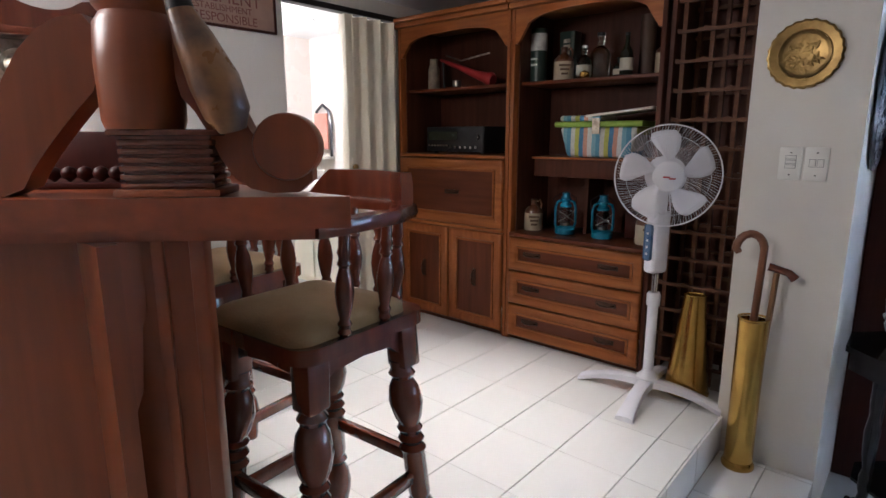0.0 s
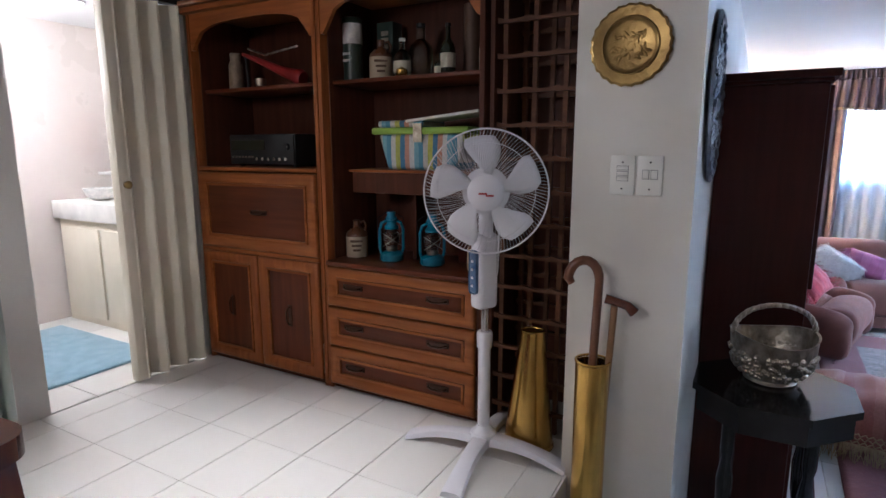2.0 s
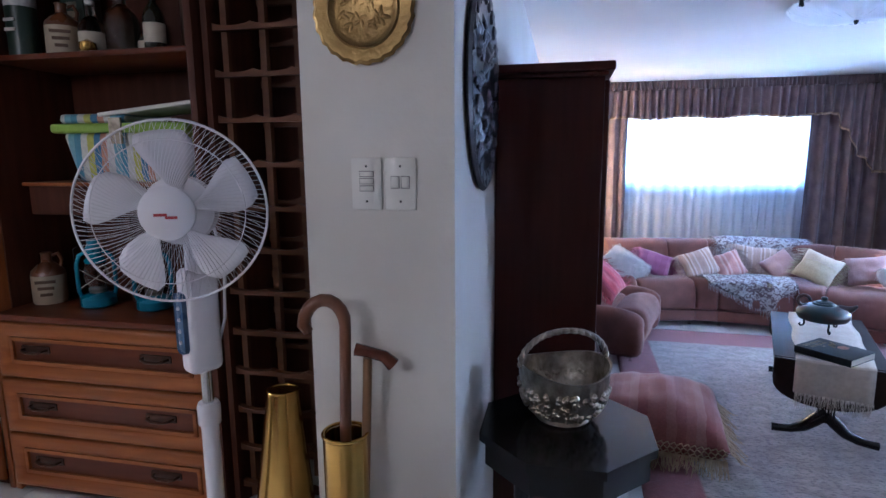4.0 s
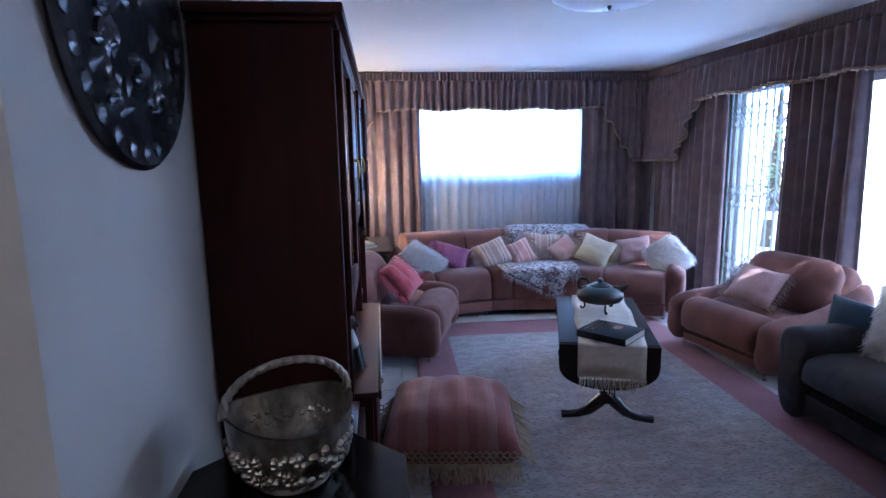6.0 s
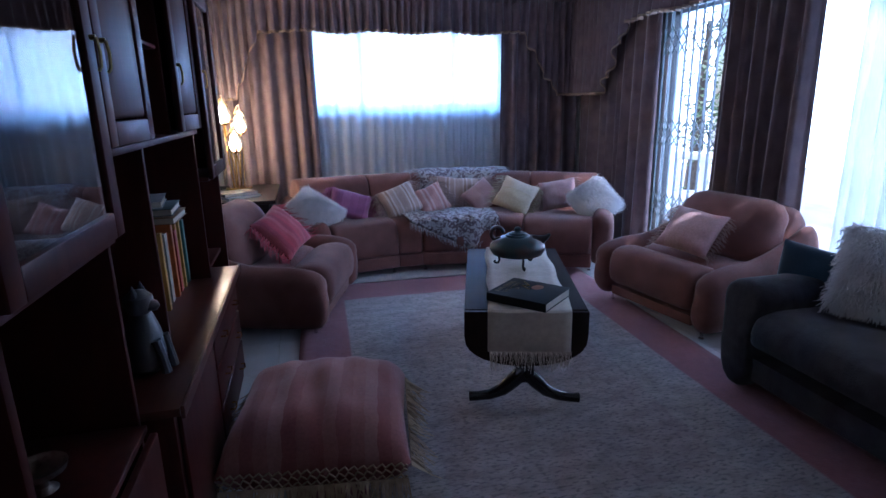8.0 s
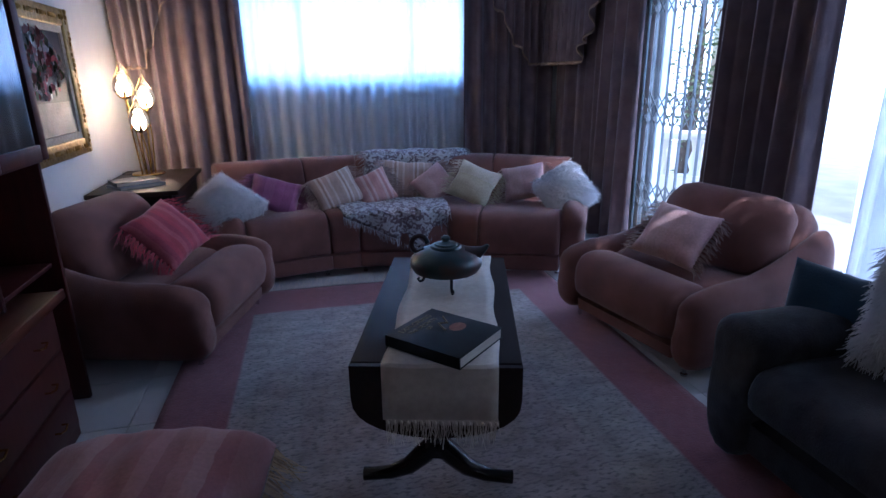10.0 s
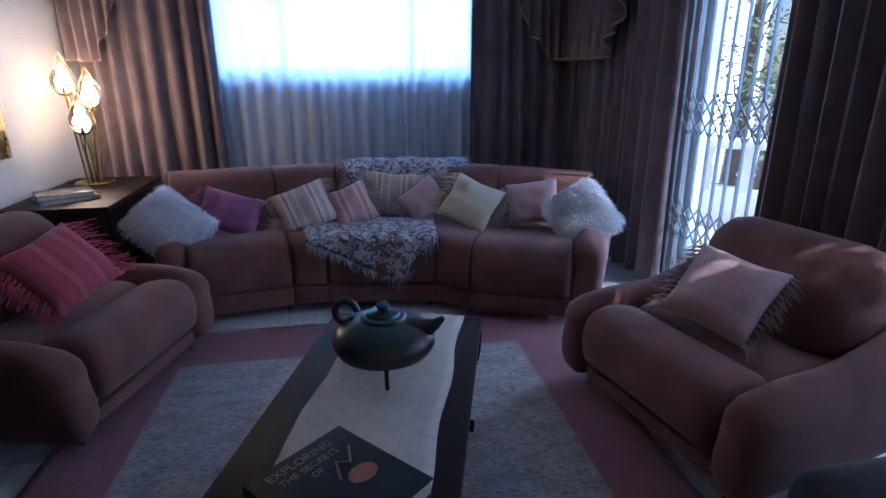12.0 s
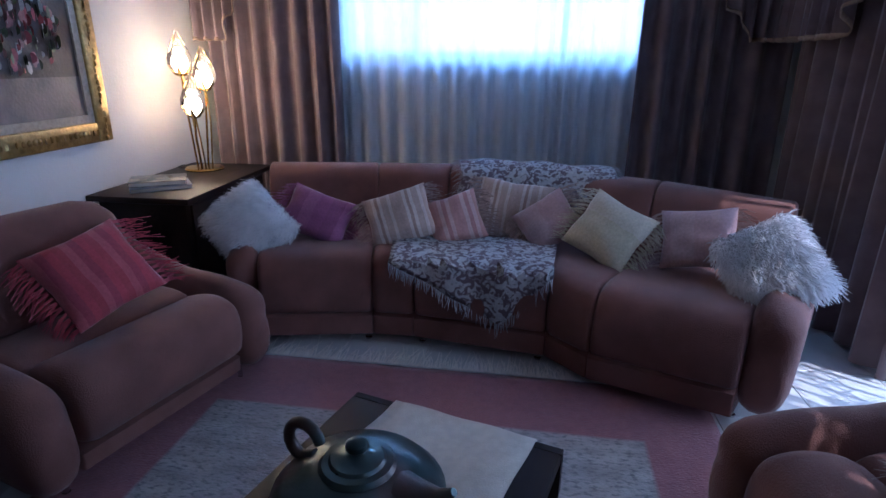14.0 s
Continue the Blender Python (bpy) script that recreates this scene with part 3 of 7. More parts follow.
def rug_material():
    m = material("pale_wool_rug", (0.35, 0.292, 0.278), (0.225, 0.186, 0.178), 1.0, scale=9, stretch=(1, 1.8, 1), bump=1.0, fine=75, sheen=0.2)
    N, L = m.node_tree.nodes, m.node_tree.links
    b = N["Principled BSDF"]
    old = b.inputs["Base Color"].links[0].from_socket
    tc = N.new("ShaderNodeTexCoord")
    mp = N.new("ShaderNodeMapping")
    mp.inputs["Scale"].default_value = (36, 80, 1)
    L.new(tc.outputs["Object"], mp.inputs[0])
    vo = N.new("ShaderNodeTexNoise")
    vo.inputs["Scale"].default_value, vo.inputs["Detail"].default_value = 1.0, 4
    L.new(mp.outputs[0], vo.inputs["Vector"])
    mr = N.new("ShaderNodeMapRange")
    mr.inputs[1].default_value, mr.inputs[2].default_value, mr.inputs[4].default_value = 0.5, 0.68, 1.0
    L.new(vo.outputs[0], mr.inputs[0])
    mix = N.new("ShaderNodeMix")
    mix.data_type = "RGBA"
    mix.inputs[7].default_value = (0.13, 0.115, 0.115, 1)
    L.new(mr.outputs[0], mix.inputs[0])
    L.new(old, mix.inputs[6])
    # the outer bands are dyed rose and dull blue
    sep = N.new("ShaderNodeSeparateXYZ")
    L.new(tc.outputs["Object"], sep.inputs[0])

    def band(axis, half, width):
        ab = N.new("ShaderNodeMath")
        ab.operation = "ABSOLUTE"
        L.new(sep.outputs[axis], ab.inputs[0])
        gt = N.new("ShaderNodeMapRange")
        gt.inputs[1].default_value, gt.inputs[2].default_value = half - width - 0.008, half - width + 0.008
        L.new(ab.outputs[0], gt.inputs[0])
        return gt.outputs[0]

    def either(a, c):
        mx = N.new("ShaderNodeMath")
        mx.operation = "MAXIMUM"
        L.new(a, mx.inputs[0])
        L.new(c, mx.inputs[1])
        return mx.outputs[0]
    blue = either(band(0, RW, 0.58), band(1, RL, 0.72))
    m2 = N.new("ShaderNodeMix")
    m2.data_type = "RGBA"
    m2.blend_type = "MULTIPLY"
    m2.inputs[7].default_value = (1.1, 1.16, 1.13, 1)
    L.new(blue, m2.inputs[0])
    L.new(mix.outputs[2], m2.inputs[6])
    rose = either(band(0, RW, 0.29), band(1, RL, 0.37))
    n3 = N.new("ShaderNodeTexNoise")
    n3.inputs["Scale"].default_value = 30
    L.new(tc.outputs["Object"], n3.inputs["Vector"])
    rr = N.new("ShaderNodeMix")
    rr.data_type = "RGBA"
    rr.inputs[6].default_value, rr.inputs[7].default_value = (0.32, 0.125, 0.135, 1), (0.2, 0.08, 0.09, 1)
    L.new(n3.outputs[0], rr.inputs[0])
    m3 = N.new("ShaderNodeMix")
    m3.data_type = "RGBA"
    L.new(rose, m3.inputs[0])
    L.new(m2.outputs[2], m3.inputs[6])
    L.new(rr.outputs[2], m3.inputs[7])
    L.new(m3.outputs[2], b.inputs["Base Color"])
    return m


RW, RL = 1.12, 1.70
rug = thing("woven_rug", pose(1.62, 4.86, 0.0, 0, 0, -1.5), "large pale woven wool rug with rose border and fringe", "rug")
bm = bmesh.new()
bmesh.ops.create_grid(bm, x_segments=60, y_segments=96, size=1)
for v in bm.verts:
    v.co = (v.co.x * RW, v.co.y * RL, 0.012 + 0.003 * noise.noise(Vector((v.co.x * 6, v.co.y * 9, 0))))
ob = part("woven_field", bm, rug_material(), rug)
mod = ob.modifiers.new("thickness", "SOLIDIFY")
mod.thickness, mod.offset = 0.009, -1


def strands(roots, length, radius, rnd, spread=0.35, drop=0.0, seg=3, steps=2):
    """Loose threads from (place, direction) roots, in one mesh."""
    verts, faces = [], []
    for p, d in roots:
        p, d = Vector(p), Vector(d).normalized()
        d = (d + Vector((rnd.uniform(-1, 1), rnd.uniform(-1, 1), rnd.uniform(-1, 1))) * spread).normalized()
        a = d.orthogonal().normalized()
        c = d.cross(a)
        ln = length * rnd.uniform(0.6, 1.2)
        bend = Vector((rnd.uniform(-1, 1), rnd.uniform(-1, 1), rnd.uniform(-1, 0.4))) * 0.25 * ln + Vector((0, 0, -drop * ln))
        base = len(verts)
        for k in range(steps + 1):
            t = k / steps
            q = p + d * ln * t + bend * t * t
            rr = radius * (1 - 0.55 * t)
            for i in range(seg):
                w = 2 * math.pi * i / seg
                verts.append(q + rr * (math.cos(w) * a + math.sin(w) * c))
        for k in range(steps):
            for i in range(seg):
                faces.append((base + k * seg + i, base + k * seg + (i + 1) % seg, base + (k + 1) * seg + (i + 1) % seg, base + (k + 1) * seg + i))
        faces.append(tuple(base + steps * seg + i for i in range(seg)))
    me = bpy.data.meshes.new("threads")
    me.from_pydata(verts, [], faces)
    return me


def threads(name, roots, length, radius, mat, parent, seed, label="", **kw):
    me = strands(roots, length, radius, random.Random(seed), **kw)
    me.materials.append(mat)
    ob = share(name, me, parent, Matrix.Identity(4), label)
    ob["kind"] = "stuff"
    return ob


M_RUGFR = material("pale_rug_fringe", (0.78, 0.75, 0.7), (0.64, 0.6, 0.56), 1.0, scale=30)
for s in (-1, 1):
    threads("fringe", [((-RW + 2 * RW * i / 420, s * RL, 0.018), (0, s, 0.06)) for i in range(421)], 0.12, 0.0038, M_RUGFR, rug, 30 + s, spread=0.14, drop=0.0)

# ---- coffee table ----
table = thing("coffee_table", pose(1.69, 5.03, 0.018, 0, 0, -17.0), "long dark drop-leaf coffee table on splayed pedestals", "table")
TW, TL, TH = 0.275, 0.53, 0.465
part("tabletop", bx(-TW, -TL, TH - 0.028, TW, TL, TH, 0.005), M_EBONY, table)
fl = [(-TW, TH - 0.004), (-TW, TH - 0.12)] + [(-TW * math.cos(a), TH - 0.12 - 0.145 * math.sin(a) ** 0.8) for a in [0.2 + i * 0.21 for i in range(14)]] + [(TW, TH - 0.12), (TW, TH - 0.004)]
for s in (-1, 1):
    y = s * (TL + 0.004)
    part("drop_leaf", prism(fl, min(y, y + s * 0.02), max(y, y + s * 0.02), 0.003), M_EBONY, table)
    py = s * (TL - 0.015)
    part("pedestal", bx(-0.042, py - 0.03, 0.11, 0.042, py + 0.03, TH - 0.03, 0.008), M_BLACK, table)
    for q in (-1, 1):
        pts = [(q * 0.0, py, 0.16), (q * 0.05, py, 0.11), (q * 0.10, py, 0.062), (q * 0.16, py, 0.035), (q * 0.22, py, 0.026), (q * 0.255, py, 0.024)]
        part("splayed_foot", tube(pts, [0.036, 0.036, 0.030, 0.024, 0.022, 0.023], 10), M_BLACK, table)
part("stretcher", bx(-0.02, -TL + 0.06, TH - 0.09, 0.02, TL - 0.06, TH - 0.03, 0.004), M_EBONY, table)

TT = TH + 0.018
TAB = pose(1.69, 5.03, TT, 0, 0, -17.0)
runner = thing("table_runner", TAB, "off-white woven runner with knotted fringe over a dark table", "table runner")
bm = bmesh.new()
prof = [(-TL - 0.036, -0.19), (-TL - 0.033, -0.1), (-TL - 0.03, -0.004), (-TL - 0.022, 0.004)] + [(-TL + 2 * TL * i / 30, 0.004 + 0.0015 * math.sin(i * 1.7)) for i in range(31)] + [(TL + 0.022, 0.004), (TL + 0.03, -0.004), (TL + 0.034, -0.08)]
rows = []
for y, z in prof:
    wob = 0.006 * math.sin(y * 14)
    rows.append([bm.verts.new((-0.165 + 0.37 * k / 10 + wob, y, z + 0.002 * math.sin(k * 1.3 + y * 9))) for k in range(11)])
for a, b in zip(rows, rows[1:]):
    for k in range(10):
        bm.faces.new((a[k], a[k + 1], b[k + 1], b[k]))
thick(part("cloth", bm, M_RUNNER, runner), 0.004)
threads("fringe", [((-0.16 + 0.36 * i / 130, -TL - 0.037, -0.185), (0, -0.05, -1)) for i in range(131)], 0.075, 0.0022, M_RUNNER, runner, 41, spread=0.12)
threads("fringe", [((-0.16 + 0.36 * i / 130, TL + 0.036, -0.075), (0, 0.05, -1)) for i in range(131)], 0.06, 0.0022, M_RUNNER, runner, 42, spread=0.12)
for i in range(17):
    part("knot", lathe([(0.001, 0), (0.006, 0.006), (0.006, 0.012), (0.001, 0.018)], 6), M_RUNNER, runner, "", pose(-0.155 + 0.35 * i / 16, -TL - 0.042, -0.205))

M_COVER = material("dark_green_book_cover", (0.02, 0.024, 0.026), (0.013, 0.016, 0.018), 0.55, spec=0.2, scale=5)
M_PAGES = material("cream_page_block", (0.55, 0.5, 0.4), (0.45, 0.4, 0.33), 0.9, scale=4, stretch=(1, 1, 120), bump=0.2)
M_GOLD = material("gilt_print", (0.26, 0.2, 0.1), rough=0.4)
M_RUST = material("rust_orange_print", (0.35, 0.12, 0.05), (0.22, 0.08, 0.04), 0.4, scale=30)


def book(name, w, d, h, cover, m, label, cat="book"):
    b = thing(name, m, label, cat)
    part("cover", add(bx(0, 0, 0, w, d, 0.003, 0.001), bx(0, 0, h - 0.003, w, d, h, 0.001), bx(0, 0, 0, 0.004, d, h, 0.001)), cover, b)
    part("page_block", bx(0.004, 0.004, 0.003, w - 0.005, d - 0.004, h - 0.003), M_PAGES, b)
    return b


bk = book("large_book", 0.265, 0.298, 0.04, M_COVER, pose(1.592, 4.44, TT + 0.0075, 0, 0, 41), "large dark green hardback lying on the runner")
part("cover_picture", lathe([(0.034, 0), (0.036, 0.0008)], 14), M_RUST, bk, "rust orange picture", pose(0.185, 0.13, 0.0402) @ Matrix.Diagonal((1.0, 0.75, 1, 1)))
part("cover_emblem", tube([(0.14, 0.15, 0.0412), (0.17, 0.2, 0.0412), (0.19, 0.175, 0.0412), (0.225, 0.22, 0.0412)], 0.0035, 5), M_GOLD, bk)


def lettering(words, size, m, mat, parent):
    cu = bpy.data.curves.new("lettering", "FONT")
    cu.body, cu.size, cu.extrude, cu.align_x = words, size, 0.0003, "CENTER"
    cu.materials.append(mat)
    ob = new("lettering", cu)
    ob.parent, ob.matrix_basis = parent, m
    return ob


for words, size, yy in (("EXPLORING", 0.032, 0.27), ("THE SECRETS", 0.026, 0.24), ("OF", 0.024, 0.212)):
    lettering(words, size, pose(0.125, yy - 0.015, 0.0405), M_GOLD, bk)

pot = thing("bronze_kettle", TAB @ pose(0.006, 0.13, 0.0075) @ Matrix.Diagonal((0.99, 0.99, 1.0, 1)), "flat bronze kettle with lid, spout and scrolled feet", "kettle")
body = lathe([(0.03, 0.060), (0.10, 0.063), (0.140, 0.076), (0.154, 0.1), (0.152, 0.124), (0.128, 0.15), (0.085, 0.168), (0.06, 0.174)], 40)
part("bowl", body, M_BRONZE, pot)
part("lid", lathe([(0.064, 0.168), (0.068, 0.174), (0.062, 0.182), (0.05, 0.184), (0.046, 0.19), (0.02, 0.194), (0.014, 0.2), (0.02, 0.208), (0.019, 0.216), (0.012, 0.222), (0.001, 0.223)], 28), M_BRONZE, pot)
part("spout", tube([(0.09, 0, 0.135), (0.13, 0, 0.146), (0.158, 0, 0.162), (0.18, 0, 0.182)], [0.045, 0.03, 0.016, 0.007], 12), M_BRONZE, pot)
part("handle", tube([(-0.09, 0, 0.162)] + [(-0.112 - 0.034 * math.sin(a) , 0, 0.186 - 0.036 * math.cos(a)) for a in [0.2 + 0.4 * i for i in range(12)]], 0.011, 10), M_BRONZE, pot)
for a in (45, 165, -75):
    c, s = math.cos(radians(a)), math.sin(radians(a))
    pts = [(0.095 * c, 0.095 * s, 0.082), (0.105 * c, 0.105 * s, 0.05), (0.1 * c, 0.1 * s, 0.028), (0.108 * c, 0.108 * s, 0.012), (0.122 * c, 0.122 * s, 0.008), (0.13 * c, 0.13 * s, 0.016), (0.124 * c, 0.124 * s, 0.024)]
    part("scroll_foot", tube(pts, 0.0062, 8), M_IRON, pot)

# ---- cushions ----


def pillow_mesh(w, h, t, seed):
    """A square stuffed cushion standing in x and z, thickness along y, its lower edge at z = 0."""
    bm = bmesh.new()
    n = 18
    rnd = Vector((seed * 3.7, seed * 1.3, 0))
    grids = []
    for s in (-1, 1):
        g = []
        for i in range(n + 1):
            row = []
            for j in range(n + 1):
                u, v = 2 * i / n - 1, 2 * j / n - 1
                k = ((1 - abs(u) ** 2.6) * (1 - abs(v) ** 2.6)) ** 0.5
                pinch = 1 - 0.11 * (1 - abs(u * v)) * (abs(u) ** 4 + abs(v) ** 4) * 0.8
                y = s * (t / 2 * k + 0.004) + 0.012 * noise.noise(Vector((u * 2, v * 2, s)) + rnd)
                row.append(bm.verts.new((u * w / 2 * pinch, y, h / 2 + v * h / 2 * pinch)))
            g.append(row)
        grids.append(g)
    for s, g in zip((-1, 1), grids):
        for i in range(n):
            for j in range(n):
                f = (g[i][j], g[i + 1][j], g[i + 1][j + 1], g[i][j + 1])
                bm.faces.new(f if s < 0 else f[::-1])
    a, b = grids
    rim = [(i, 0) for i in range(n)] + [(n, j) for j in range(n)] + [(i, n) for i in range(n, 0, -1)] + [(0, j) for j in range(n, 0, -1)]
    for (i, j), (k, l) in zip(rim, rim[1:] + rim[:1]):
        bm.faces.new((a[i][j], b[i][j], b[k][l], a[k][l]))
    return bm


def cushion(m, mat, label, seed, w=0.42, h=0.42, t=0.15, fringe=None, sides=(-1, 1), fl=0.07):
    c = thing("cushion", m, label, "cushion")
    part("cover", pillow_mesh(w, h, t, seed), mat, c)
    if fringe:
        roots = []
        for s in sides:
            for i in range(84):
                z = 0.015 + (h - 0.03) * (i // 6) / 13 + 0.0016 * (i % 6 - 2.5)
                roots.append(((s * w / 2 * 0.96, random.Random(seed * 99 + i).uniform(-0.006, 0.006), z), (s, 0, -0.05)))
        threads("fringe", roots, fl, 0.0034, M_TASSEL if fringe in (M_RUNNER, M_BEIGE, M_PALEPINK, M_PINK) else fringe, c, seed + 60, spread=0.28, drop=0.3)
    return c


M_TASSEL = material("mauve_beige_tassel", (0.44, 0.33, 0.29), (0.3, 0.21, 0.19), 1.0, scale=40)


def shaggy(m, label, seed, mat, w=0.45, h=0.42, t=0.17, count=8000, ln=0.042):
    c = thing("shaggy_cushion", m, label, "cushion")
    bm = pillow_mesh(w, h, t, seed)
    bm.normal_update()
    rnd = random.Random(seed)
    bm.faces.ensure_lookup_table()
    bmesh.ops.recalc_face_normals(bm, faces=bm.faces)
    roots = []
    fs = bm.faces[:]
    for _ in range(count):
        f = rnd.choice(fs)
        a, b = rnd.choice(f.verts).co, f.calc_center_median()
        p = a.lerp(b, rnd.random())
        roots.append((p, f.normal + Vector((rnd.uniform(-.6, .6), 0, -0.5))))
    part("cover", bm, mat, c)
    threads("shaggy_cover", roots, ln, 0.0026, mat, c, seed + 5, spread=0.6, drop=0.5)
    return c


M_SHAG = material("white_shaggy_pile", (0.82, 0.8, 0.8), (0.7, 0.69, 0.7), 1.0, scale=20, bump=0.3, sheen=0.3)
M_PURPLE = stripes("plum_woven", [(0.27, 0.08, 0.17), (0.24, 0.07, 0.15), (0.3, 0.1, 0.19)], 0, 0.2)
M_BEIGE = stripes("beige_striped_weave", [(0.47, 0.34, 0.28), (0.45, 0.32, 0.26), (0.46, 0.33, 0.27), (0.6, 0.5, 0.44), (0.36, 0.24, 0.19), (0.6, 0.5, 0.44), (0.47, 0.34, 0.28), (0.45, 0.33, 0.27), (0.58, 0.47, 0.41), (0.46, 0.33, 0.27)], 0, 0.16)
M_PINK = stripes("dusty_pink_weave", [(0.52, 0.27, 0.24), (0.5, 0.26, 0.23), (0.53, 0.28, 0.25), (0.62, 0.42, 0.38), (0.46, 0.22, 0.2), (0.61, 0.4, 0.37)], 0, 0.12)
M_PALEPINK = stripes("pale_pink_weave", [(0.5, 0.31, 0.29), (0.47, 0.29, 0.28), (0.52, 0.34, 0.32)], 0, 0.3)
M_CREAMW = stripes("cream_weave", [(0.56, 0.49, 0.34), (0.52, 0.45, 0.31), (0.58, 0.5, 0.38)], 2, 0.3)
M_RED = stripes("rose_red_weave", [(0.44, 0.06, 0.08), (0.38, 0.055, 0.07), (0.44, 0.1, 0.115), (0.34, 0.055, 0.08)], 0, 0.11)
M_TEAL = material("dark_teal_velvet", (0.018, 0.05, 0.085), (0.012, 0.035, 0.06), 0.85, scale=6, bump=0.3, sheen=0.4)


def lean(x, y, z, yaw, back, roll):
    return pose(x, y, z, 0, 0, yaw) @ pose(0, 0, 0, -back, 0, 0) @ pose(0, 0, 0, 0, roll, 0)


def centred(x, y, z, yaw, back, roll, w, h):
    """A cushion whose middle is at x, y, z."""
    return pose(x, y, z, 0, 0, yaw) @ pose(0, 0, 0, -back, 0, 0) @ pose(0, 0, 0, 0, roll, 0) @ pose(0, 0, -h / 2)


CU = "on the mauve sofa"
shaggy(centred(0.69, 6.97, 0.545, -5, 42, 38, 0.40, 0.36), "white long-pile shaggy cushion leaning at the sofa arm", 1, M_SHAG, 0.39, 0.31, 0.17)
cushion(centred(0.97, 7.10, 0.555, 8, 35, 22, 0.4, 0.28), M_PURPLE, "plum purple woven cushion with fringed ends", 2, 0.36, 0.26, 0.12, M_PURPLE)
cushion(centred(1.40, 7.10, 0.56, 2, 35, -20, 0.4, 0.30), M_BEIGE, "beige striped woven cushion with long fringe", 3, 0.34, 0.29, 0.13, M_BEIGE)
cushion(centred(1.68, 7.13, 0.55, -4, 33, -22, 0.3, 0.28), M_PINK, "dusty pink striped woven cushion with fringe", 4, 0.28, 0.27, 0.12, M_PINK)
cushion(centred(1.97, 7.30, 0.565, -6, 30, 6, 0.4, 0.32), M_BEIGE, "pale beige striped cushion behind the others", 5, 0.40, 0.32, 0.12, M_BEIGE)
cushion(centred(2.15, 7.12, 0.555, -14, 33, -40, 0.3, 0.26), M_PALEPINK, "pale pink woven cushion with beige fringe", 6, 0.29, 0.26, 0.11, M_RUNNER)
cushion(centred(2.42, 6.97, 0.565, -22, 35, 24, 0.34, 0.31), M_CREAMW, "cream woven cushion with yellowish fringe", 7, 0.33, 0.31, 0.13, M_CREAMW)
cushion(centred(2.80, 6.90, 0.57, -28, 33, -12, 0.34, 0.28), M_PALEPINK, "pale pink woven cushion with fringed ends", 8, 0.32, 0.28, 0.12, M_PALEPINK)
shaggy(centred(2.99, 6.63, 0.56, -34, 38, -40, 0.4, 0.33), "white shaggy cushion catching daylight on the sofa arm", 9, M_SHAG, 0.31, 0.33, 0.16)
cushion(centred(0.44, 6.16, 0.555, 54, 42, -17, 0.36, 0.34), M_RED, "rose red striped cushion with long fringe on an armchair", 10, 0.35, 0.34, 0.14, M_RED, fl=0.09)
cushion(centred(3.03, 5.39, 0.55, -62, 42, 8, 0.42, 0.33), M_PALEPINK, "dusty pink cushion with tasselled ends in dappled sun", 11, 0.35, 0.32, 0.14, M_RUNNER, fl=0.06)
cushion(centred(2.96, 4.36, 0.53, -50, 20, 8, 0.42, 0.40), M_TEAL, "dark teal velvet cushion on the dark couch", 12, 0.40, 0.36, 0.15)
cushion(centred(3.40, 4.05, 0.78, -85, 15, 5, 0.42, 0.40), M_TEAL, "dark teal velvet cushion behind a shaggy one", 14, 0.40, 0.38, 0.15)
shaggy(centred(3.03, 4.07, 0.64, -52, 25, 6, 0.42, 0.40), "white shaggy cushion on the dark couch", 13, M_SHAG, 0.42, 0.38, 0.15)

# ---- floral throw over the sofa ----


def floral():
    m = material("floral_tapestry", (0.46, 0.44, 0.43), (0.34, 0.33, 0.34), 0.95, scale=60, bump=0.4, fine=280)
    N, L = m.node_tree.nodes, m.node_tree.links
    b = N["Principled BSDF"]
    old = b.inputs["Base Color"].links[0].from_socket
    tc = N.new("ShaderNodeTexCoord")
    n = N.new("ShaderNodeTexNoise")
    n.inputs["Scale"].default_value, n.inputs["Detail"].default_value, n.inputs["Distortion"].default_value = 30, 3.0, 1.1
    L.new(tc.outputs["Object"], n.inputs["Vector"])
    mr = N.new("ShaderNodeMapRange")
    mr.inputs[1].default_value, mr.inputs[2].default_value = 0.47, 0.55
    L.new(n.outputs[0], mr.inputs[0])
    mix = N.new("ShaderNodeMix")
    mix.data_type = "RGBA"
    mix.inputs[7].default_value = (0.13, 0.095, 0.105, 1)
    L.new(mr.outputs[0], mix.inputs[0])
    L.new(old, mix.inputs[6])
    L.new(mix.outputs[2], b.inputs["Base Color"])
    return m


M_FLORAL = floral()
throw = thing("floral_throw", Matrix.Identity(4), "grey floral tapestry throw draped over the sofa middle", "throw")


def sheet(rows_pts):
    bm = bmesh.new()
    vs = [[bm.verts.new(p) for p in r] for r in rows_pts]
    for a, b in zip(vs, vs[1:]):
        for i in range(len(a) - 1):
            bm.faces.new((a[i], a[i + 1], b[i + 1], b[i]))
    return bm


# over the backrest
back_rows = []
for i in range(25):
    u = i / 24
    x = 1.66 + 0.86 * u
    yb = 7.835 - 0.16 * max(0, (x - 2.0) / 0.6)
    row = []
    for d, z in ((-0.375, 0.52 + 0.05 * abs(u - 0.5)), (-0.34, 0.62), (-0.305, 0.69), (-0.255, 0.735), (-0.17, 0.757), (-0.08, 0.75), (0.0, 0.72), (0.03, 0.60)):
        row.append((x + 0.02 * math.sin(z * 30), yb + d + 0.006 * math.sin(u * 25), z + 0.008 * math.sin(u * 17 + d * 20)))
    back_rows.append(row)
thick(part("back_drape", sheet(back_rows), M_FLORAL, throw), 0.006)
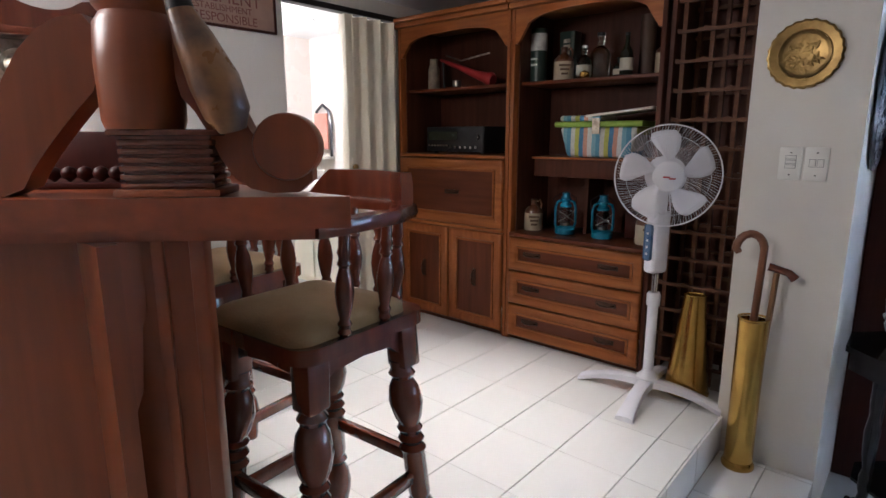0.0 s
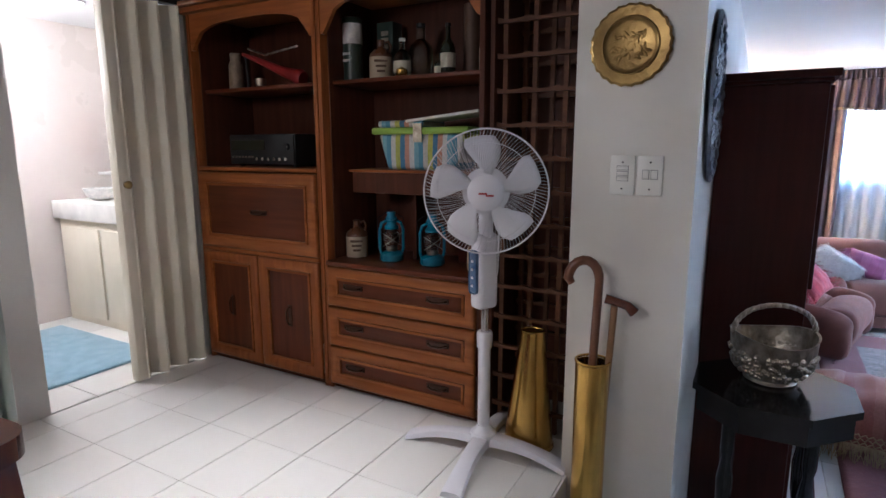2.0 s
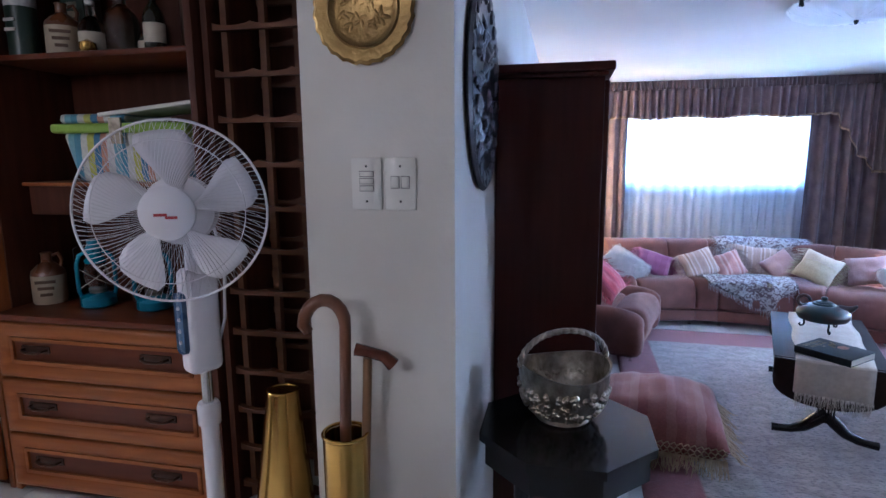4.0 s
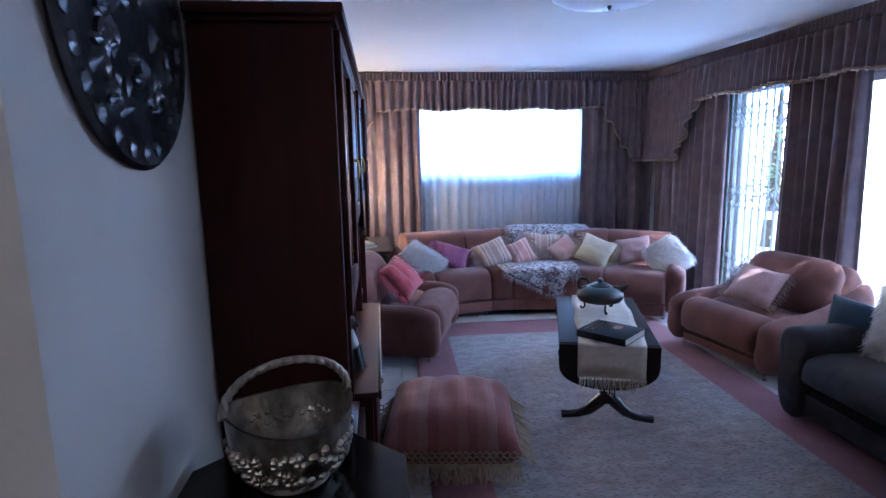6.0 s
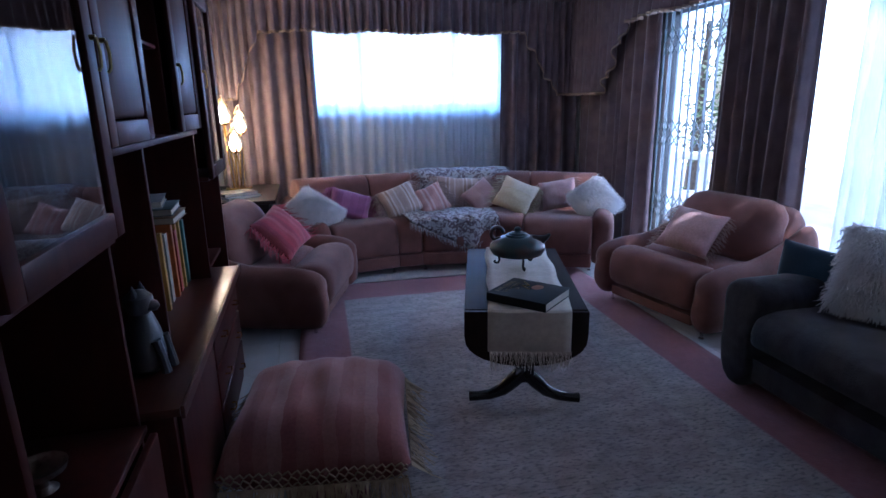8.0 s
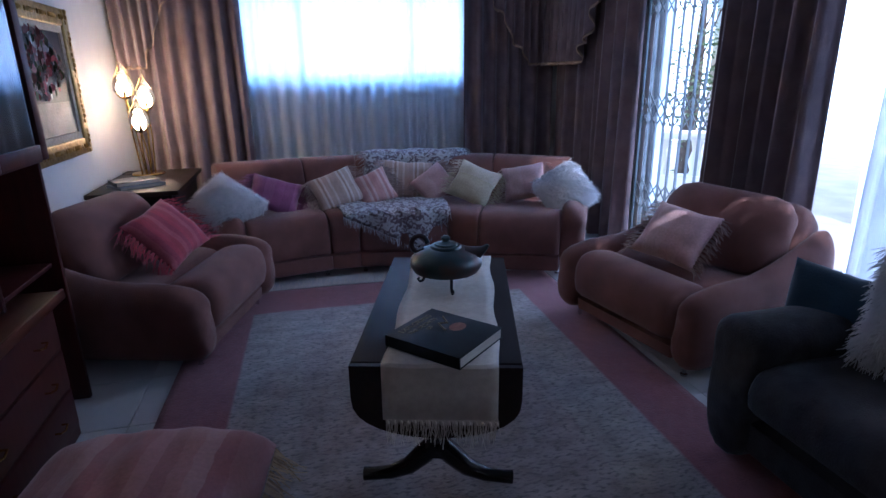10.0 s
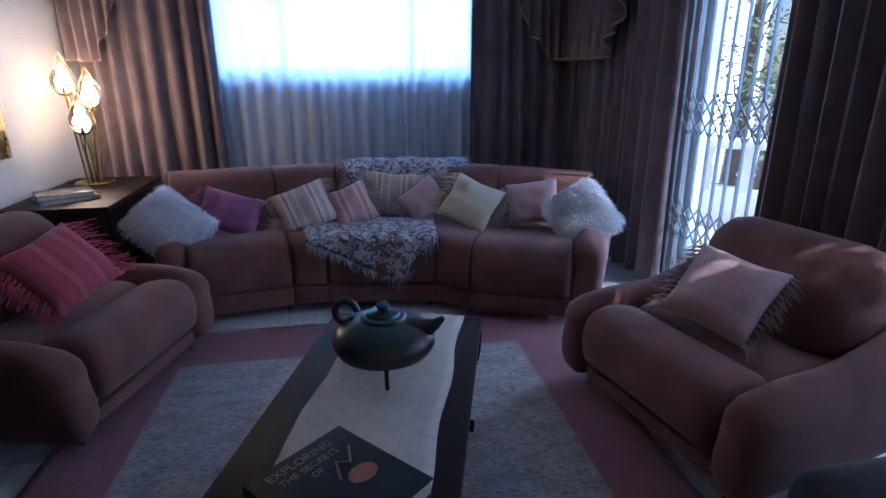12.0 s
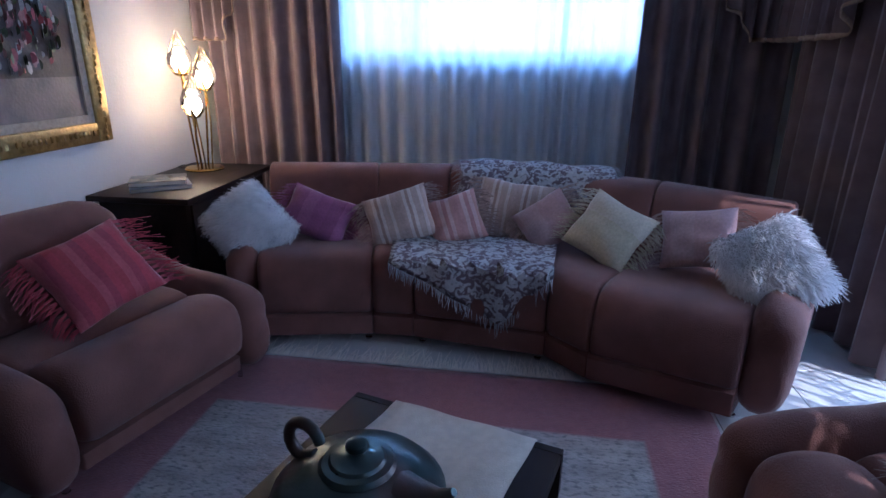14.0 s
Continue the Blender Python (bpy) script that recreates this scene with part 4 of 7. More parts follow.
# over the seat, falling to a point at the front
seat_rows = []
for i in range(25):
    u = i / 24
    row = []
    for j in range(17):
        v = j / 16
        x = 1.36 + 0.84 * u + 0.10 * v * (0.6 - u)
        front = 6.80 - 0.12 * max(0, (x - 1.5)) ** 1.2
        reach = 0.27 * (u / 0.7 if u < 0.7 else (1 - u) / 0.3) + 0.02
        s = v * (0.36 + max(0, reach))
        if s < 0.36:
            y, z = front + 0.36 - s, 0.452 + 0.012 * math.sin(u * 14) * v
        else:
            y, z = front - 0.058 - 0.01 * math.sin(u * 20), 0.445 - (s - 0.36) * 0.95
        if 0.30 < s < 0.40:
            z = min(z, 0.452)
        row.append((x, y, z + 0.012))
    seat_rows.append(row)
thick(part("seat_drape", sheet(seat_rows), M_FLORAL, throw), 0.006)
M_THREAD = material("grey_throw_fringe", (0.42, 0.4, 0.4), (0.25, 0.23, 0.24), 1.0, scale=30)
threads("fringe", [(Vector(r[-1]).lerp(Vector(r2[-1]), k / 5), (0, -0.3, -1)) for r, r2 in zip(seat_rows, seat_rows[1:]) for k in range(5)], 0.05, 0.0026, M_THREAD, throw, 71, spread=0.25)
threads("fringe", [(Vector(back_rows[i][k]).lerp(Vector(back_rows[i][k + 1]), q / 8), (s, -0.2, 0)) for i, s in ((0, -1), (24, 1)) for k in range(7) for q in range(8)], 0.05, 0.0026, M_THREAD, throw, 72, spread=0.3, drop=0.4)
threads("fringe", [(Vector(a[0]).lerp(Vector(b[0]), q / 4), (0, -0.5, -0.6)) for a, b in zip(back_rows, back_rows[1:]) for q in range(4)], 0.05, 0.0026, M_THREAD, throw, 73, spread=0.3, drop=0.3)

# ---- floor cushion ----
M_POUF = stripes("dusty_pink_floor_weave", [(0.34, 0.125, 0.11), (0.38, 0.165, 0.145), (0.31, 0.12, 0.105), (0.35, 0.15, 0.13), (0.38, 0.19, 0.165), (0.3, 0.105, 0.095), (0.34, 0.135, 0.12)], 0, 0.31)
pouf = thing("floor_cushion", pose(0.625, 4.42, 0.016, 0, 0, -8) @ Matrix.Diagonal((1.08, 1, 1, 1)), "large pink striped floor cushion with beige knotted fringe", "floor cushion")
bm = bmesh.new()
bmesh.ops.create_grid(bm, x_segments=36, y_segments=36, size=1)
low = bmesh.new()
bmesh.ops.create_grid(low, x_segments=36, y_segments=36, size=1)
bmesh.ops.reverse_faces(low, faces=low.faces[:])
for half, up in ((bm, 1), (low, 0)):
    for v in half.verts:
        u, w = v.co.x, v.co.y
        k = (max(0, 1 - abs(u) ** 3.4) * max(0, 1 - abs(w) ** 3.4)) ** 0.42
        lump = 0.014 * noise.noise(Vector((u * 2.2, w * 2.2, 3))) * k + 0.005 * math.sin(u * 15 + 3 * w) * k * up
        pinch = 1 - 0.05 * (1 - abs(u * w)) * max(abs(u), abs(w)) ** 4
        v.co = (u * 0.315 * pinch, w * 0.345 * pinch, 0.125 + 0.185 * k + lump if up else 0.125 * (1 - min(1, k * 1.15)))
bm = add(bm, low)
bmesh.ops.remove_doubles(bm, verts=bm.verts[:], dist=0.0005)
part("cover", bm, M_POUF, pouf)
M_BEIGEFR = material("beige_knotted_fringe", (0.5, 0.38, 0.25), (0.38, 0.28, 0.18), 1.0, scale=40)
roots = []
for i in range(150):
    u = -0.3 + 0.6 * i / 149
    roots.append(((u, -0.352, 0.085), (0, -0.3, -1)))
for i in range(90):
    roots.append(((0.315, -0.33 + 0.66 * i / 89, 0.12), (0.8, 0, -0.8)))
    roots.append(((-0.315, -0.33 + 0.66 * i / 89, 0.12), (-0.8, 0, -0.8)))
threads("fringe", roots, 0.095, 0.0034, M_BEIGEFR, pouf, 80, "beige knotted fringe", spread=0.22)
net = []
for q in range(3):
    pts = [(-0.3 + 0.6 * i / 60, -0.346 - 0.004 * q, 0.135 - 0.02 * q + 0.009 * math.sin(i * math.pi / 1.5 + q * math.pi)) for i in range(61)]
    net.append(tube(pts, 0.004, 5))
part("net_edging", add(*net), M_BEIGEFR, pouf, "openwork knotted edging")

# ---- wall unit in the sitting room ----
unit = thing("wall_unit", pose(-0.186, 3.2, 0), "dark mahogany wall unit with glazed doors and open shelves", "wall unit")
UF = 0.364


def upart(name, *box, mat=M_MAHOG, bev=0.004, label=""):
    return part(name, bx(*box, bev), mat, unit, label)


upart("side_panel", 0, 0, 0, UF + 0.004, 0.025, 1.89)
upart("side_panel", 0, 2.28, 0, UF, 2.305, 1.89)
upart("back_panel", 0, 0.025, 0.02, 0.012, 2.28, 1.88)
for x0, x1, y0, y1, z0, z1 in ((0, UF + 0.015, -0.015, 2.32, 1.89, 1.905), (0, UF + 0.035, -0.03, 2.335, 1.905, 1.935)):
    upart("cornice", x0, y0, z0, x1, y1, z1, bev=0.006)
for y, z in ((0.585, 0.05), (1.0, 0.6), (1.41, 1.285), (1.835, 0.6)):
    upart("divider", 0.012, y, z, UF - 0.02, y + 0.02, 1.89)
upart("shelf", 0.012, 0.605, 1.265, UF, 1.835, 1.285)
upart("shelf", 0.012, 0.025, 1.07, UF, 0.585, 1.09)
upart("shelf", 0.012, 1.855, 1.05, UF + 0.02, 2.28, 1.07)
upart("shelf", 0.012, 0.025, 0.56, UF, 0.585, 0.58)
upart("shelf", 0.012, 1.02, 1.58, UF - 0.03, 1.41, 1.595)
upart("shelf", 0.012, 1.855, 0.62, UF - 0.03, 2.28, 0.64)


def panel_door(y0, y1, z0, z1, x, glazed):
    d = part("door", bx(x, y0, z0, x + 0.022, y0 + 0.055, z1, 0.004), M_MAHOG, unit, "glazed mahogany door" if glazed else "panelled mahogany door")
    part("stile", bx(x, y1 - 0.055, z0, x + 0.022, y1, z1, 0.004), M_MAHOG, d)
    part("rail", bx(x, y0 + 0.055, z0, x + 0.022, y1 - 0.055, z0 + 0.06, 0.004), M_MAHOG, d)
    part("rail", bx(x, y0 + 0.055, z1 - 0.06, x + 0.022, y1 - 0.055, z1, 0.004), M_MAHOG, d)
    if glazed:
        part("pane", bx(x + 0.009, y0 + 0.05, z0 + 0.055, x + 0.013, y1 - 0.05, z1 - 0.055), M_GLASS, d)
    else:
        part("raised_panel", bx(x + 0.004, y0 + 0.06, z0 + 0.065, x + 0.018, y1 - 0.06, z1 - 0.065, 0.01), M_MAHOG, d)
    return d


def drop_handle(parent, x, y, z):
    part("handle", add(tube([(x, y, z + 0.03), (x + 0.012, y, z + 0.03)], 0.006, 8), tube([(x + 0.012, y, z + 0.03), (x + 0.016, y, z), (x + 0.014, y, z - 0.03), (x + 0.008, y, z - 0.04)], 0.004, 6)), M_OLDBRASS, parent, "small brass drop handle")


for y0, y1, z0, z1, x, g, hy in ((0.03, 0.592, 1.09, 1.88, UF, True, 0.565), (0.6, 1.005, 1.29, 1.88, UF, False, 0.63), (1.425, 1.84, 1.29, 1.88, UF, False, 1.46), (1.855, 2.29, 1.06, 1.88, UF + 0.02, True, 1.885)):
    d = panel_door(y0, y1, z0, z1, x, g)
    drop_handle(d, x + 0.022, hy, 1.5)
upart("door", UF, 0.03, 0.05, UF + 0.02, 0.592, 0.55, label="plain lower door")
# base with its deep counter
upart("counter", 0.0, 0.606, 0.575, 0.44, 2.03, 0.60, mat=M_MAHOGY, bev=0.003)
upart("counter_edge", 0.44, 0.61, 0.565, 0.453, 2.04, 0.605, mat=M_MAHOGY, bev=0.005)
upart("base_cabinet", 0.02, 0.64, 0.0, 0.415, 2.0, 0.575)
for k in range(3):
    z0 = 0.07 + 0.165 * k
    dr = upart("drawer", 0.415, 1.25, z0, 0.431, 1.97, z0 + 0.15, bev=0.006)
    for y in (1.42, 1.8):
        part("handle", add(tube([(0.431, y - 0.03, z0 + 0.08), (0.45, y - 0.03, z0 + 0.08), (0.453, y, z0 + 0.072), (0.45, y + 0.03, z0 + 0.08), (0.431, y + 0.03, z0 + 0.08)], 0.004, 6)), M_BRASS, dr)
upart("base_door", 0.415, 0.66, 0.07, 0.431, 1.22, 0.55, bev=0.006)

BOOKC = [(0.75, 0.16, 0.03), (0.8, 0.22, 0.04), (0.05, 0.2, 0.7), (0.6, 0.06, 0.04), (0.75, 0.3, 0.05), (0.75, 0.45, 0.08), (0.6, 0.5, 0.25), (0.1, 0.3, 0.28), (0.65, 0.62, 0.52), (0.08, 0.22, 0.34), (0.55, 0.5, 0.4)]
rnd = random.Random(5)
y = 4.40
for i, c in enumerate(BOOKC[:9] + BOOKC):
    c = tuple(v * 0.62 for v in c)
    mb = material("book_cloth", c, tuple(v * 0.8 for v in c), 0.55, scale=20, bump=0.1)
    h, t, dp = rnd.uniform(0.27, 0.325), rnd.uniform(0.026, 0.04), rnd.uniform(0.16, 0.2)
    book("upright_book", dp, h, t, mb, pose(0.075 - rnd.uniform(0, 0.02), y + t, 0.602, 90, 0, 180) @ pose(0, 0, 0), "upright hardback among books on a shelf", "book")["group"] = "books on the wall unit"
    y += t + 0.002
for k, (c, w) in enumerate((((0.22, 0.13, 0.06), 0.2), ((0.08, 0.11, 0.11), 0.19), ((0.4, 0.41, 0.41), 0.15))):
    mb = material("book_cloth", c, tuple(v * 0.8 for v in c), 0.55, scale=20, bump=0.1)
    book("lying_book", w, 0.24, 0.028, mb, pose(-0.09, 4.70 + 0.02 * k, 0.93 + 0.029 * k, 0, 0, 4 * k), "hardback lying on a row of books", "book")
for k in range(3):
    mb = material("tall_book_cloth", (0.07, 0.12 + 0.02 * k, 0.13), rough=0.5, scale=20)
    book("tall_book", 0.2, 0.27, 0.03, mb, pose(0.08, 4.42 + 0.032 * k, 1.287, 90, 0, 180), "tall dark green book in the upper niche", "book")["group"] = "tall green books"

# a plain cat figurine
M_CAT = material("grey_glazed_pottery", (0.05, 0.055, 0.06), (0.12, 0.12, 0.12), 0.35, scale=9, bump=0.1, contrast=(0.5, 0.7), coat=0.3)
cat = lathe([(0.03, 0), (0.055, 0.02), (0.06, 0.07), (0.05, 0.13), (0.036, 0.175), (0.03, 0.19)], 18)
head = lathe([(0.001, 0.18), (0.03, 0.19), (0.043, 0.215), (0.04, 0.24), (0.02, 0.258), (0.001, 0.262)], 18)
ears = add(moved(lathe([(0.016, 0), (0.001, 0.035)], 8), pose(0.0, 0.024, 0.245)), moved(lathe([(0.016, 0), (0.001, 0.035)], 8), pose(0.0, -0.024, 0.245)))
legs = add(tube([(0.045, 0.025, 0.11), (0.06, 0.025, 0.05), (0.066, 0.025, 0.006)], [0.016, 0.013, 0.015], 8), tube([(0.045, -0.025, 0.11), (0.06, -0.025, 0.05), (0.066, -0.025, 0.006)], [0.016, 0.013, 0.015], 8))
muzzle = moved(lathe([(0.02, 0), (0.016, 0.02), (0.004, 0.03)], 10), pose(0.03, 0, 0.212, 0, 90, 0))
tl = tube([(-0.04, 0.03, 0.01), (-0.02, 0.07, 0.01), (0.03, 0.075, 0.03), (0.035, 0.07, 0.07)], 0.009, 8)
tagged(part("cat_figurine", add(cat, head, ears, legs, muzzle, tl), M_CAT, None, "", pose(0.12, 4.07, 0.601, 0, 0, -12)), "grey glazed pottery cat sitting on the counter", "figurine")
bowl = lathe([(0.02, 0), (0.03, 0.005), (0.012, 0.015), (0.012, 0.03), (0.05, 0.05), (0.055, 0.065), (0.05, 0.065), (0.04, 0.052), (0.001, 0.04)], 18)
tagged(part("silver_goblet", bowl, M_SILVER, None, "", pose(0.03, 3.55, 0.581)), "small silver footed bowl on a shelf", "bowl")

# ---- plates on the wall ----
dk = []
plate = thing("dark_wall_plate", pose(-0.188, 2.84, 1.815, 0, 90, 0), "large round dark pewter plate in relief", "wall plate")
part("rim", lathe([(0.285, 0.004), (0.29, 0.012), (0.28, 0.02), (0.235, 0.012), (0.225, 0.008), (0.001, 0.008)], 48), M_PEWTER, plate)
rnd = random.Random(8)
for i in range(26):
    a = 2 * math.pi * i / 26
    b = lathe([(0.024, 0), (0.02, 0.008), (0.001, 0.013)], 8)
    dk.append(moved(b, pose(0.255 * math.cos(a), 0.255 * math.sin(a), 0.013)))
for i in range(60):
    a, r = rnd.uniform(0, 6.28), 0.2 * math.sqrt(rnd.random())
    b = lathe([(rnd.uniform(0.012, 0.03), 0), (0.015, 0.008), (0.001, 0.014)], 7)
    dk.append(moved(b, pose(r * math.cos(a), r * math.sin(a), 0.008, 0, 0, rnd.uniform(0, 180)) @ Matrix.Diagonal((1.5, 0.7, 1, 1))))
part("relief", add(*dk), M_PEWTER, plate)["kind"] = "stuff"

bp = thing("brass_wall_plate", pose(-0.396, 2.448, 1.952, 90, 0, 0), "hammered brass wall plate with scalloped rim", "wall plate")
bm = lathe([(0.116, 0.002), (0.12, 0.007), (0.112, 0.012), (0.086, 0.008), (0.082, 0.012), (0.078, 0.008), (0.068, 0.004), (0.001, 0.006)], 72)
for v in bm.verts:
    r = math.hypot(v.co.x, v.co.y)
    if r > 0.11:
        a = math.atan2(v.co.y, v.co.x)
        k = 1 + 0.022 * math.sin(a * 24)
        v.co.x *= k
        v.co.y *= k
part("dish", bm, M_OLDBRASS, bp)
rel = []
for i in range(40):
    a, r = rnd.uniform(0, 6.28), 0.055 * math.sqrt(rnd.random())
    rel.append(moved(lathe([(0.01, 0), (0.006, 0.004), (0.001, 0.006)], 7), pose(r * math.cos(a), r * math.sin(a) * 0.8, 0.005, 0, 0, rnd.uniform(0, 180)) @ Matrix.Diagonal((1.8, 0.7, 1, 1))))
for i in range(36):
    a = 2 * math.pi * i / 36
    rel.append(moved(lathe([(0.006, 0), (0.004, 0.003), (0.001, 0.004)], 6), pose(0.099 * math.cos(a), 0.099 * math.sin(a), 0.009)))
part("relief", moved(add(*rel), Matrix.Diagonal((1, 1, 0.6, 1))), M_OLDBRASS, bp)["kind"] = "stuff"

# ---- switches ----
M_PLATE = material("cream_switch_plastic", (0.82, 0.8, 0.75), rough=0.35, scale=5)
M_DARKLINE = material("dark_gap", (0.2, 0.19, 0.18), rough=0.6)
for k, x in enumerate((-0.438, -0.355)):
    sw = thing("light_switch", pose(x, 2.45, 1.502), "cream wall switch plate screwed to plaster", "switch", "switches")
    part("plate", bx(0, -0.007, 0, 0.075, -0.0005, 0.122, 0.003), M_PLATE, sw)
    rows = ((0.022, 0.045, 0.055, 0.056), (0.022, 0.062, 0.055, 0.073), (0.022, 0.079, 0.055, 0.09)) if k == 0 else ((0.016, 0.052, 0.034, 0.078), (0.041, 0.052, 0.059, 0.078))
    for a, b, c, d in rows:
        rk = part("rocker", bx(a, -0.011, b, c, -0.0072, d, 0.0015), M_PLATE, sw)
        part("gap", bx(a - 0.0015, -0.0076, b - 0.0015, c + 0.0015, -0.0071, d + 0.0015), M_DARKLINE, rk)
    for z in (0.02, 0.102):
        part("screw", lathe([(0.003, 0), (0.002, 0.001)], 8), M_IRON, sw, "", pose(0.0375, -0.0072, z, 90, 0, 0))

# ---- octagonal side table and basket ----
st = thing("side_table", pose(0.08, 2.80, 0), "black lacquered octagonal side table on turned legs", "side table")
octo = [(0.26 * math.cos(a), 0.26 * math.sin(a)) for a in [radians(22.5 + 45 * i) for i in range(8)]]


def slab(outline, z0, z1, bev=0.004):
    bm = prism([(x, y) for x, y in outline], z0, z1, bev)
    return moved(bm, Matrix(((1, 0, 0, 0), (0, 0, 1, 0), (0, 1, 0, 0), (0, 0, 0, 1))))


part("tabletop", slab([(x * 1.03, y * 1.03) for x, y in octo], 0.805, 0.83), M_BLACK, st)
part("apron", slab([(x * 0.96, y * 0.96) for x, y in octo], 0.73, 0.805), M_BLACK, st)
leg = [(0.018, 0.03), (0.024, 0.05), (0.016, 0.08), (0.02, 0.1), (0.027, 0.16), (0.016, 0.22), (0.022, 0.25), (0.022, 0.3), (0.014, 0.33), (0.024, 0.4), (0.028, 0.5), (0.017, 0.58), (0.023, 0.61), (0.023, 0.735)]
for a in (45, 135, 225, 315):
    l = part("leg", lathe(leg, 14), M_BLACK, st, "", pose(0.17 * math.cos(radians(a)), 0.17 * math.sin(radians(a)), 0))
    c, s = math.cos(radians(a)), math.sin(radians(a))
    part("claw_foot", tube([(0, 0, 0.05), (0.03 * c, 0.03 * s, 0.035), (0.06 * c, 0.06 * s, 0.014), (0.085 * c, 0.085 * s, 0.012)], [0.02, 0.018, 0.014, 0.012], 8), M_BLACK, l)
part("lower_shelf", slab([(x * 0.7, y * 0.7) for x, y in octo], 0.24, 0.255), M_BLACK, st)

bk = thing("silver_basket", pose(0.07, 2.85, 0.83, 0, 0, 25) @ Matrix.Diagonal((1.06, 1.06, 1.36, 1)), "beaten silver basket with grape relief and rope handle", "basket")
bm = lathe([(0.07, 0), (0.08, 0.004), (0.078, 0.012), (0.11, 0.04), (0.126, 0.075), (0.13, 0.112), (0.133, 0.116), (0.126, 0.116), (0.121, 0.075), (0.104, 0.042), (0.074, 0.018), (0.001, 0.014)], 40)
for v in bm.verts:
    v.co.z += 0.55 * v.co.x ** 2 * max(0, v.co.z / 0.116) * 2
part("bowl", bm, M_SILVER, bk)
gr = []
for i in range(220):
    a = rnd.uniform(0, 6.28)
    z = rnd.uniform(0.02, 0.085)
    r = 0.089 + 1.1 * (z - 0.02) if z < 0.04 else 0.112 + 0.37 * (z - 0.04)
    gr.append(moved(lathe([(0.001, -0.008), (0.007, -0.004), (0.009, 0.001), (0.006, 0.006), (0.001, 0.008)], 7), pose(r * math.cos(a), r * math.sin(a), z)))
part("grape_relief", add(*gr), M_SILVER, bk)
hp = []
for q in range(2):
    hp.append(tube([(0.132 * math.cos(a) + 0.004 * math.cos(i * 0.9 + q * 3.14), 0.004 * math.sin(i * 0.9 + q * 3.14), 0.128 + 0.074 * math.sin(a) ** 0.9) for i, a in enumerate([math.pi * k / 60 for k in range(61)])], 0.0062, 7))
part("rope_handle", add(*hp), M_SILVER, bk)

# ---- end table, lamp, books, painting ----
et = thing("end_table", pose(-0.18, 6.9, 0), "dark polished end table in the corner", "table")
part("tabletop", bx(0, 0, 0.625, 0.555, 1.0, 0.655, 0.004), M_EBONY, et)
part("body", bx(0.02, 0.06, 0.06, 0.5, 0.96, 0.625, 0.004), M_EBONY, et)
part("door", bx(0.5, 0.10, 0.1, 0.515, 0.92, 0.6, 0.006), M_EBONY, et)
for y in (0.1, 0.92):
    part("foot", bx(0.04, y - 0.03, 0, 0.48, y + 0.03, 0.06), M_EBONY, et)
M_BULB = glow("lit_bulb", (1.0, 0.78, 0.45), 45.0)
M_SHADE = glass("amber_clear_glass", (1.0, 0.97, 0.9), 0.03)
lp = thing("table_lamp", pose(0.03, 7.68, 0.655), "brass table lamp with three lit tulip glasses", "lamp")
part("base", lathe([(0.115, 0), (0.118, 0.006), (0.11, 0.016), (0.06, 0.02), (0.001, 0.022)], 40), M_BRASS, lp)
for sx, sy, sz in ((-0.075, 0.0, 0.57), (0.05, 0.03, 0.485), (0.005, -0.05, 0.33)):
    stem = part("stem", add(tube([(sx * 0.5 - 0.008, sy * 0.5, 0.015), (sx * 0.8 - 0.008, sy, sz * 0.6), (sx, sy, sz)], 0.0062, 8), tube([(sx * 0.5 + 0.02, sy * 0.5, 0.015), (sx * 0.8 + 0.02, sy, sz * 0.6), (sx + 0.004, sy, sz)], 0.005, 8)), M_BRASS, lp)
    sh = part("glass_shade", lathe([(0.012, sz), (0.05, sz + 0.018), (0.07, sz + 0.055), (0.07, sz + 0.1), (0.052, sz + 0.15), (0.024, sz + 0.205), (0.006, sz + 0.25)], 24, close=False), M_SHADE, lp, "clear glass tulip shade", pose(sx, sy, 0))
    sh.visible_shadow = False
    cup = []
    for q in range(5):
        w = radians(72 * q)
        cup.append(tube([(sx, sy, sz - 0.004), (sx + 0.028 * math.cos(w), sy + 0.028 * math.sin(w), sz + 0.008), (sx + 0.05 * math.cos(w), sy + 0.05 * math.sin(w), sz + 0.035), (sx + 0.055 * math.cos(w), sy + 0.055 * math.sin(w), sz + 0.055)], [0.012, 0.014, 0.009, 0.002], 6))
    part("petal_cup", add(*cup), M_BRASS, lp)
    part("bulb", lathe([(0.01, sz + 0.02), (0.024, sz + 0.04), (0.034, sz + 0.068), (0.027, sz + 0.098), (0.001, sz + 0.115)], 16), M_BULB, lp, "lit bulb", pose(sx, sy, 0))
    lamp("lamp_bulb_light", "POINT", pose(0.03 + sx, 7.68 + sy, 0.655 + sz + 0.13), 5.2, (1.0, 0.66, 0.33), soft=0.02)
part("cord", tube([(-0.1, 0.0, 0.01), (-0.15, -0.02, 0.006), (-0.19, 0.01, 0.006), (-0.2, 0.1, 0.006)], 0.003, 6), M_IRON, lp)
book("magazine", 0.30, 0.22, 0.02, material("grey_cover", (0.3, 0.31, 0.32), rough=0.3, scale=6), pose(0.02, 6.97, 0.656, 0, 0, 38), "pale softcover book on the end table", "book")
book("magazine", 0.28, 0.2, 0.026, material("patterned_dark_cover", (0.05, 0.05, 0.05), (0.35, 0.3, 0.22), 0.3, scale=14, contrast=(0.5, 0.62)), pose(-0.01, 7.0, 0.677, 0, 0, 30), "dark patterned hardback lying on another book", "book")

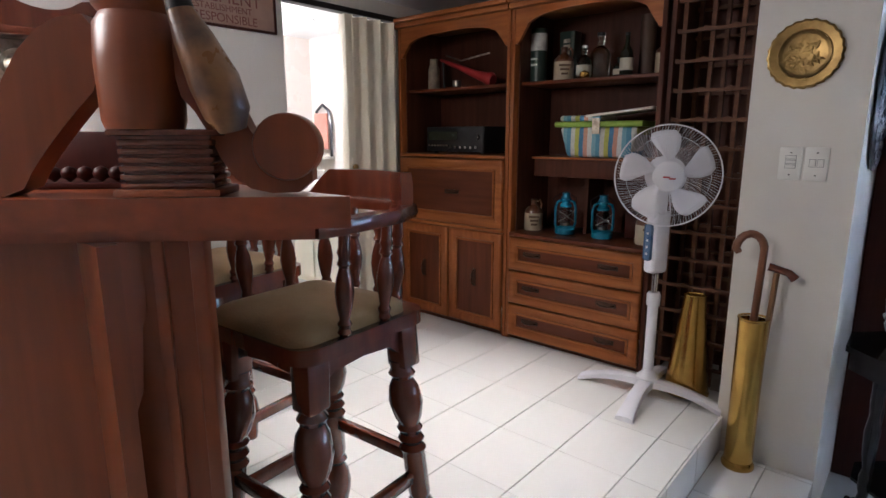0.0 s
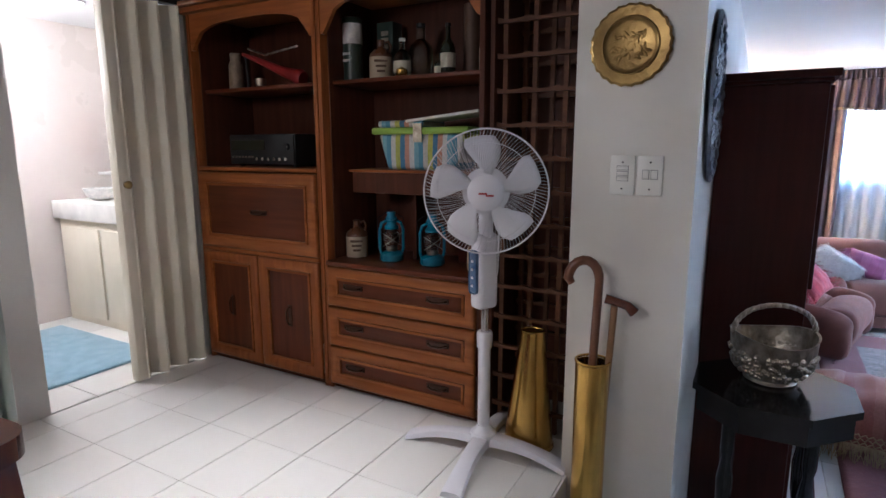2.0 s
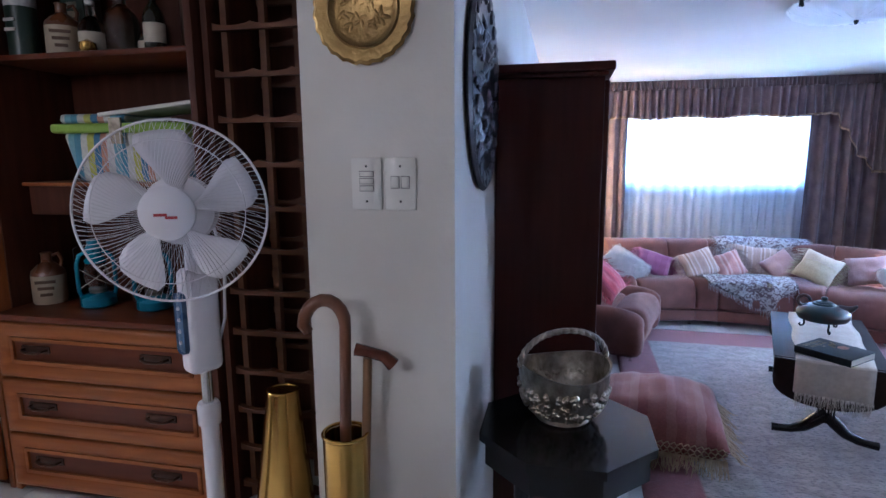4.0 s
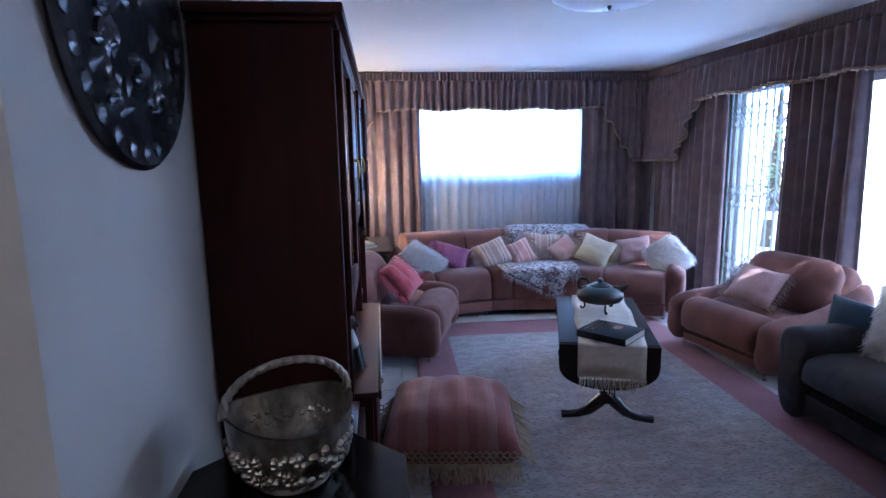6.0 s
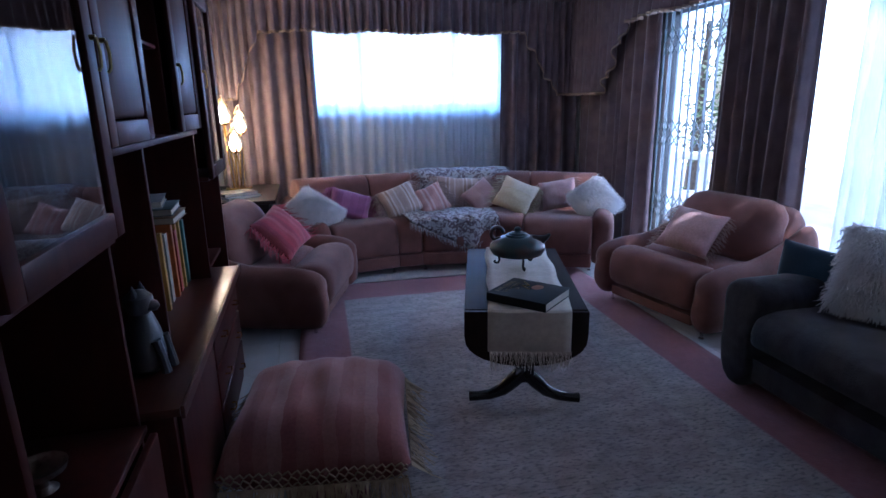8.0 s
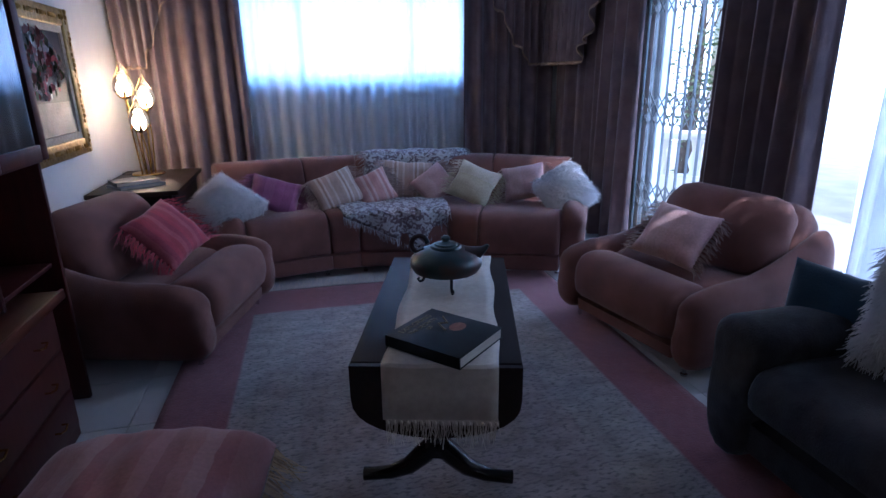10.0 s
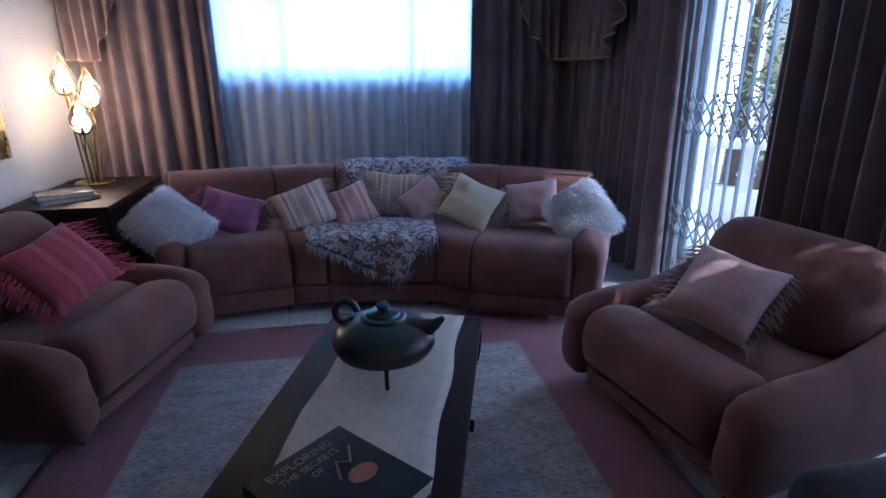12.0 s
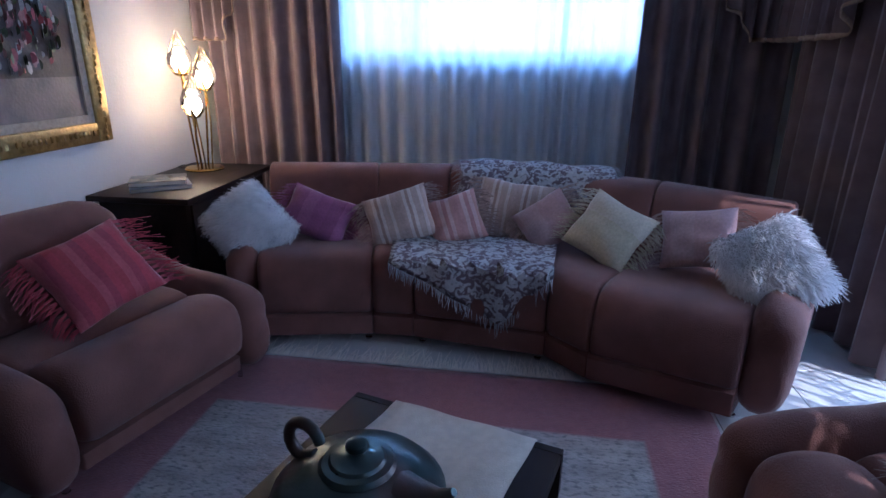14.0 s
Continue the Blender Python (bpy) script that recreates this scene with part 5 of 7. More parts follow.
pic = thing("flower_painting", pose(-0.186, 5.95, 0.905), "still life of flowers in a carved gilt frame", "painting")
PW, PH = 1.2, 0.86
M_GILT = material("carved_gilt", (0.5, 0.34, 0.12), (0.28, 0.18, 0.06), 0.35, 0.9, scale=40, bump=0.8, fine=70)
for nm, b in (("frame_side", (0, 0, 0, 0.035, 0.1, PH)), ("frame_side", (0, PW - 0.1, 0, 0.035, PW, PH)), ("frame_bottom", (0, 0.1, 0, 0.035, PW - 0.1, 0.1)), ("frame_top", (0, 0.1, PH - 0.1, 0.035, PW - 0.1, PH))):
    f = part(nm, bx(*b, 0.01, 3), M_GILT, pic)
    orn = []
    x0, y0, z0, x1, y1, z1 = b
    n = int(max(y1 - y0, z1 - z0) / 0.03)
    for i in range(n):
        yy = (y0 + y1) / 2 if z1 - z0 > y1 - y0 else y0 + (i + 0.5) * (y1 - y0) / n
        zz = (z0 + z1) / 2 if y1 - y0 > z1 - z0 else z0 + (i + 0.5) * (z1 - z0) / n
        orn.append(moved(lathe([(0.016, 0), (0.011, 0.006), (0.001, 0.009)], 7), pose(0.034, yy, zz, 0, 90, 37 * i)))
    part("carving", add(*orn), M_GILT, f)
M_LINER = material("linen_liner", (0.5, 0.42, 0.32), rough=0.9, scale=60)
part("liner", add(bx(0.004, 0.1, 0.1, 0.022, 0.14, PH - 0.1), bx(0.004, PW - 0.14, 0.1, 0.022, PW - 0.1, PH - 0.1), bx(0.004, 0.14, 0.1, 0.022, PW - 0.14, 0.14), bx(0.004, 0.14, PH - 0.14, 0.022, PW - 0.14, PH - 0.1)), M_LINER, pic)
M_CANVAS = material("dark_oil_ground", (0.035, 0.026, 0.02), (0.09, 0.06, 0.045), 0.5, scale=3, bump=0.4, fine=60)
M_CLOTHP = material("painted_table_cloth", (0.25, 0.2, 0.18), (0.12, 0.1, 0.1), 0.5, scale=7, bump=0.4, fine=60)
part("canvas", bx(0.004, 0.14, 0.32, 0.012, PW - 0.14, PH - 0.14), M_CANVAS, pic)
part("painted_table", bx(0.004, 0.14, 0.14, 0.0125, PW - 0.14, 0.325), M_CLOTHP, pic)
rnd = random.Random(3)
for i, (c, n) in enumerate((((0.1, 0.12, 0.05), 70), ((0.6, 0.55, 0.5), 70), ((0.5, 0.12, 0.12), 50), ((0.45, 0.22, 0.2), 60))):
    dabs = []
    for k in range(n):
        a, r = rnd.uniform(0, 6.28), math.sqrt(rnd.random())
        dabs.append(moved(lathe([(rnd.uniform(0.012, 0.03), 0), (0.01, 0.0016), (0.001, 0.002)], 7), pose(0.0121 + 0.0004 * i, 0.68 + 0.32 * r * math.cos(a), 0.54 + 0.19 * r * math.sin(a), 0, 90, rnd.uniform(0, 180)) @ Matrix.Diagonal((1, rnd.uniform(0.5, 1), 1, 1))))
    part("paint_dabs", add(*dabs), material("oil_paint_dab", c, tuple(v * 0.6 for v in c), 0.5, scale=40), pic)

# ---- security gate and garden ----
gate = thing("security_gate", pose(3.685, 5.94, 0.02), "folded-out aluminium trellis security gate", "gate")
M_GATE = material("grey_gate_steel", (0.15, 0.16, 0.16), (0.1, 0.11, 0.11), 0.45, 0.0, scale=12)
GW = 0.86
bars = 9
for i in range(bars + 1):
    y = GW * i / bars
    part("upright", add(bx(-0.007, y - 0.0065, 0, 0.007, y - 0.005, 2.07), bx(-0.007, y + 0.005, 0, 0.007, y + 0.0065, 2.07)), M_GATE, gate)
for z0 in (0.34, 0.97, 1.72):
    for i in range(bars):
        y0, y1 = GW * i / bars, GW * (i + 1) / bars
        for k in range(2):
            za, zb = z0 + 0.115 * k, z0 + 0.115 * (k + 1)
            part("lattice", add(tube([(-0.008, y0, za), (-0.008, y1, zb)], 0.005, 5), tube([(0.008, y0, zb), (0.008, y1, za)], 0.005, 5)), M_GATE, gate)
part("top_rail", bx(-0.02, -0.02, 2.06, 0.02, GW + 0.02, 2.09), M_GATE, gate)
part("bottom_rail", bx(-0.02, -0.02, -0.02, 0.02, GW + 0.02, 0.0), M_GATE, gate)

M_LEAF = material("garden_leaf", (0.1, 0.14, 0.05), (0.06, 0.09, 0.03), 0.6, scale=3, bump=0.1)
M_BARK = material("bark", (0.12, 0.09, 0.065), (0.07, 0.05, 0.04), 0.9, scale=14, bump=0.8, fine=30)


def tree(x, y, height, spread, seed, count, label):
    r = random.Random(seed)
    t = thing("garden_tree", pose(x, y, -0.1), label, "tree", "garden trees")
    part("trunk", tube([(0, 0, 0), (0.05, 0.02, height * 0.3), (0.02, -0.04, height * 0.6), (0.05, 0, height * 0.9)], [0.12, 0.1, 0.07, 0.03], 10), M_BARK, t)
    tips = []
    for i in range(6):
        a, h = r.uniform(0, 6.28), height * r.uniform(0.3, 0.8)
        e = Vector((math.cos(a) * spread * r.uniform(0.5, 1), math.sin(a) * spread * r.uniform(0.5, 1), h + r.uniform(0.1, 0.6)))
        part("limb", tube([(0.04, 0, h * 0.85), e * 0.5 + Vector((0, 0, h * 0.35)), e], [0.022, 0.013, 0.005], 6), M_BARK, t)
        tips.append(e)
    verts, faces = [], []
    for i in range(count):
        c = r.choice(tips) * r.uniform(0.55, 1.08) + Vector((r.gauss(0, 0.25), r.gauss(0, 0.25), r.gauss(0.1, 0.28)))
        d = Vector((r.uniform(-1, 1), r.uniform(-1, 1), r.uniform(-1, 0.4))).normalized()
        s = d.orthogonal().normalized()
        ln, w = r.uniform(0.05, 0.13), r.uniform(0.012, 0.026)
        b = len(verts)
        verts += [c, c + d * ln * 0.5 + s * w, c + d * ln, c + d * ln * 0.5 - s * w]
        faces.append((b, b + 1, b + 2, b + 3))
    me = bpy.data.meshes.new("crown")
    me.from_pydata(verts, [], faces)
    me.materials.append(M_LEAF)
    share("crown", me, t, Matrix.Identity(4))
    return t


tree(6.15, 8.95, 2.3, 0.5, 1, 800, "leafy garden tree seen through the gate")
tree(6.7, 10.2, 2.9, 0.55, 2, 800, "leafy garden tree seen through the gate")
# added out of view, in the sun's path, to break its light into patches
tree(5.25, 4.05, 4.5, 1.3, 4, 9000, "unseen tree added to dapple the sunlight")
M_PAINT = material("white_garden_wall_paint", (0.7, 0.7, 0.68), (0.6, 0.6, 0.58), 0.8, scale=3, bump=0.3)
gwall = thing("garden_wall", pose(5.4, 8.3, -0.1, 0, 0, -35), "low white garden balustrade outside the gate", "garden wall")
part("plinth", bx(-1.6, -0.1, 0, 0.5, 0.1, 0.35, 0.01), M_PAINT, gwall)
for i in range(6):
    part("baluster", lathe([(0.07, 0.35), (0.05, 0.4), (0.08, 0.5), (0.045, 0.62), (0.06, 0.7), (0.07, 0.75)], 12), M_PAINT, gwall, "", pose(-1.4 + 0.35 * i, 0, 0))
part("coping", bx(-1.65, -0.13, 0.75, 0.55, 0.13, 0.83, 0.015), M_PAINT, gwall)

# ---- bar cabinets ----


def mitred(x0, x1, z0, z1, field, y):
    """Four frame pieces with a rounded, outward-sloping face, mitred at the corners."""
    prof = ((0.0, 0.0), (0.0, 0.012), (0.006, 0.02), (0.014, 0.023), (field * 0.6, 0.022), (field * 0.82, 0.018), (field, 0.008), (field, 0.0))
    bm = bmesh.new()
    rings = [[bm.verts.new((px, y - h, pz)) for px, pz in ((x0 + q, z0 + q), (x1 - q, z0 + q), (x1 - q, z1 - q), (x0 + q, z1 - q))] for q, h in prof]
    for p, q in zip(rings, rings[1:]):
        for i in range(4):
            bm.faces.new((p[i], p[(i + 1) % 4], q[(i + 1) % 4], q[i]))
    return bm


def front(parent, x0, x1, z0, z1, name, upright=False, handle=(), y=0.0, field=0.06):
    """A framed front with a darker sunk panel, in the plane y."""
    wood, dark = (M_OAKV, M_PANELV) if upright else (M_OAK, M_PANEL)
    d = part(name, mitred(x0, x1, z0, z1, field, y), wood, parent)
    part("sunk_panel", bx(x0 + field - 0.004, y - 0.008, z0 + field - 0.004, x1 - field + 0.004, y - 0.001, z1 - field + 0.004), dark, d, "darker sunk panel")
    part("moulding", add(bx(x0 + field - 0.002, y - 0.017, z0 + field, x0 + field + 0.01, y - 0.006, z1 - field), bx(x1 - field - 0.01, y - 0.017, z0 + field, x1 - field + 0.002, y - 0.006, z1 - field), bx(x0 + field, y - 0.017, z0 + field - 0.002, x1 - field, y - 0.006, z0 + field + 0.01), bx(x0 + field, y - 0.017, z1 - field - 0.01, x1 - field, y - 0.006, z1 - field + 0.002)), M_OAK, d)
    for hx, hz, vert in handle:
        pts = [(-0.045, 0, 0), (-0.04, -0.018, 0), (-0.02, -0.022, -0.006), (0.02, -0.022, -0.006), (0.04, -0.018, 0), (0.045, 0, 0)]
        h = add(tube([(a, b, c) for a, b, c in pts], 0.0045, 7), bx(-0.055, -0.003, -0.012, 0.055, 0.0, 0.012, 0.003))
        part("handle", h, M_PULL, d, "dark bronze pull", pose(hx, y - 0.0085, hz, 0, 90 if vert else 0, 0))
    return d


M_PULL = material("dark_bronze_pull", (0.075, 0.03, 0.016), (0.04, 0.018, 0.01), 0.45, 0.5, scale=30)


def arch(x0, x1, zs, zt, top, bulge):
    """A fascia with a low arch cut out of its lower edge."""
    pts = [(x0, top), (x0, zs)]
    pts += [(x0 + 0.035, zs), (x0 + 0.05, zs + 0.02)]
    n = 18
    for i in range(n + 1):
        u = i / n
        pts.append((x0 + 0.06 + (x1 - x0 - 0.12) * u, zs + 0.035 + (zt - zs - 0.035) * (1 - abs(2 * u - 1) ** bulge) ** 0.5))
    pts += [(x1 - 0.05, zs + 0.02), (x1 - 0.035, zs), (x1, zs), (x1, top)]
    return prism(pts, 0, 0.022)


def cabinet(x0, x1, label):
    c = thing("bar_cabinet", pose(0, 2.63, BAR), label, "cabinet", "bar cabinets")
    D = 0.40
    t = 0.022
    H = 1.83
    part("side_panel", bx(x0, 0.0, 0, x0 + t, D, H, 0.002), M_OAKV, c)
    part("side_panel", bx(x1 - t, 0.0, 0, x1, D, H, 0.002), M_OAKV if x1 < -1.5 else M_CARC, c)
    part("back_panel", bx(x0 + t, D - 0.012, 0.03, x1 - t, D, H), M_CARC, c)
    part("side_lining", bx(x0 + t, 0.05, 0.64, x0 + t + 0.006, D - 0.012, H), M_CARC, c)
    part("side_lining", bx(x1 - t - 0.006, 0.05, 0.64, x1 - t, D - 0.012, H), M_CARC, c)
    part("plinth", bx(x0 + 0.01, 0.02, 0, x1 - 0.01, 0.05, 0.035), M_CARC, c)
    part("fascia", moved(arch(x0, x1, 1.655, 1.80 if x1 > -1.5 else 1.775, H, 3.2), pose(0, 0.005, 0)), M_OAK, c, "arched top rail")
    part("cornice", bx(x0 - (0.02 if x0 < -2 else -0.001), -0.035, H, x1, D, H + 0.028, 0.006), M_OAK, c)
    part("cornice_cap", bx(x0 - (0.035 if x0 < -2 else -0.001), -0.055, H + 0.028, x1, D, H + 0.055, 0.008), M_OAK, c)
    part("top_shelf", bx(x0 + t, 0.07, 1.445, x1 - t, D - 0.012, 1.463, 0.003), M_PANEL, c)
    return c, t, D


cl, t, D = cabinet(-2.655, -1.795, "brown wooden bar cabinet with drop flap and doors")
part("desk_shelf", bx(-2.633, -0.005, 1.045, -1.817, D - 0.012, 1.064, 0.003), M_OAK, cl)
front(cl, -2.63, -1.82, 0.645, 1.04, "drop_flap", handle=((-2.2, 0.84, False),))
part("rail", bx(-2.633, -0.012, 0.622, -1.817, 0.02, 0.642, 0.003), M_OAK, cl)
front(cl, -2.63, -2.23, 0.035, 0.62, "door", True, ((-2.43, 0.33, True),), field=0.058)
front(cl, -2.22, -1.82, 0.035, 0.62, "door", True, ((-2.02, 0.33, True),), field=0.058)
cr, t, D = cabinet(-1.79, -0.965, "brown wooden bar cabinet with open shelves and three drawers")
part("counter", bx(-1.768, -0.02, 0.617, -0.987, D - 0.012, 0.638, 0.004), M_PANEL, cr)
for k in range(3):
    z0 = 0.03 + 0.196 * k
    front(cr, -1.765, -0.99, z0, z0 + 0.19, "drawer", handle=((-1.62, z0 + 0.10, False), (-1.17, z0 + 0.10, False)), field=0.052)
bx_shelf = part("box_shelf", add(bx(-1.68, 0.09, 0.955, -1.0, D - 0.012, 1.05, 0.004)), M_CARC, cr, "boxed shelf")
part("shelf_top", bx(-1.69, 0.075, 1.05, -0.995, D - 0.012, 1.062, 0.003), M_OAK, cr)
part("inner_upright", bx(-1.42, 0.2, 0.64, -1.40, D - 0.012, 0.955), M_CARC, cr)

# ---- wine rack ----
M_RACK = material("rack_wood", (0.13, 0.052, 0.022), (0.075, 0.03, 0.014), 0.55, spec=0.25, **WOODX)
rack = thing("wine_rack", pose(-0.955, 2.66, BAR), "tall dark wooden lattice wine rack", "wine rack")
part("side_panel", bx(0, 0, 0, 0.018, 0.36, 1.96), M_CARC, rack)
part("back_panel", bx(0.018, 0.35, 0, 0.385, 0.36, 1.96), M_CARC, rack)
for k in range(15):
    z = 0.085 + 0.128 * k
    for y in (0.02, 0.27):
        prof = [(0.02, z)] + [(0.02 + 0.36 * i / 24, z + 0.022 - 0.010 * abs(math.sin(math.pi * 3 * i / 24)) ** 0.6 * (1 if i % 8 else 0)) for i in range(25)] + [(0.38, z)]
        part("bottle_rail", prism(prof, y, y + 0.02), M_RACK, rack)
for x in (0.045, 0.165, 0.285, 0.365):
    for y in (0.04, 0.25):
        part("post", bx(x - 0.009, y, 0, x + 0.009, y + 0.018, 1.95), M_RACK, rack)

# ---- pedestal fan ----
fan = thing("pedestal_fan", pose(-0.865, 2.44, BAR), "white pedestal fan with wire cage on cross base", "fan")
for a in (38, 128, 218, 308):
    n = 9
    bm = bmesh.new()
    rings = []
    for i in range(n):
        u = i / (n - 1)
        d = 0.02 + 0.30 * u
        w = 0.036 - 0.008 * math.sin(u * 3.14) + 0.004 * u
        zt = 0.062 * (1 - u ** 2.2) + 0.022
        zb = max(0.0, zt - 0.024 - 0.012 * (1 - u))
        if u > 0.93:
            zb = 0.0
        rings.append([bm.verts.new(p) for p in ((d, -w, zb), (d, w, zb), (d, w * 0.9, zt - 0.006), (d, w * 0.5, zt), (d, -w * 0.5, zt), (d, -w * 0.9, zt - 0.006))])
    for p, q in zip(rings, rings[1:]):
        for i in range(6):
            bm.faces.new((p[i], p[(i + 1) % 6], q[(i + 1) % 6], q[i]))
    bm.faces.new(rings[0][::-1])
    bm.faces.new(rings[-1])
    part("base_leg", bm, M_WHITE, fan, "", pose(0, 0, 0, 0, 0, a - 33))
part("hub", lathe([(0.05, 0.045), (0.05, 0.09), (0.032, 0.105), (0.026, 0.12)], 24), M_WHITE, fan)
part("lower_pole", tube([(0, 0, 0.1), (0, 0, 0.46)], 0.023, 18), M_WHITE, fan)
part("collar", lathe([(0.029, 0.43), (0.03, 0.48), (0.026, 0.49)], 20), M_WHITE, fan)
part("upper_pole", tube([(0, 0, 0.48), (0, 0, 0.62)], 0.015, 16), M_CHROME, fan, "chrome inner tube")
FACE = math.degrees(math.atan2(0.41, 0.91))
HEAD = pose(0, 0, 0, 0, 0, FACE)
COLUMN = pose(0, 0, 0, 0, 0, FACE - 52)
part("control_column", add(moved(bx(-0.033, -0.05, 0.58, 0.033, 0.04, 0.86, 0.02, 4), COLUMN), moved(bx(-0.026, -0.04, 0.84, 0.026, 0.05, 1.02, 0.02, 4), HEAD)), M_WHITE, fan)
M_BLUE = material("blue_control_panel", (0.07, 0.13, 0.25), (0.1, 0.16, 0.28), 0.3, scale=20)
cp = part("control_panel", moved(bx(-0.022, -0.058, 0.64, 0.022, -0.048, 0.80, 0.012, 3), COLUMN), M_BLUE, fan, "blue control panel")
for k in range(4):
    part("button", lathe([(0.006, 0), (0.004, 0.004)], 10), M_WHITE, cp, "", COLUMN @ pose(0, -0.0585, 0.67 + 0.03 * k, 90, 0, 0))
hm = HEAD @ pose(0, -0.2, 1.02, 90 - 2, 0, 0)
part("motor", moved(lathe([(0.03, -0.16), (0.07, -0.15), (0.08, -0.10), (0.078, -0.05), (0.03, -0.04)], 28), hm), M_WHITE, fan)
part("cable", tube([HEAD @ Vector(p) for p in ((0.03, 0.06, 0.98), (0.05, 0.09, 0.85), (0.045, 0.07, 0.7), (0.02, 0.04, 0.6))], 0.004, 6), M_WHITE, fan)
FR = 0.199
rings = [moved(tube([(r * math.cos(2 * math.pi * i / 64), r * math.sin(2 * math.pi * i / 64), z) for i in range(64)], w, 6, True), hm) for r, z, w in ((FR, 0.0, 0.003), (FR * 0.78, 0.026, 0.0012), (0.055, 0.045, 0.003))]
part("cage_ring", add(*rings), M_WHITE, fan)
wires_f, wires_b = [], []
for i in range(110):
    a = 2 * math.pi * i / 110
    pts = []
    for k in range(6):
        u = k / 5
        r = 0.055 + (FR - 0.055) * u
        w = a + 0.22 * (1 - u)
        pts.append((r * math.cos(w), r * math.sin(w), 0.045 * (1 - u ** 2.5)))
    wires_f.append(tube(pts, 0.0007, 3))
    if i % 2 == 0:
        wires_b.append(tube([(p[0], p[1], -p[2] * 1.8) for p in pts], 0.0007, 3))
g1 = part("front_grille", moved(add(*wires_f), hm), M_WHITE, fan)
g1["kind"] = "stuff"
g2 = part("rear_grille", moved(add(*wires_b), hm), M_WHITE, fan)
g2["kind"] = "stuff"
part("centre_cap", moved(lathe([(0.056, 0.036), (0.056, 0.05), (0.04, 0.06), (0.001, 0.064)], 32), hm), M_WHITE, fan)
for k in range(5):
    bm = bmesh.new()
    rows = []
    for i in range(9):
        u = i / 8
        r = 0.04 + 0.14 * u
        half = 0.22 + 0.36 * math.sin(min(1, u * 1.25) * 1.9) * (1 if u < 0.85 else 1 - (u - 0.85) * 3.2)
        row = []
        for j in range(6):
            v = j / 5 - 0.5
            w = v * half * 1.35 + 0.25 * u
            row.append(bm.verts.new((r * math.cos(w), r * math.sin(w), -0.02 + 0.05 * v * (1 - 0.4 * u))))
        rows.append(row)
    for p, q in zip(rows, rows[1:]):
        for j in range(5):
            bm.faces.new((p[j], p[j + 1], q[j + 1], q[j]))
    bl = part("blade", bm, M_WHITE, fan, "", hm @ pose(0, 0, 0, 0, 0, 72 * k + 83))
    thick(bl, 0.002)
M_REDP = material("red_print", (0.45, 0.05, 0.06), rough=0.5)
part("emblem", add(bx(-0.022, -0.006, 0.064, 0.004, 0.0, 0.0655), bx(0.0, -0.012, 0.064, 0.024, -0.006, 0.0655)), M_REDP, fan, "small red printed mark", hm)

# ---- brass cone, stick stand and sticks ----
cone = thing("brass_cone", pose(-0.735, 2.58, BAR + 0.002, -3, 0, 0), "tall tapering polished brass vessel by the rack", "vessel")
part("body", lathe([(0.096, 0.018), (0.07, 0.25), (0.046, 0.46), (0.042, 0.46), (0.04, 0.44), (0.066, 0.25), (0.09, 0.03), (0.001, 0.025)], 64), M_BRASS, cone)
part("foot_ring", lathe([(0.098, 0), (0.101, 0.006), (0.1, 0.014), (0.096, 0.018), (0.001, 0.018)], 64), M_BRASS, cone)
part("rolled_rim", tube([(0.045 * math.cos(a), 0.045 * math.sin(a), 0.463) for a in [2 * math.pi * i / 40 for i in range(40)]], 0.0045, 8, True), M_BRASS, cone)
stand = thing("stick_stand", pose(-0.448, 2.375, LAND), "slim polished brass stand holding walking sticks", "umbrella stand")
part("foot_ring", lathe([(0.06, 0), (0.062, 0.004), (0.062, 0.014), (0.055, 0.03)], 32), M_BRASS, stand)
part("tube", lathe([(0.054, 0.025), (0.053, 0.3), (0.055, 0.63), (0.05, 0.63), (0.048, 0.6), (0.047, 0.05), (0.001, 0.04)], 32), M_BRASS, stand)
part("rolled_rim", tube([(0.054 * math.cos(a), 0.054 * math.sin(a), 0.636) for a in [2 * math.pi * i / 32 for i in range(32)]], 0.0045, 8, True), M_BRASS, stand)
M_CANE = material("brown_cane_wood", (0.2, 0.075, 0.03), (0.13, 0.045, 0.02), 0.35, coat=0.3, **WOOD)
M_CANE2 = material("light_stick_wood", (0.3, 0.16, 0.07), (0.2, 0.1, 0.045), 0.4, **WOOD)
cane = tube([(0.0, 0, 0.0), (-0.002, 0, 0.5), (-0.004, 0, 0.86)] + [(-0.052 + 0.048 * math.cos(a), 0, 0.86 + 0.062 * math.sin(a)) for a in [0.3 + 0.35 * i for i in range(9)]] + [(-0.088, 0, 0.845)], [0.014, 0.014, 0.014] + [0.0155] * 9 + [0.012], 12)
tagged(part("walking_stick", cane, M_CANE, None, "", pose(-0.465, 2.37, LAND + 0.045, 0, 2, 18)), "brown wooden walking stick with crook handle", "walking stick")
stick = thing("walking_stick", pose(-0.425, 2.385, LAND + 0.045, 0, 2.5, 10), "pale walking stick with dark carved knob handle", "walking stick")
part("shaft", tube([(0, 0, 0), (0.0, 0, 0.78)], 0.011, 10), M_CANE2, stick)
part("knob_handle", tube([(-0.03, 0, 0.80), (0.0, 0, 0.795), (0.04, 0, 0.785), (0.062, 0, 0.765)], [0.016, 0.014, 0.015, 0.018], 10), M_STOOL, stick, "dark carved handle")

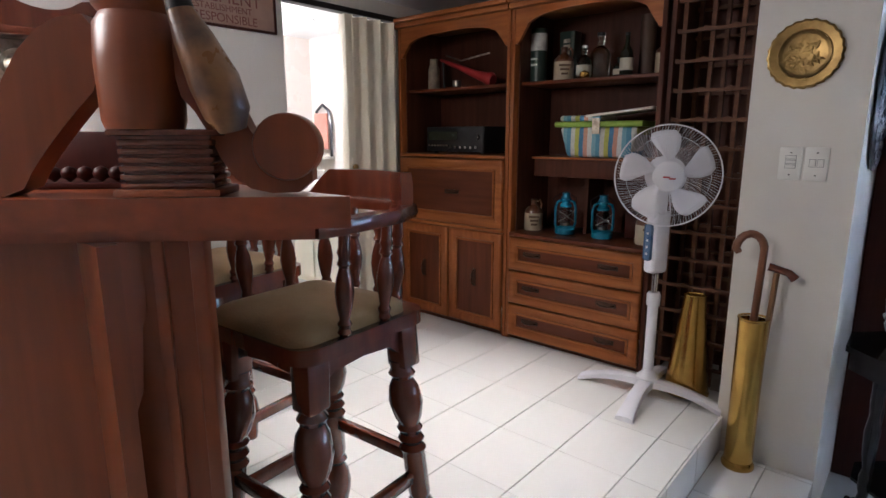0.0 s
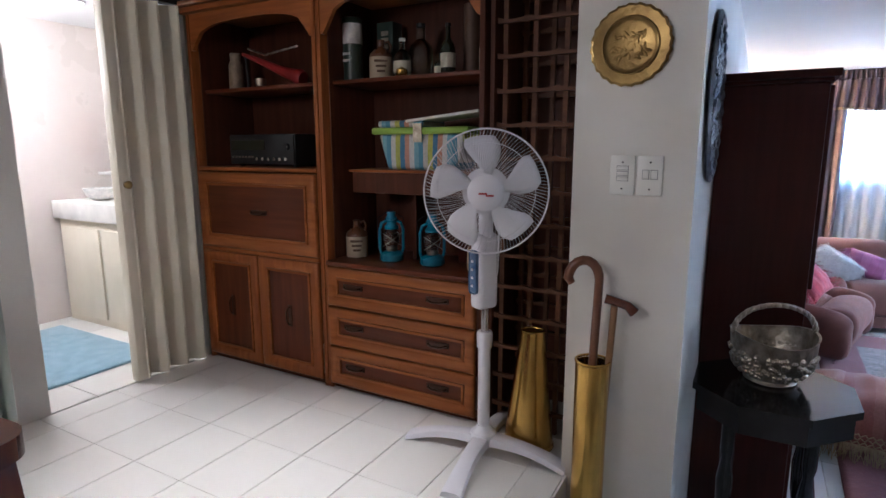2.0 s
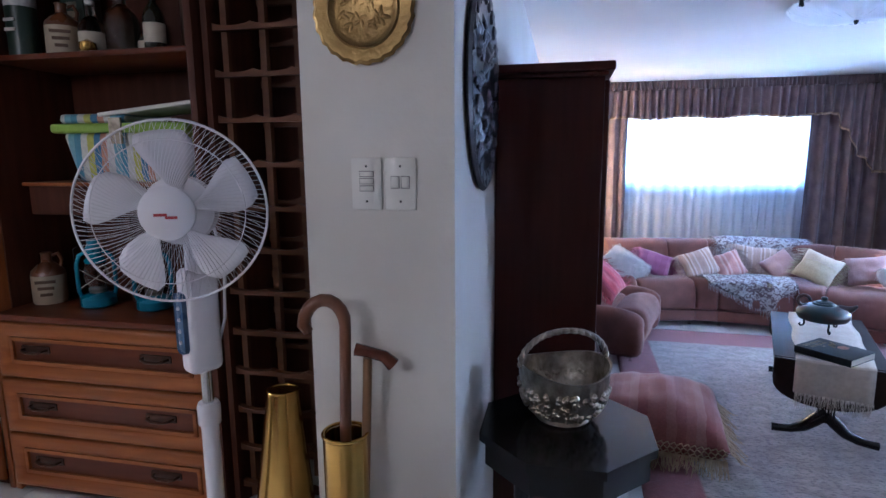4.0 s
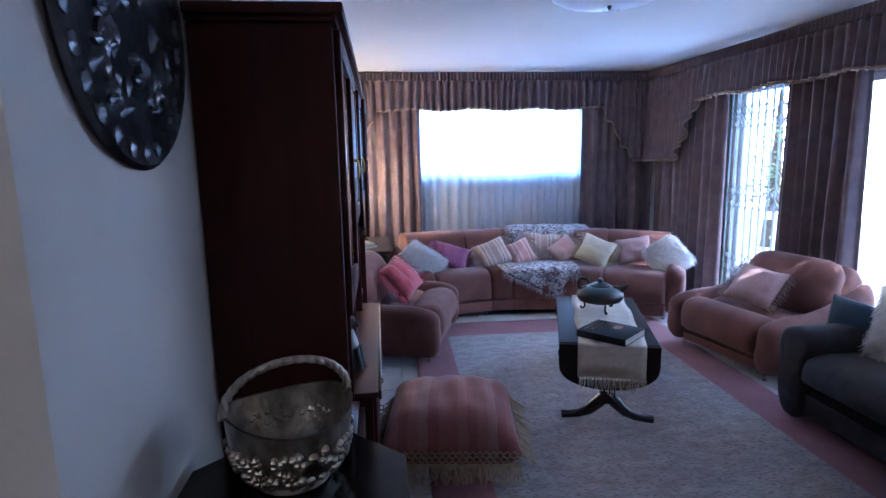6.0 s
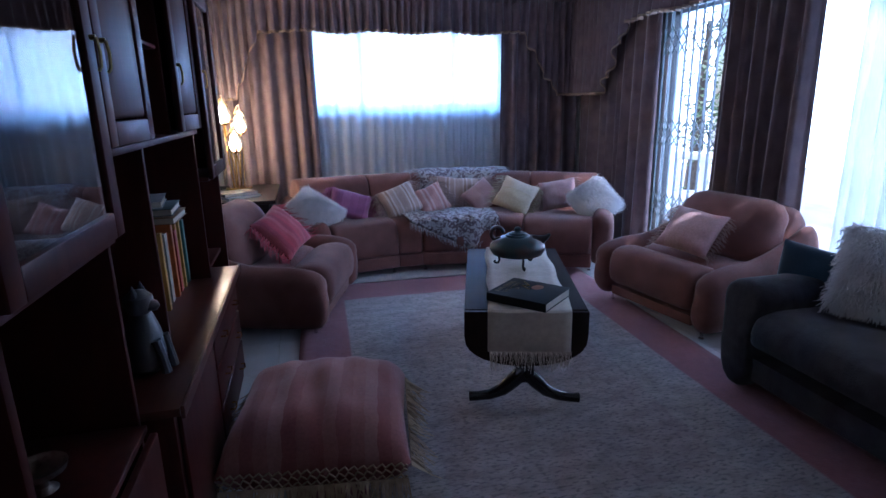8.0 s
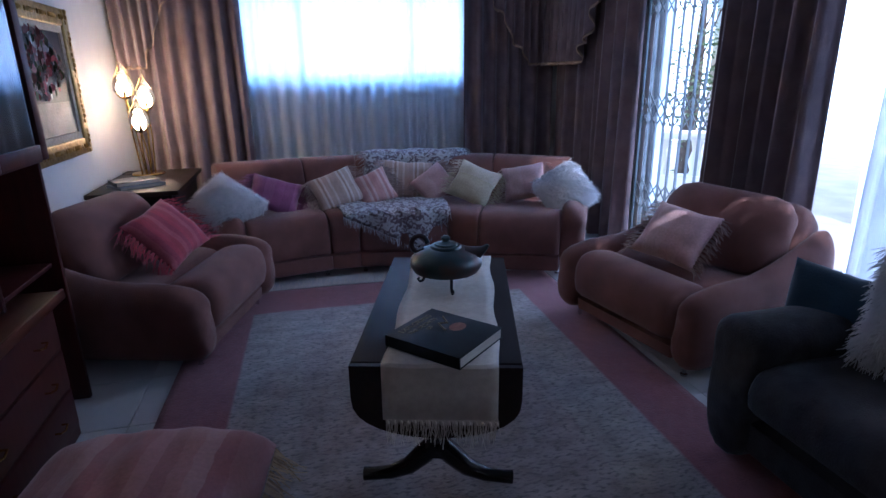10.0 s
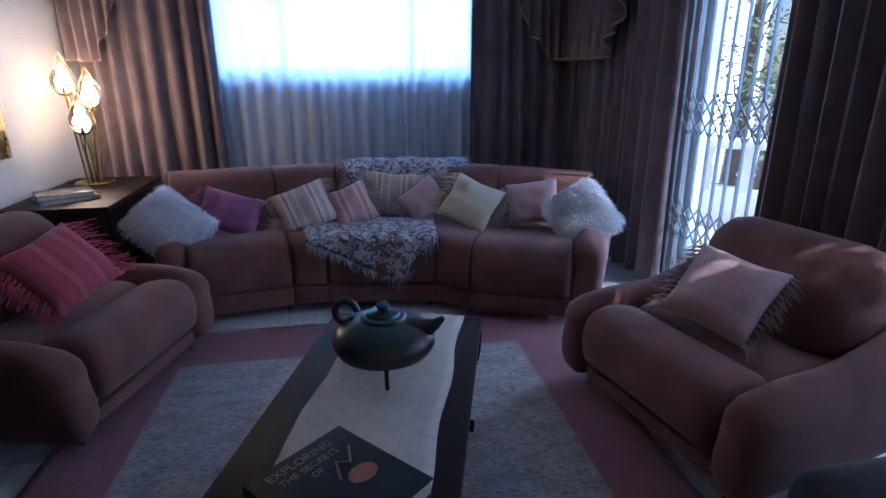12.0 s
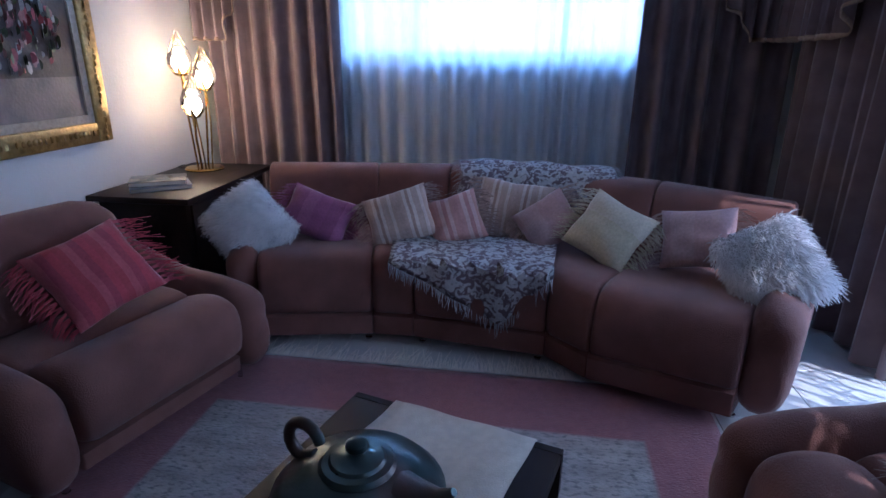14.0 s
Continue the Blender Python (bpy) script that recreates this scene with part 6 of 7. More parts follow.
# ---- bar counter ----
U = Vector((0.70, 0.714, 0))
topl = [(-0.675, 0.56), (-2.3, 0.56), (-2.3, -0.05), (-1.24, -0.02)]
bar = thing("bar_counter", Matrix.Identity(4), "red-brown wooden bar counter with thick moulded top", "bar counter")
part("countertop", slab(topl, 1.527, 1.577, 0.012), M_BARX, bar)
part("top_moulding", slab([(-0.735, 0.535), (-2.28, 0.535), (-2.28, -0.02), (-1.25, 0.02)], 1.505, 1.527, 0.004), M_BARX, bar)


def slant(u0, u1, off, th, z0, z1, bev=0.004):
    """A board on the slanted end of the bar: along the end from u0 to u1, off metres inwards."""
    b = bx(u0, off, z0, u1, off + th, z1, bev)
    return moved(b, pose(-0.675, 0.56, 0, 0, 0, math.degrees(math.atan2(0.58, 0.565))))


part("end_panel", slant(-0.85, -0.25, 0.05, 0.03, BAR, 1.51), M_BAR, bar)
part("trim", slant(-0.325, -0.305, 0.04, 0.012, BAR, 1.505), M_BAR, bar)
part("bracket", slant(-0.265, -0.24, 0.04, 0.04, BAR, 1.505), M_BAR, bar)
part("customer_panel", bx(-2.28, 0.28, BAR, -0.93, 0.31, 1.505), M_BAR, bar)
corb = prism([(0, 1.505), (0, 1.2), (0.02, 1.25), (0.03, 1.36), (0.06, 1.44), (0.12, 1.49), (0.13, 1.505)], 0, 0.04, 0.003)
part("corbel", moved(corb, pose(-0.95, 0.31, 0, 0, 0, 90)), M_BAR, bar)

# carved ornament on the bar
orn = thing("carved_bar_ornament", pose(-0.905, 0.40, 1.577, 0, 0, 45), "carved wooden post with two scrolled brackets on the bar", "ornament")
for k in range(6):
    part("ribbed_block", bx(-0.07, -0.04, 0.012 + 0.013 * k, 0.07, 0.045, 0.022 + 0.013 * k, 0.003), M_STOOL, orn)
part("block_foot", bx(-0.078, -0.05, 0, 0.08, 0.055, 0.012, 0.003), M_BAR, orn)
part("block_core", bx(-0.064, -0.034, 0.012, 0.064, 0.04, 0.095), M_STOOL, orn)
part("block_cap", bx(-0.08, -0.05, 0.092, 0.085, 0.055, 0.102, 0.003), M_STOOL, orn)
part("post", lathe([(0.056, 0.102), (0.06, 0.115), (0.062, 0.2), (0.058, 0.255), (0.048, 0.27), (0.056, 0.28), (0.058, 0.295), (0.04, 0.315), (0.02, 0.33)], 28), M_BAR, orn, "", pose(-0.04, 0, 0))
lb = [(-0.09, 0.27), (-0.09, 0.17), (-0.14, 0.12), (-0.2, 0.05), (-0.23, 0.0), (-0.33, 0.0), (-0.27, 0.09), (-0.22, 0.2), (-0.16, 0.26)]
part("bracket", prism(rounded(lb, 1), -0.02, 0.03, 0.004), M_BAR, orn)
rb = [(0.02, 0.27), (0.06, 0.235), (0.1, 0.15), (0.13, 0.085), (0.155, 0.075), (0.215, 0.075), (0.215, 0.005), (0.13, 0.002), (0.085, 0.035), (0.05, 0.12), (0.015, 0.16)]
part("bracket", prism(rounded(rb, 1), -0.02, 0.03, 0.004), M_BAR, orn)
part("scroll_end", moved(lathe([(0.05, -0.022), (0.052, -0.018), (0.052, 0.028), (0.05, 0.032)], 28), pose(0.178, 0, 0.075, 90, 0, 0)), M_BAR, orn)
M_HORN = material("amber_horn", (0.26, 0.12, 0.045), (0.08, 0.035, 0.02), 0.3, coat=0.3, scale=14, contrast=(0.4, 0.62), bump=0.15)
horn = tube([(0.105, -0.045, 0.10), (0.10, -0.05, 0.125), (0.085, -0.05, 0.17), (0.06, -0.05, 0.23), (0.04, -0.05, 0.28), (0.025, -0.05, 0.36)], [0.02, 0.034, 0.037, 0.028, 0.016, 0.004], 16)
dh = thing("drinking_horn", pose(-0.905, 0.40, 1.577, 0, 0, 45), "amber and brown horn propped on the carved bracket", "horn")
part("horn_body", horn, M_HORN, dh)
part("dark_tip", tube([(0.045, -0.05, 0.268), (0.035, -0.05, 0.31), (0.024, -0.05, 0.362)], [0.0195, 0.013, 0.004], 14), M_IRON, dh, "black horn tip")
tray = thing("bottle_tray", pose(-1.12, 0.33, 1.577, 0, 0, 45), "dark wooden tray with beaded edge on the bar", "tray")
part("tray_base", bx(-0.13, 0, 0, 0.1, 0.12, 0.012, 0.003), M_MAHOG, tray)
part("tray_back", bx(-0.13, 0.1, 0.012, 0.1, 0.12, 0.1, 0.003), M_MAHOG, tray)
for k in range(8):
    part("bead", lathe([(0.001, 0), (0.012, 0.008), (0.014, 0.016), (0.01, 0.024), (0.001, 0.028)], 12), M_MAHOG, tray, "", pose(-0.11 + 0.027 * k, 0.015, 0.012))

# ---- bar stools ----
TURN_LEG = [(0.024, 0), (0.028, 0.02), (0.03, 0.05), (0.038, 0.09), (0.042, 0.13), (0.036, 0.17), (0.025, 0.195), (0.034, 0.21), (0.026, 0.225), (0.03, 0.24), (0.03, 0.36), (0.036, 0.372), (0.026, 0.386), (0.035, 0.4), (0.026, 0.415), (0.034, 0.43), (0.027, 0.442), (0.037, 0.465), (0.045, 0.505), (0.038, 0.548), (0.026, 0.57), (0.035, 0.584), (0.027, 0.597), (0.03, 0.62)]
SPIND = [(0.011, 0), (0.016, 0.008), (0.012, 0.018), (0.016, 0.028), (0.011, 0.038), (0.018, 0.07), (0.0215, 0.098), (0.018, 0.128), (0.011, 0.152), (0.016, 0.16), (0.0115, 0.172), (0.016, 0.184), (0.0125, 0.195), (0.0125, 0.236)]


def round_rect(w, d, r, n=5):
    """A rounded rectangle about the origin, w by d, as an outline."""
    pts = []
    for cx, cy, a0 in ((w / 2 - r, d / 2 - r, 0), (-w / 2 + r, d / 2 - r, 90), (-w / 2 + r, -d / 2 + r, 180), (w / 2 - r, -d / 2 + r, 270)):
        pts += [(cx + r * math.cos(radians(a0 + 90 * k / n)), cy + r * math.sin(radians(a0 + 90 * k / n))) for k in range(n + 1)]
    return pts


def dome(corners, z, h):
    """A stuffed seat that swells from its edge."""
    edge = corners
    bm = bmesh.new()
    prev = None
    for k in range(9):
        a = 0.5 * math.pi * k / 8
        f, up = (math.cos(a) ** 0.8 if k < 8 else 0.02), math.sin(a) ** 0.6
        ring = [bm.verts.new((x * f, y * f, z + h * up * (1 + 0.1 * noise.noise(Vector((x * 9, y * 9, k)))))) for x, y in edge]
        if prev:
            for i in range(len(ring)):
                bm.faces.new((prev[i], prev[(i + 1) % len(ring)], ring[(i + 1) % len(ring)], ring[i]))
        else:
            bm.faces.new(ring[::-1])
        prev = ring
    bm.faces.new(prev)
    return bm


def stool(m, label):
    s = thing("bar_stool", m, label, "bar stool", "bar stools")
    sz = 0.757
    for i, (x, y) in enumerate(((-0.135, -0.14), (0.135, -0.14), (-0.135, 0.15), (0.135, 0.15))):
        tilt = Matrix(((1, 0, -x * 0.36 / 0.6, x * 1.36), (0, 1, -y * 0.36 / 0.6, y * 1.36), (0, 0, 1, 0), (0, 0, 0, 1)))
        part("leg", moved(lathe(TURN_LEG, 16), tilt), M_STOOL, s)
        part("leg_block", moved(bx(x - 0.03, y - 0.03, 0.605, x + 0.03, y + 0.03, sz - 0.03, 0.006), Matrix(((1, 0, -x * 0.36, x * 0.26), (0, 1, -y * 0.36, y * 0.26), (0, 0, 1, 0), (0, 0, 0, 1)))), M_STOOL, s)
    for a, b, z in (((-0.155, -0.165), (0.155, -0.165), 0.325), ((-0.155, 0.175), (0.155, 0.175), 0.325), ((-0.16, -0.165), (-0.16, 0.175), 0.275), ((0.16, -0.165), (0.16, 0.175), 0.275)):
        part("stretcher", bx(min(a[0], b[0]) - 0.012, min(a[1], b[1]) - 0.012, z, max(a[0], b[0]) + 0.012, max(a[1], b[1]) + 0.012, z + 0.032, 0.004), M_STOOL, s)
    for y in (-0.142, 0.142):
        ap = [(-0.13, sz - 0.035), (-0.13, sz - 0.115), (-0.09, sz - 0.082), (0.0, sz - 0.075), (0.09, sz - 0.082), (0.13, sz - 0.115), (0.13, sz - 0.035)]
        part("apron", prism(ap, y - 0.012, y + 0.012, 0.003), M_STOOL, s)
        part("apron", moved(prism(ap, y - 0.012, y + 0.012, 0.003), pose(0, 0, 0, 0, 0, 90)), M_STOOL, s)
    part("seat_board", slab(round_rect(0.375, 0.40, 0.05), sz - 0.035, sz, 0.008), M_STOOL, s)
    bm = moved(dome(round_rect(0.335, 0.35, 0.045), 0, 0.05), pose(0, -0.02, sz))
    part("seat_cushion", bm, M_OLIVE, s, "olive corduroy seat")
    # horseshoe arm on spindles
    rail = [(-0.215, -0.18), (-0.21, -0.05), (-0.205, 0.06), (-0.17, 0.15), (-0.095, 0.19), (0, 0.2), (0.095, 0.19), (0.17, 0.15), (0.205, 0.06), (0.21, -0.05), (0.215, -0.18)]
    fine = []
    for (x0, y0), (x1, y1) in zip(rail, rail[1:]):
        fine += [(x0 + (x1 - x0) * k / 3, y0 + (y1 - y0) * k / 3) for k in range(3)]
    fine.append(rail[-1])
    bm = bmesh.new()
    prev = None
    n = len(fine)
    for i, (x, y) in enumerate(fine):
        a, b = fine[max(i - 1, 0)], fine[min(i + 1, n - 1)]
        d = Vector((b[0] - a[0], b[1] - a[1], 0)).normalized()
        nr = Vector((d.y, -d.x, 0))
        w = 0.034 if 4 < i < n - 5 else 0.042
        w *= 0.6 if i in (0, n - 1) else 1
        z0, z1 = sz + 0.232, sz + 0.262
        p = Vector((x, y, 0))
        ring = [bm.verts.new(p + nr * q * w + Vector((0, 0, z))) for q, z in ((-0.5, z0), (0.5, z0), (0.62, z0 + 0.012), (0.5, z1), (-0.5, z1), (-0.62, z0 + 0.012))]
        if prev:
            for k in range(6):
                bm.faces.new((prev[k], prev[(k + 1) % 6], ring[(k + 1) % 6], ring[k]))
        else:
            bm.faces.new(ring[::-1])
        prev = ring
    bm.faces.new(prev)
    part("arm_rail", bm, M_STOOL, s)
    bm = bmesh.new()
    prev = None
    for i in range(15):
        u = i / 14
        a = radians(35 + 110 * u)
        c = Vector((-0.2 * math.cos(a) * 1.05, 0.02 + 0.2 * math.sin(a), 0))
        o = Vector((-math.cos(a), math.sin(a), 0)) * 0.014
        h = 0.075 * min(1, math.sin(math.pi * u) * 2.2 + 0.15)
        ring = [bm.verts.new(c + q * o + Vector((0, 0, z))) for q, z in ((-1, sz + 0.258), (1, sz + 0.258), (1.3, sz + 0.258 + h), (-0.7, sz + 0.258 + h))]
        if prev:
            for k in range(4):
                bm.faces.new((prev[k], prev[(k + 1) % 4], ring[(k + 1) % 4], ring[k]))
        else:
            bm.faces.new(ring[::-1])
        prev = ring
    bm.faces.new(prev)
    part("crest_rail", bm, M_STOOL, s)
    sp = lathe(SPIND, 12)
    me = mesh_from(sp, "spindle")
    me.materials.append(M_STOOL)
    for x, y in ((-0.2, -0.08), (0.2, -0.08), (-0.195, 0.06), (0.195, 0.06), (-0.145, 0.155), (0.145, 0.155), (-0.05, 0.185), (0.05, 0.185)):
        share("spindle", me, s, Matrix(((1, 0, x * 0.55, x * 0.87), (0, 1, y * 0.35, y * 0.92), (0, 0, 1, sz), (0, 0, 0, 1))))
    return s


s1 = stool(pose(-1.085, 0.785, BAR, 0, 0, 4), "dark turned wooden bar stool with olive seat")
copy_thing(s1, pose(-1.70, 0.86, BAR, 0, 0, 8))

# ---- folding door, doorway, bathroom ----
fd = thing("folding_door", pose(-2.665, 2.24, BAR), "cream vinyl folding door, pushed open", "folding door")
n = 7
for i in range(n):
    y0, y1 = 0.39 * i / n, 0.39 * (i + 1) / n
    x0, x1 = (0.03, -0.045) if i % 2 == 0 else (-0.045, 0.03)
    d = Vector((x1 - x0, y1 - y0, 0))
    nr = Vector((d.y, -d.x, 0)).normalized() * 0.005
    bm = bmesh.new()
    a, b = Vector((x0, y0, 0.01)), Vector((x1, y1, 0.01))
    vs = [bm.verts.new(p) for p in (a + nr, b + nr, b - nr, a - nr)]
    f = bm.faces.new(vs)
    r = bmesh.ops.extrude_face_region(bm, geom=[f])
    for v in r["geom"]:
        if isinstance(v, bmesh.types.BMVert):
            v.co.z = 1.86
    part("slat", bm, M_CREAM, fd, smooth=False)
part("lead_post", bx(-0.03, -0.05, 0.01, 0.03, 0.0, 1.86, 0.006), M_CREAM, fd)
part("handle", add(lathe([(0.001, 0), (0.018, 0.01), (0.02, 0.025), (0.012, 0.035), (0.001, 0.04)], 12)), M_OLDBRASS, fd, "brass door pull", pose(0.03, -0.02, 0.99, 0, 90, 0))
part("latch_plate", bx(0.03, -0.035, 0.86, 0.034, -0.005, 1.04, 0.002), M_CREAM, fd)
part("track", bx(-0.03, -0.44, 1.865, 0.03, 0.40, 1.895), M_IRON, fd, "dark ceiling track")

M_BTILE = material("cream_bathroom_tile", (0.66, 0.6, 0.56), (0.62, 0.55, 0.52), 0.3, scale=3, bump=0.05)
tagged(part("bathroom_partition", bx(-4.25, 2.2, BAR, -4.15, 3.05, CEIL), M_BTILE, smooth=False), "cream partition beside the bathtub", "wall", kind="structure")
van = thing("vanity_unit", pose(-4.14, 2.62, BAR), "cream vanity with worktop in the bathroom", "vanity")
part("body", bx(0.02, 0.03, 0, 0.95, 0.42, 0.70, 0.004), M_CREAM, van)
part("worktop", bx(0, 0, 0.70, 0.97, 0.42, 0.82, 0.006), M_PLATE, van)
part("door", bx(0.08, 0.012, 0.05, 0.48, 0.028, 0.65, 0.006), M_CREAM, van)
part("door", bx(0.52, 0.012, 0.05, 0.92, 0.028, 0.65, 0.006), M_CREAM, van)
M_FROST = material("frosted_ornament", (0.75, 0.73, 0.7), (0.5, 0.5, 0.5), 0.3, scale=30, bump=0.6, fine=40)
tagged(part("glass_dish", lathe([(0.05, 0), (0.09, 0.03), (0.11, 0.08), (0.1, 0.08), (0.08, 0.035), (0.001, 0.02)], 20), M_FROST, None, "", pose(-3.86, 2.80, BAR + 0.82)), "frosted glass dish on the vanity", "dish")
hang = thing("towel_holder", pose(-3.96, 3.035, BAR + 1.0), "ornate towel holder with pink hand towel", "towel holder")
part("frame", tube([(-0.1, -0.02, 0.0), (-0.11, -0.02, 0.25), (-0.08, -0.02, 0.38), (0.0, -0.02, 0.43), (0.08, -0.02, 0.38), (0.11, -0.02, 0.25), (0.1, -0.02, 0.0)], 0.012, 8), M_PEWTER, hang)
M_TOWEL = material("pink_towel", (0.6, 0.28, 0.22), (0.55, 0.25, 0.2), 1.0, scale=20, bump=0.5, sheen=0.3)
part("towel", bx(-0.085, -0.05, 0.06, 0.085, -0.025, 0.36, 0.01, 3), M_TOWEL, hang, "pink hand towel")
part("shelf", bx(-0.12, -0.12, -0.02, 0.12, 0.0, 0.0, 0.004), M_PLATE, hang)
tub = thing("bathtub", pose(-4.58, 0.6, BAR), "cream bathtub with tiled side", "bathtub")
part("side", bx(0, 0, 0, 0.75, 1.6, 0.5, 0.01), M_BTILE, tub)
part("rim", add(bx(-0.0, -0.0, 0.5, 0.78, 0.08, 0.55, 0.02), bx(0.0, 1.52, 0.5, 0.78, 1.6, 0.55, 0.02), bx(0.70, 0.08, 0.5, 0.78, 1.52, 0.55, 0.02), bx(0.0, 0.08, 0.5, 0.08, 1.52, 0.55, 0.02)), M_WHITE, tub)
M_MAT = material("pale_blue_bath_mat", (0.3, 0.45, 0.55), (0.22, 0.36, 0.46), 1.0, scale=14, bump=1.0, fine=120, sheen=0.3)
bm = bx(-3.95, 1.6, BAR, -2.95, 2.5, BAR + 0.018, 0.008)
bmesh.ops.subdivide_edges(bm, edges=bm.edges[:], cuts=3, use_grid_fill=True)
tagged(part("bath_mat", bm, M_MAT), "pale blue tufted bath mat on tiles", "mat")
dl = thing("downlight", pose(-3.48, 2.55, CEIL - 0.012), "lit round ceiling downlight", "downlight")
part("ring", lathe([(0.055, 0.012), (0.055, 0.004), (0.045, 0.0), (0.04, 0.004)], 24, close=False), M_WHITE, dl)
part("lit_lens", lathe([(0.042, 0.006), (0.001, 0.004)], 20), glow("lit_downlight", (1.0, 0.92, 0.8), 12), dl)
heat = thing("oil_heater", pose(-2.54, 1.22, BAR), "pale green oil-filled radiator on castors", "heater")
M_HEAT = material("pale_green_enamel", (0.4, 0.45, 0.4), (0.35, 0.4, 0.36), 0.4, scale=5)
for k in range(8):
    part("fin", bx(-0.065, 0.05 * k, 0.10, 0.065, 0.05 * k + 0.032, 0.62, 0.014, 3), M_HEAT, heat)
part("header", add(tube([(0, 0, 0.56), (0, 0.38, 0.56)], 0.02, 10), tube([(0, 0, 0.15), (0, 0.38, 0.15)], 0.02, 10)), M_HEAT, heat)
for y in (0.05, 0.33):
    part("axle", bx(-0.11, y - 0.012, 0.05, 0.11, y + 0.012, 0.1, 0.004), M_IRON, heat)
    for x in (-0.11, 0.11):
        part("castor", moved(lathe([(0.028, -0.012), (0.03, 0), (0.028, 0.012)], 16), pose(x, y, 0.03, 0, 90, 0)), M_IRON, heat)

# ---- sign on the bar wall ----
sign = thing("wall_sign", pose(-2.668, 1.02, 2.19, 90, 0, 90), "framed brown sign with old-fashioned lettering", "sign")
M_SIGN = material("faded_brown_print", (0.34, 0.22, 0.17), (0.28, 0.17, 0.13), 0.6, scale=12)
M_INK = material("dark_red_ink", (0.16, 0.04, 0.03), rough=0.6)
part("board", bx(0, 0, 0, 0.72, 0.17, 0.012), M_SIGN, sign)
part("frame", add(bx(-0.012, -0.012, 0, 0, 0.182, 0.02, 0.003), bx(0.72, -0.012, 0, 0.732, 0.182, 0.02, 0.003), bx(0, -0.012, 0, 0.72, 0, 0.02, 0.003), bx(0, 0.17, 0, 0.72, 0.182, 0.02, 0.003)), M_MAHOG, sign)


lettering("MANAGEMENT", 0.085, pose(0.36, 0.10, 0.013), M_INK, sign)
lettering("OF THIS ESTABLISHMENT", 0.042, pose(0.36, 0.062, 0.013), M_INK, sign)
lettering("IS NOT RESPONSIBLE", 0.056, pose(0.36, 0.012, 0.013), M_INK, sign)
shelf = thing("wall_shelf", pose(-2.66, 0.35, 2.02), "dark wooden wall shelf with silver plate", "shelf")
part("board", bx(0, 0, 0, 0.16, 0.75, 0.03, 0.005), M_STOOL, shelf)
part("carved_top", prism(rounded([(0, 0.03), (0.03, 0.12), (0.2, 0.16), (0.4, 0.10), (0.55, 0.2), (0.75, 0.03)], 2), 0.0, 0.03), M_STOOL, shelf, "", pose(0.05, 0, 0, 0, 0, 90))
part("bracket", bx(0, 0.05, -0.1, 0.1, 0.08, 0, 0.004), M_STOOL, shelf)
sp = thing("silver_wall_plate", pose(-2.668, 0.62, 1.93, 0, 90, 0), "small round silver wall plate", "wall plate")
part("dish", lathe([(0.1, 0.003), (0.104, 0.012), (0.08, 0.01), (0.06, 0.02), (0.045, 0.01), (0.03, 0.024), (0.001, 0.026)], 36), M_SILVER, sp)

# ---- things on the cabinet shelves ----
SH, LO = BAR + 1.464, BAR + 0.639
M_GLAZE = material("brown_stoneware", (0.14, 0.055, 0.025), (0.1, 0.04, 0.02), 0.3, coat=0.4, scale=10)
M_STONE = material("cream_stoneware", (0.5, 0.42, 0.3), (0.42, 0.35, 0.25), 0.4, scale=12)
M_LABEL = material("brown_print", (0.12, 0.07, 0.04), rough=0.6)


def jug(x, y, z, k, label):
    j = thing("stoneware_jug", pose(x, y, z, 0, 0, 35), label, "jug", "stoneware jugs")
    part("body", lathe([(0.05 * k, 0), (0.053 * k, 0.008), (0.053 * k, 0.1 * k)], 28), M_STONE, j, "cream lower body")
    part("shoulder", lathe([(0.0532 * k, 0.1 * k), (0.05 * k, 0.115 * k), (0.03 * k, 0.135 * k), (0.017 * k, 0.145 * k), (0.016 * k, 0.17 * k), (0.019 * k, 0.175 * k), (0.014 * k, 0.178 * k)], 28), M_GLAZE, j, "brown glazed shoulder")
    part("handle", tube([(0.018 * k, 0, 0.165 * k), (0.035 * k, 0, 0.172 * k), (0.045 * k, 0, 0.15 * k), (0.04 * k, 0, 0.125 * k)], 0.006 * k, 8), M_GLAZE, j)
    for q in range(3):
        part("print_bar", bx(-0.03 * k + 0.006 * q, -0.0545 * k, (0.075 - 0.022 * q) * k, 0.03 * k - 0.006 * q, -0.0505 * k, (0.085 - 0.022 * q) * k), M_LABEL, j, "brown printed lettering")
    return j


jug(-1.71, 2.78, LO, 1.0, "cream and brown stoneware jug on the counter")
jug(-1.04, 2.76, LO, 1.0, "cream and brown stoneware jug behind the fan")
jug(-1.575, 2.82, SH, 1.0, "cream and brown stoneware jug on the top shelf")
jug(-1.03, 2.84, SH, 1.0, "cream and brown stoneware jug at the shelf end")
M_LANT = material("turquoise_enamel", (0.02, 0.26, 0.4), (0.015, 0.18, 0.3), 0.28, 0.3, scale=9, coat=0.4)


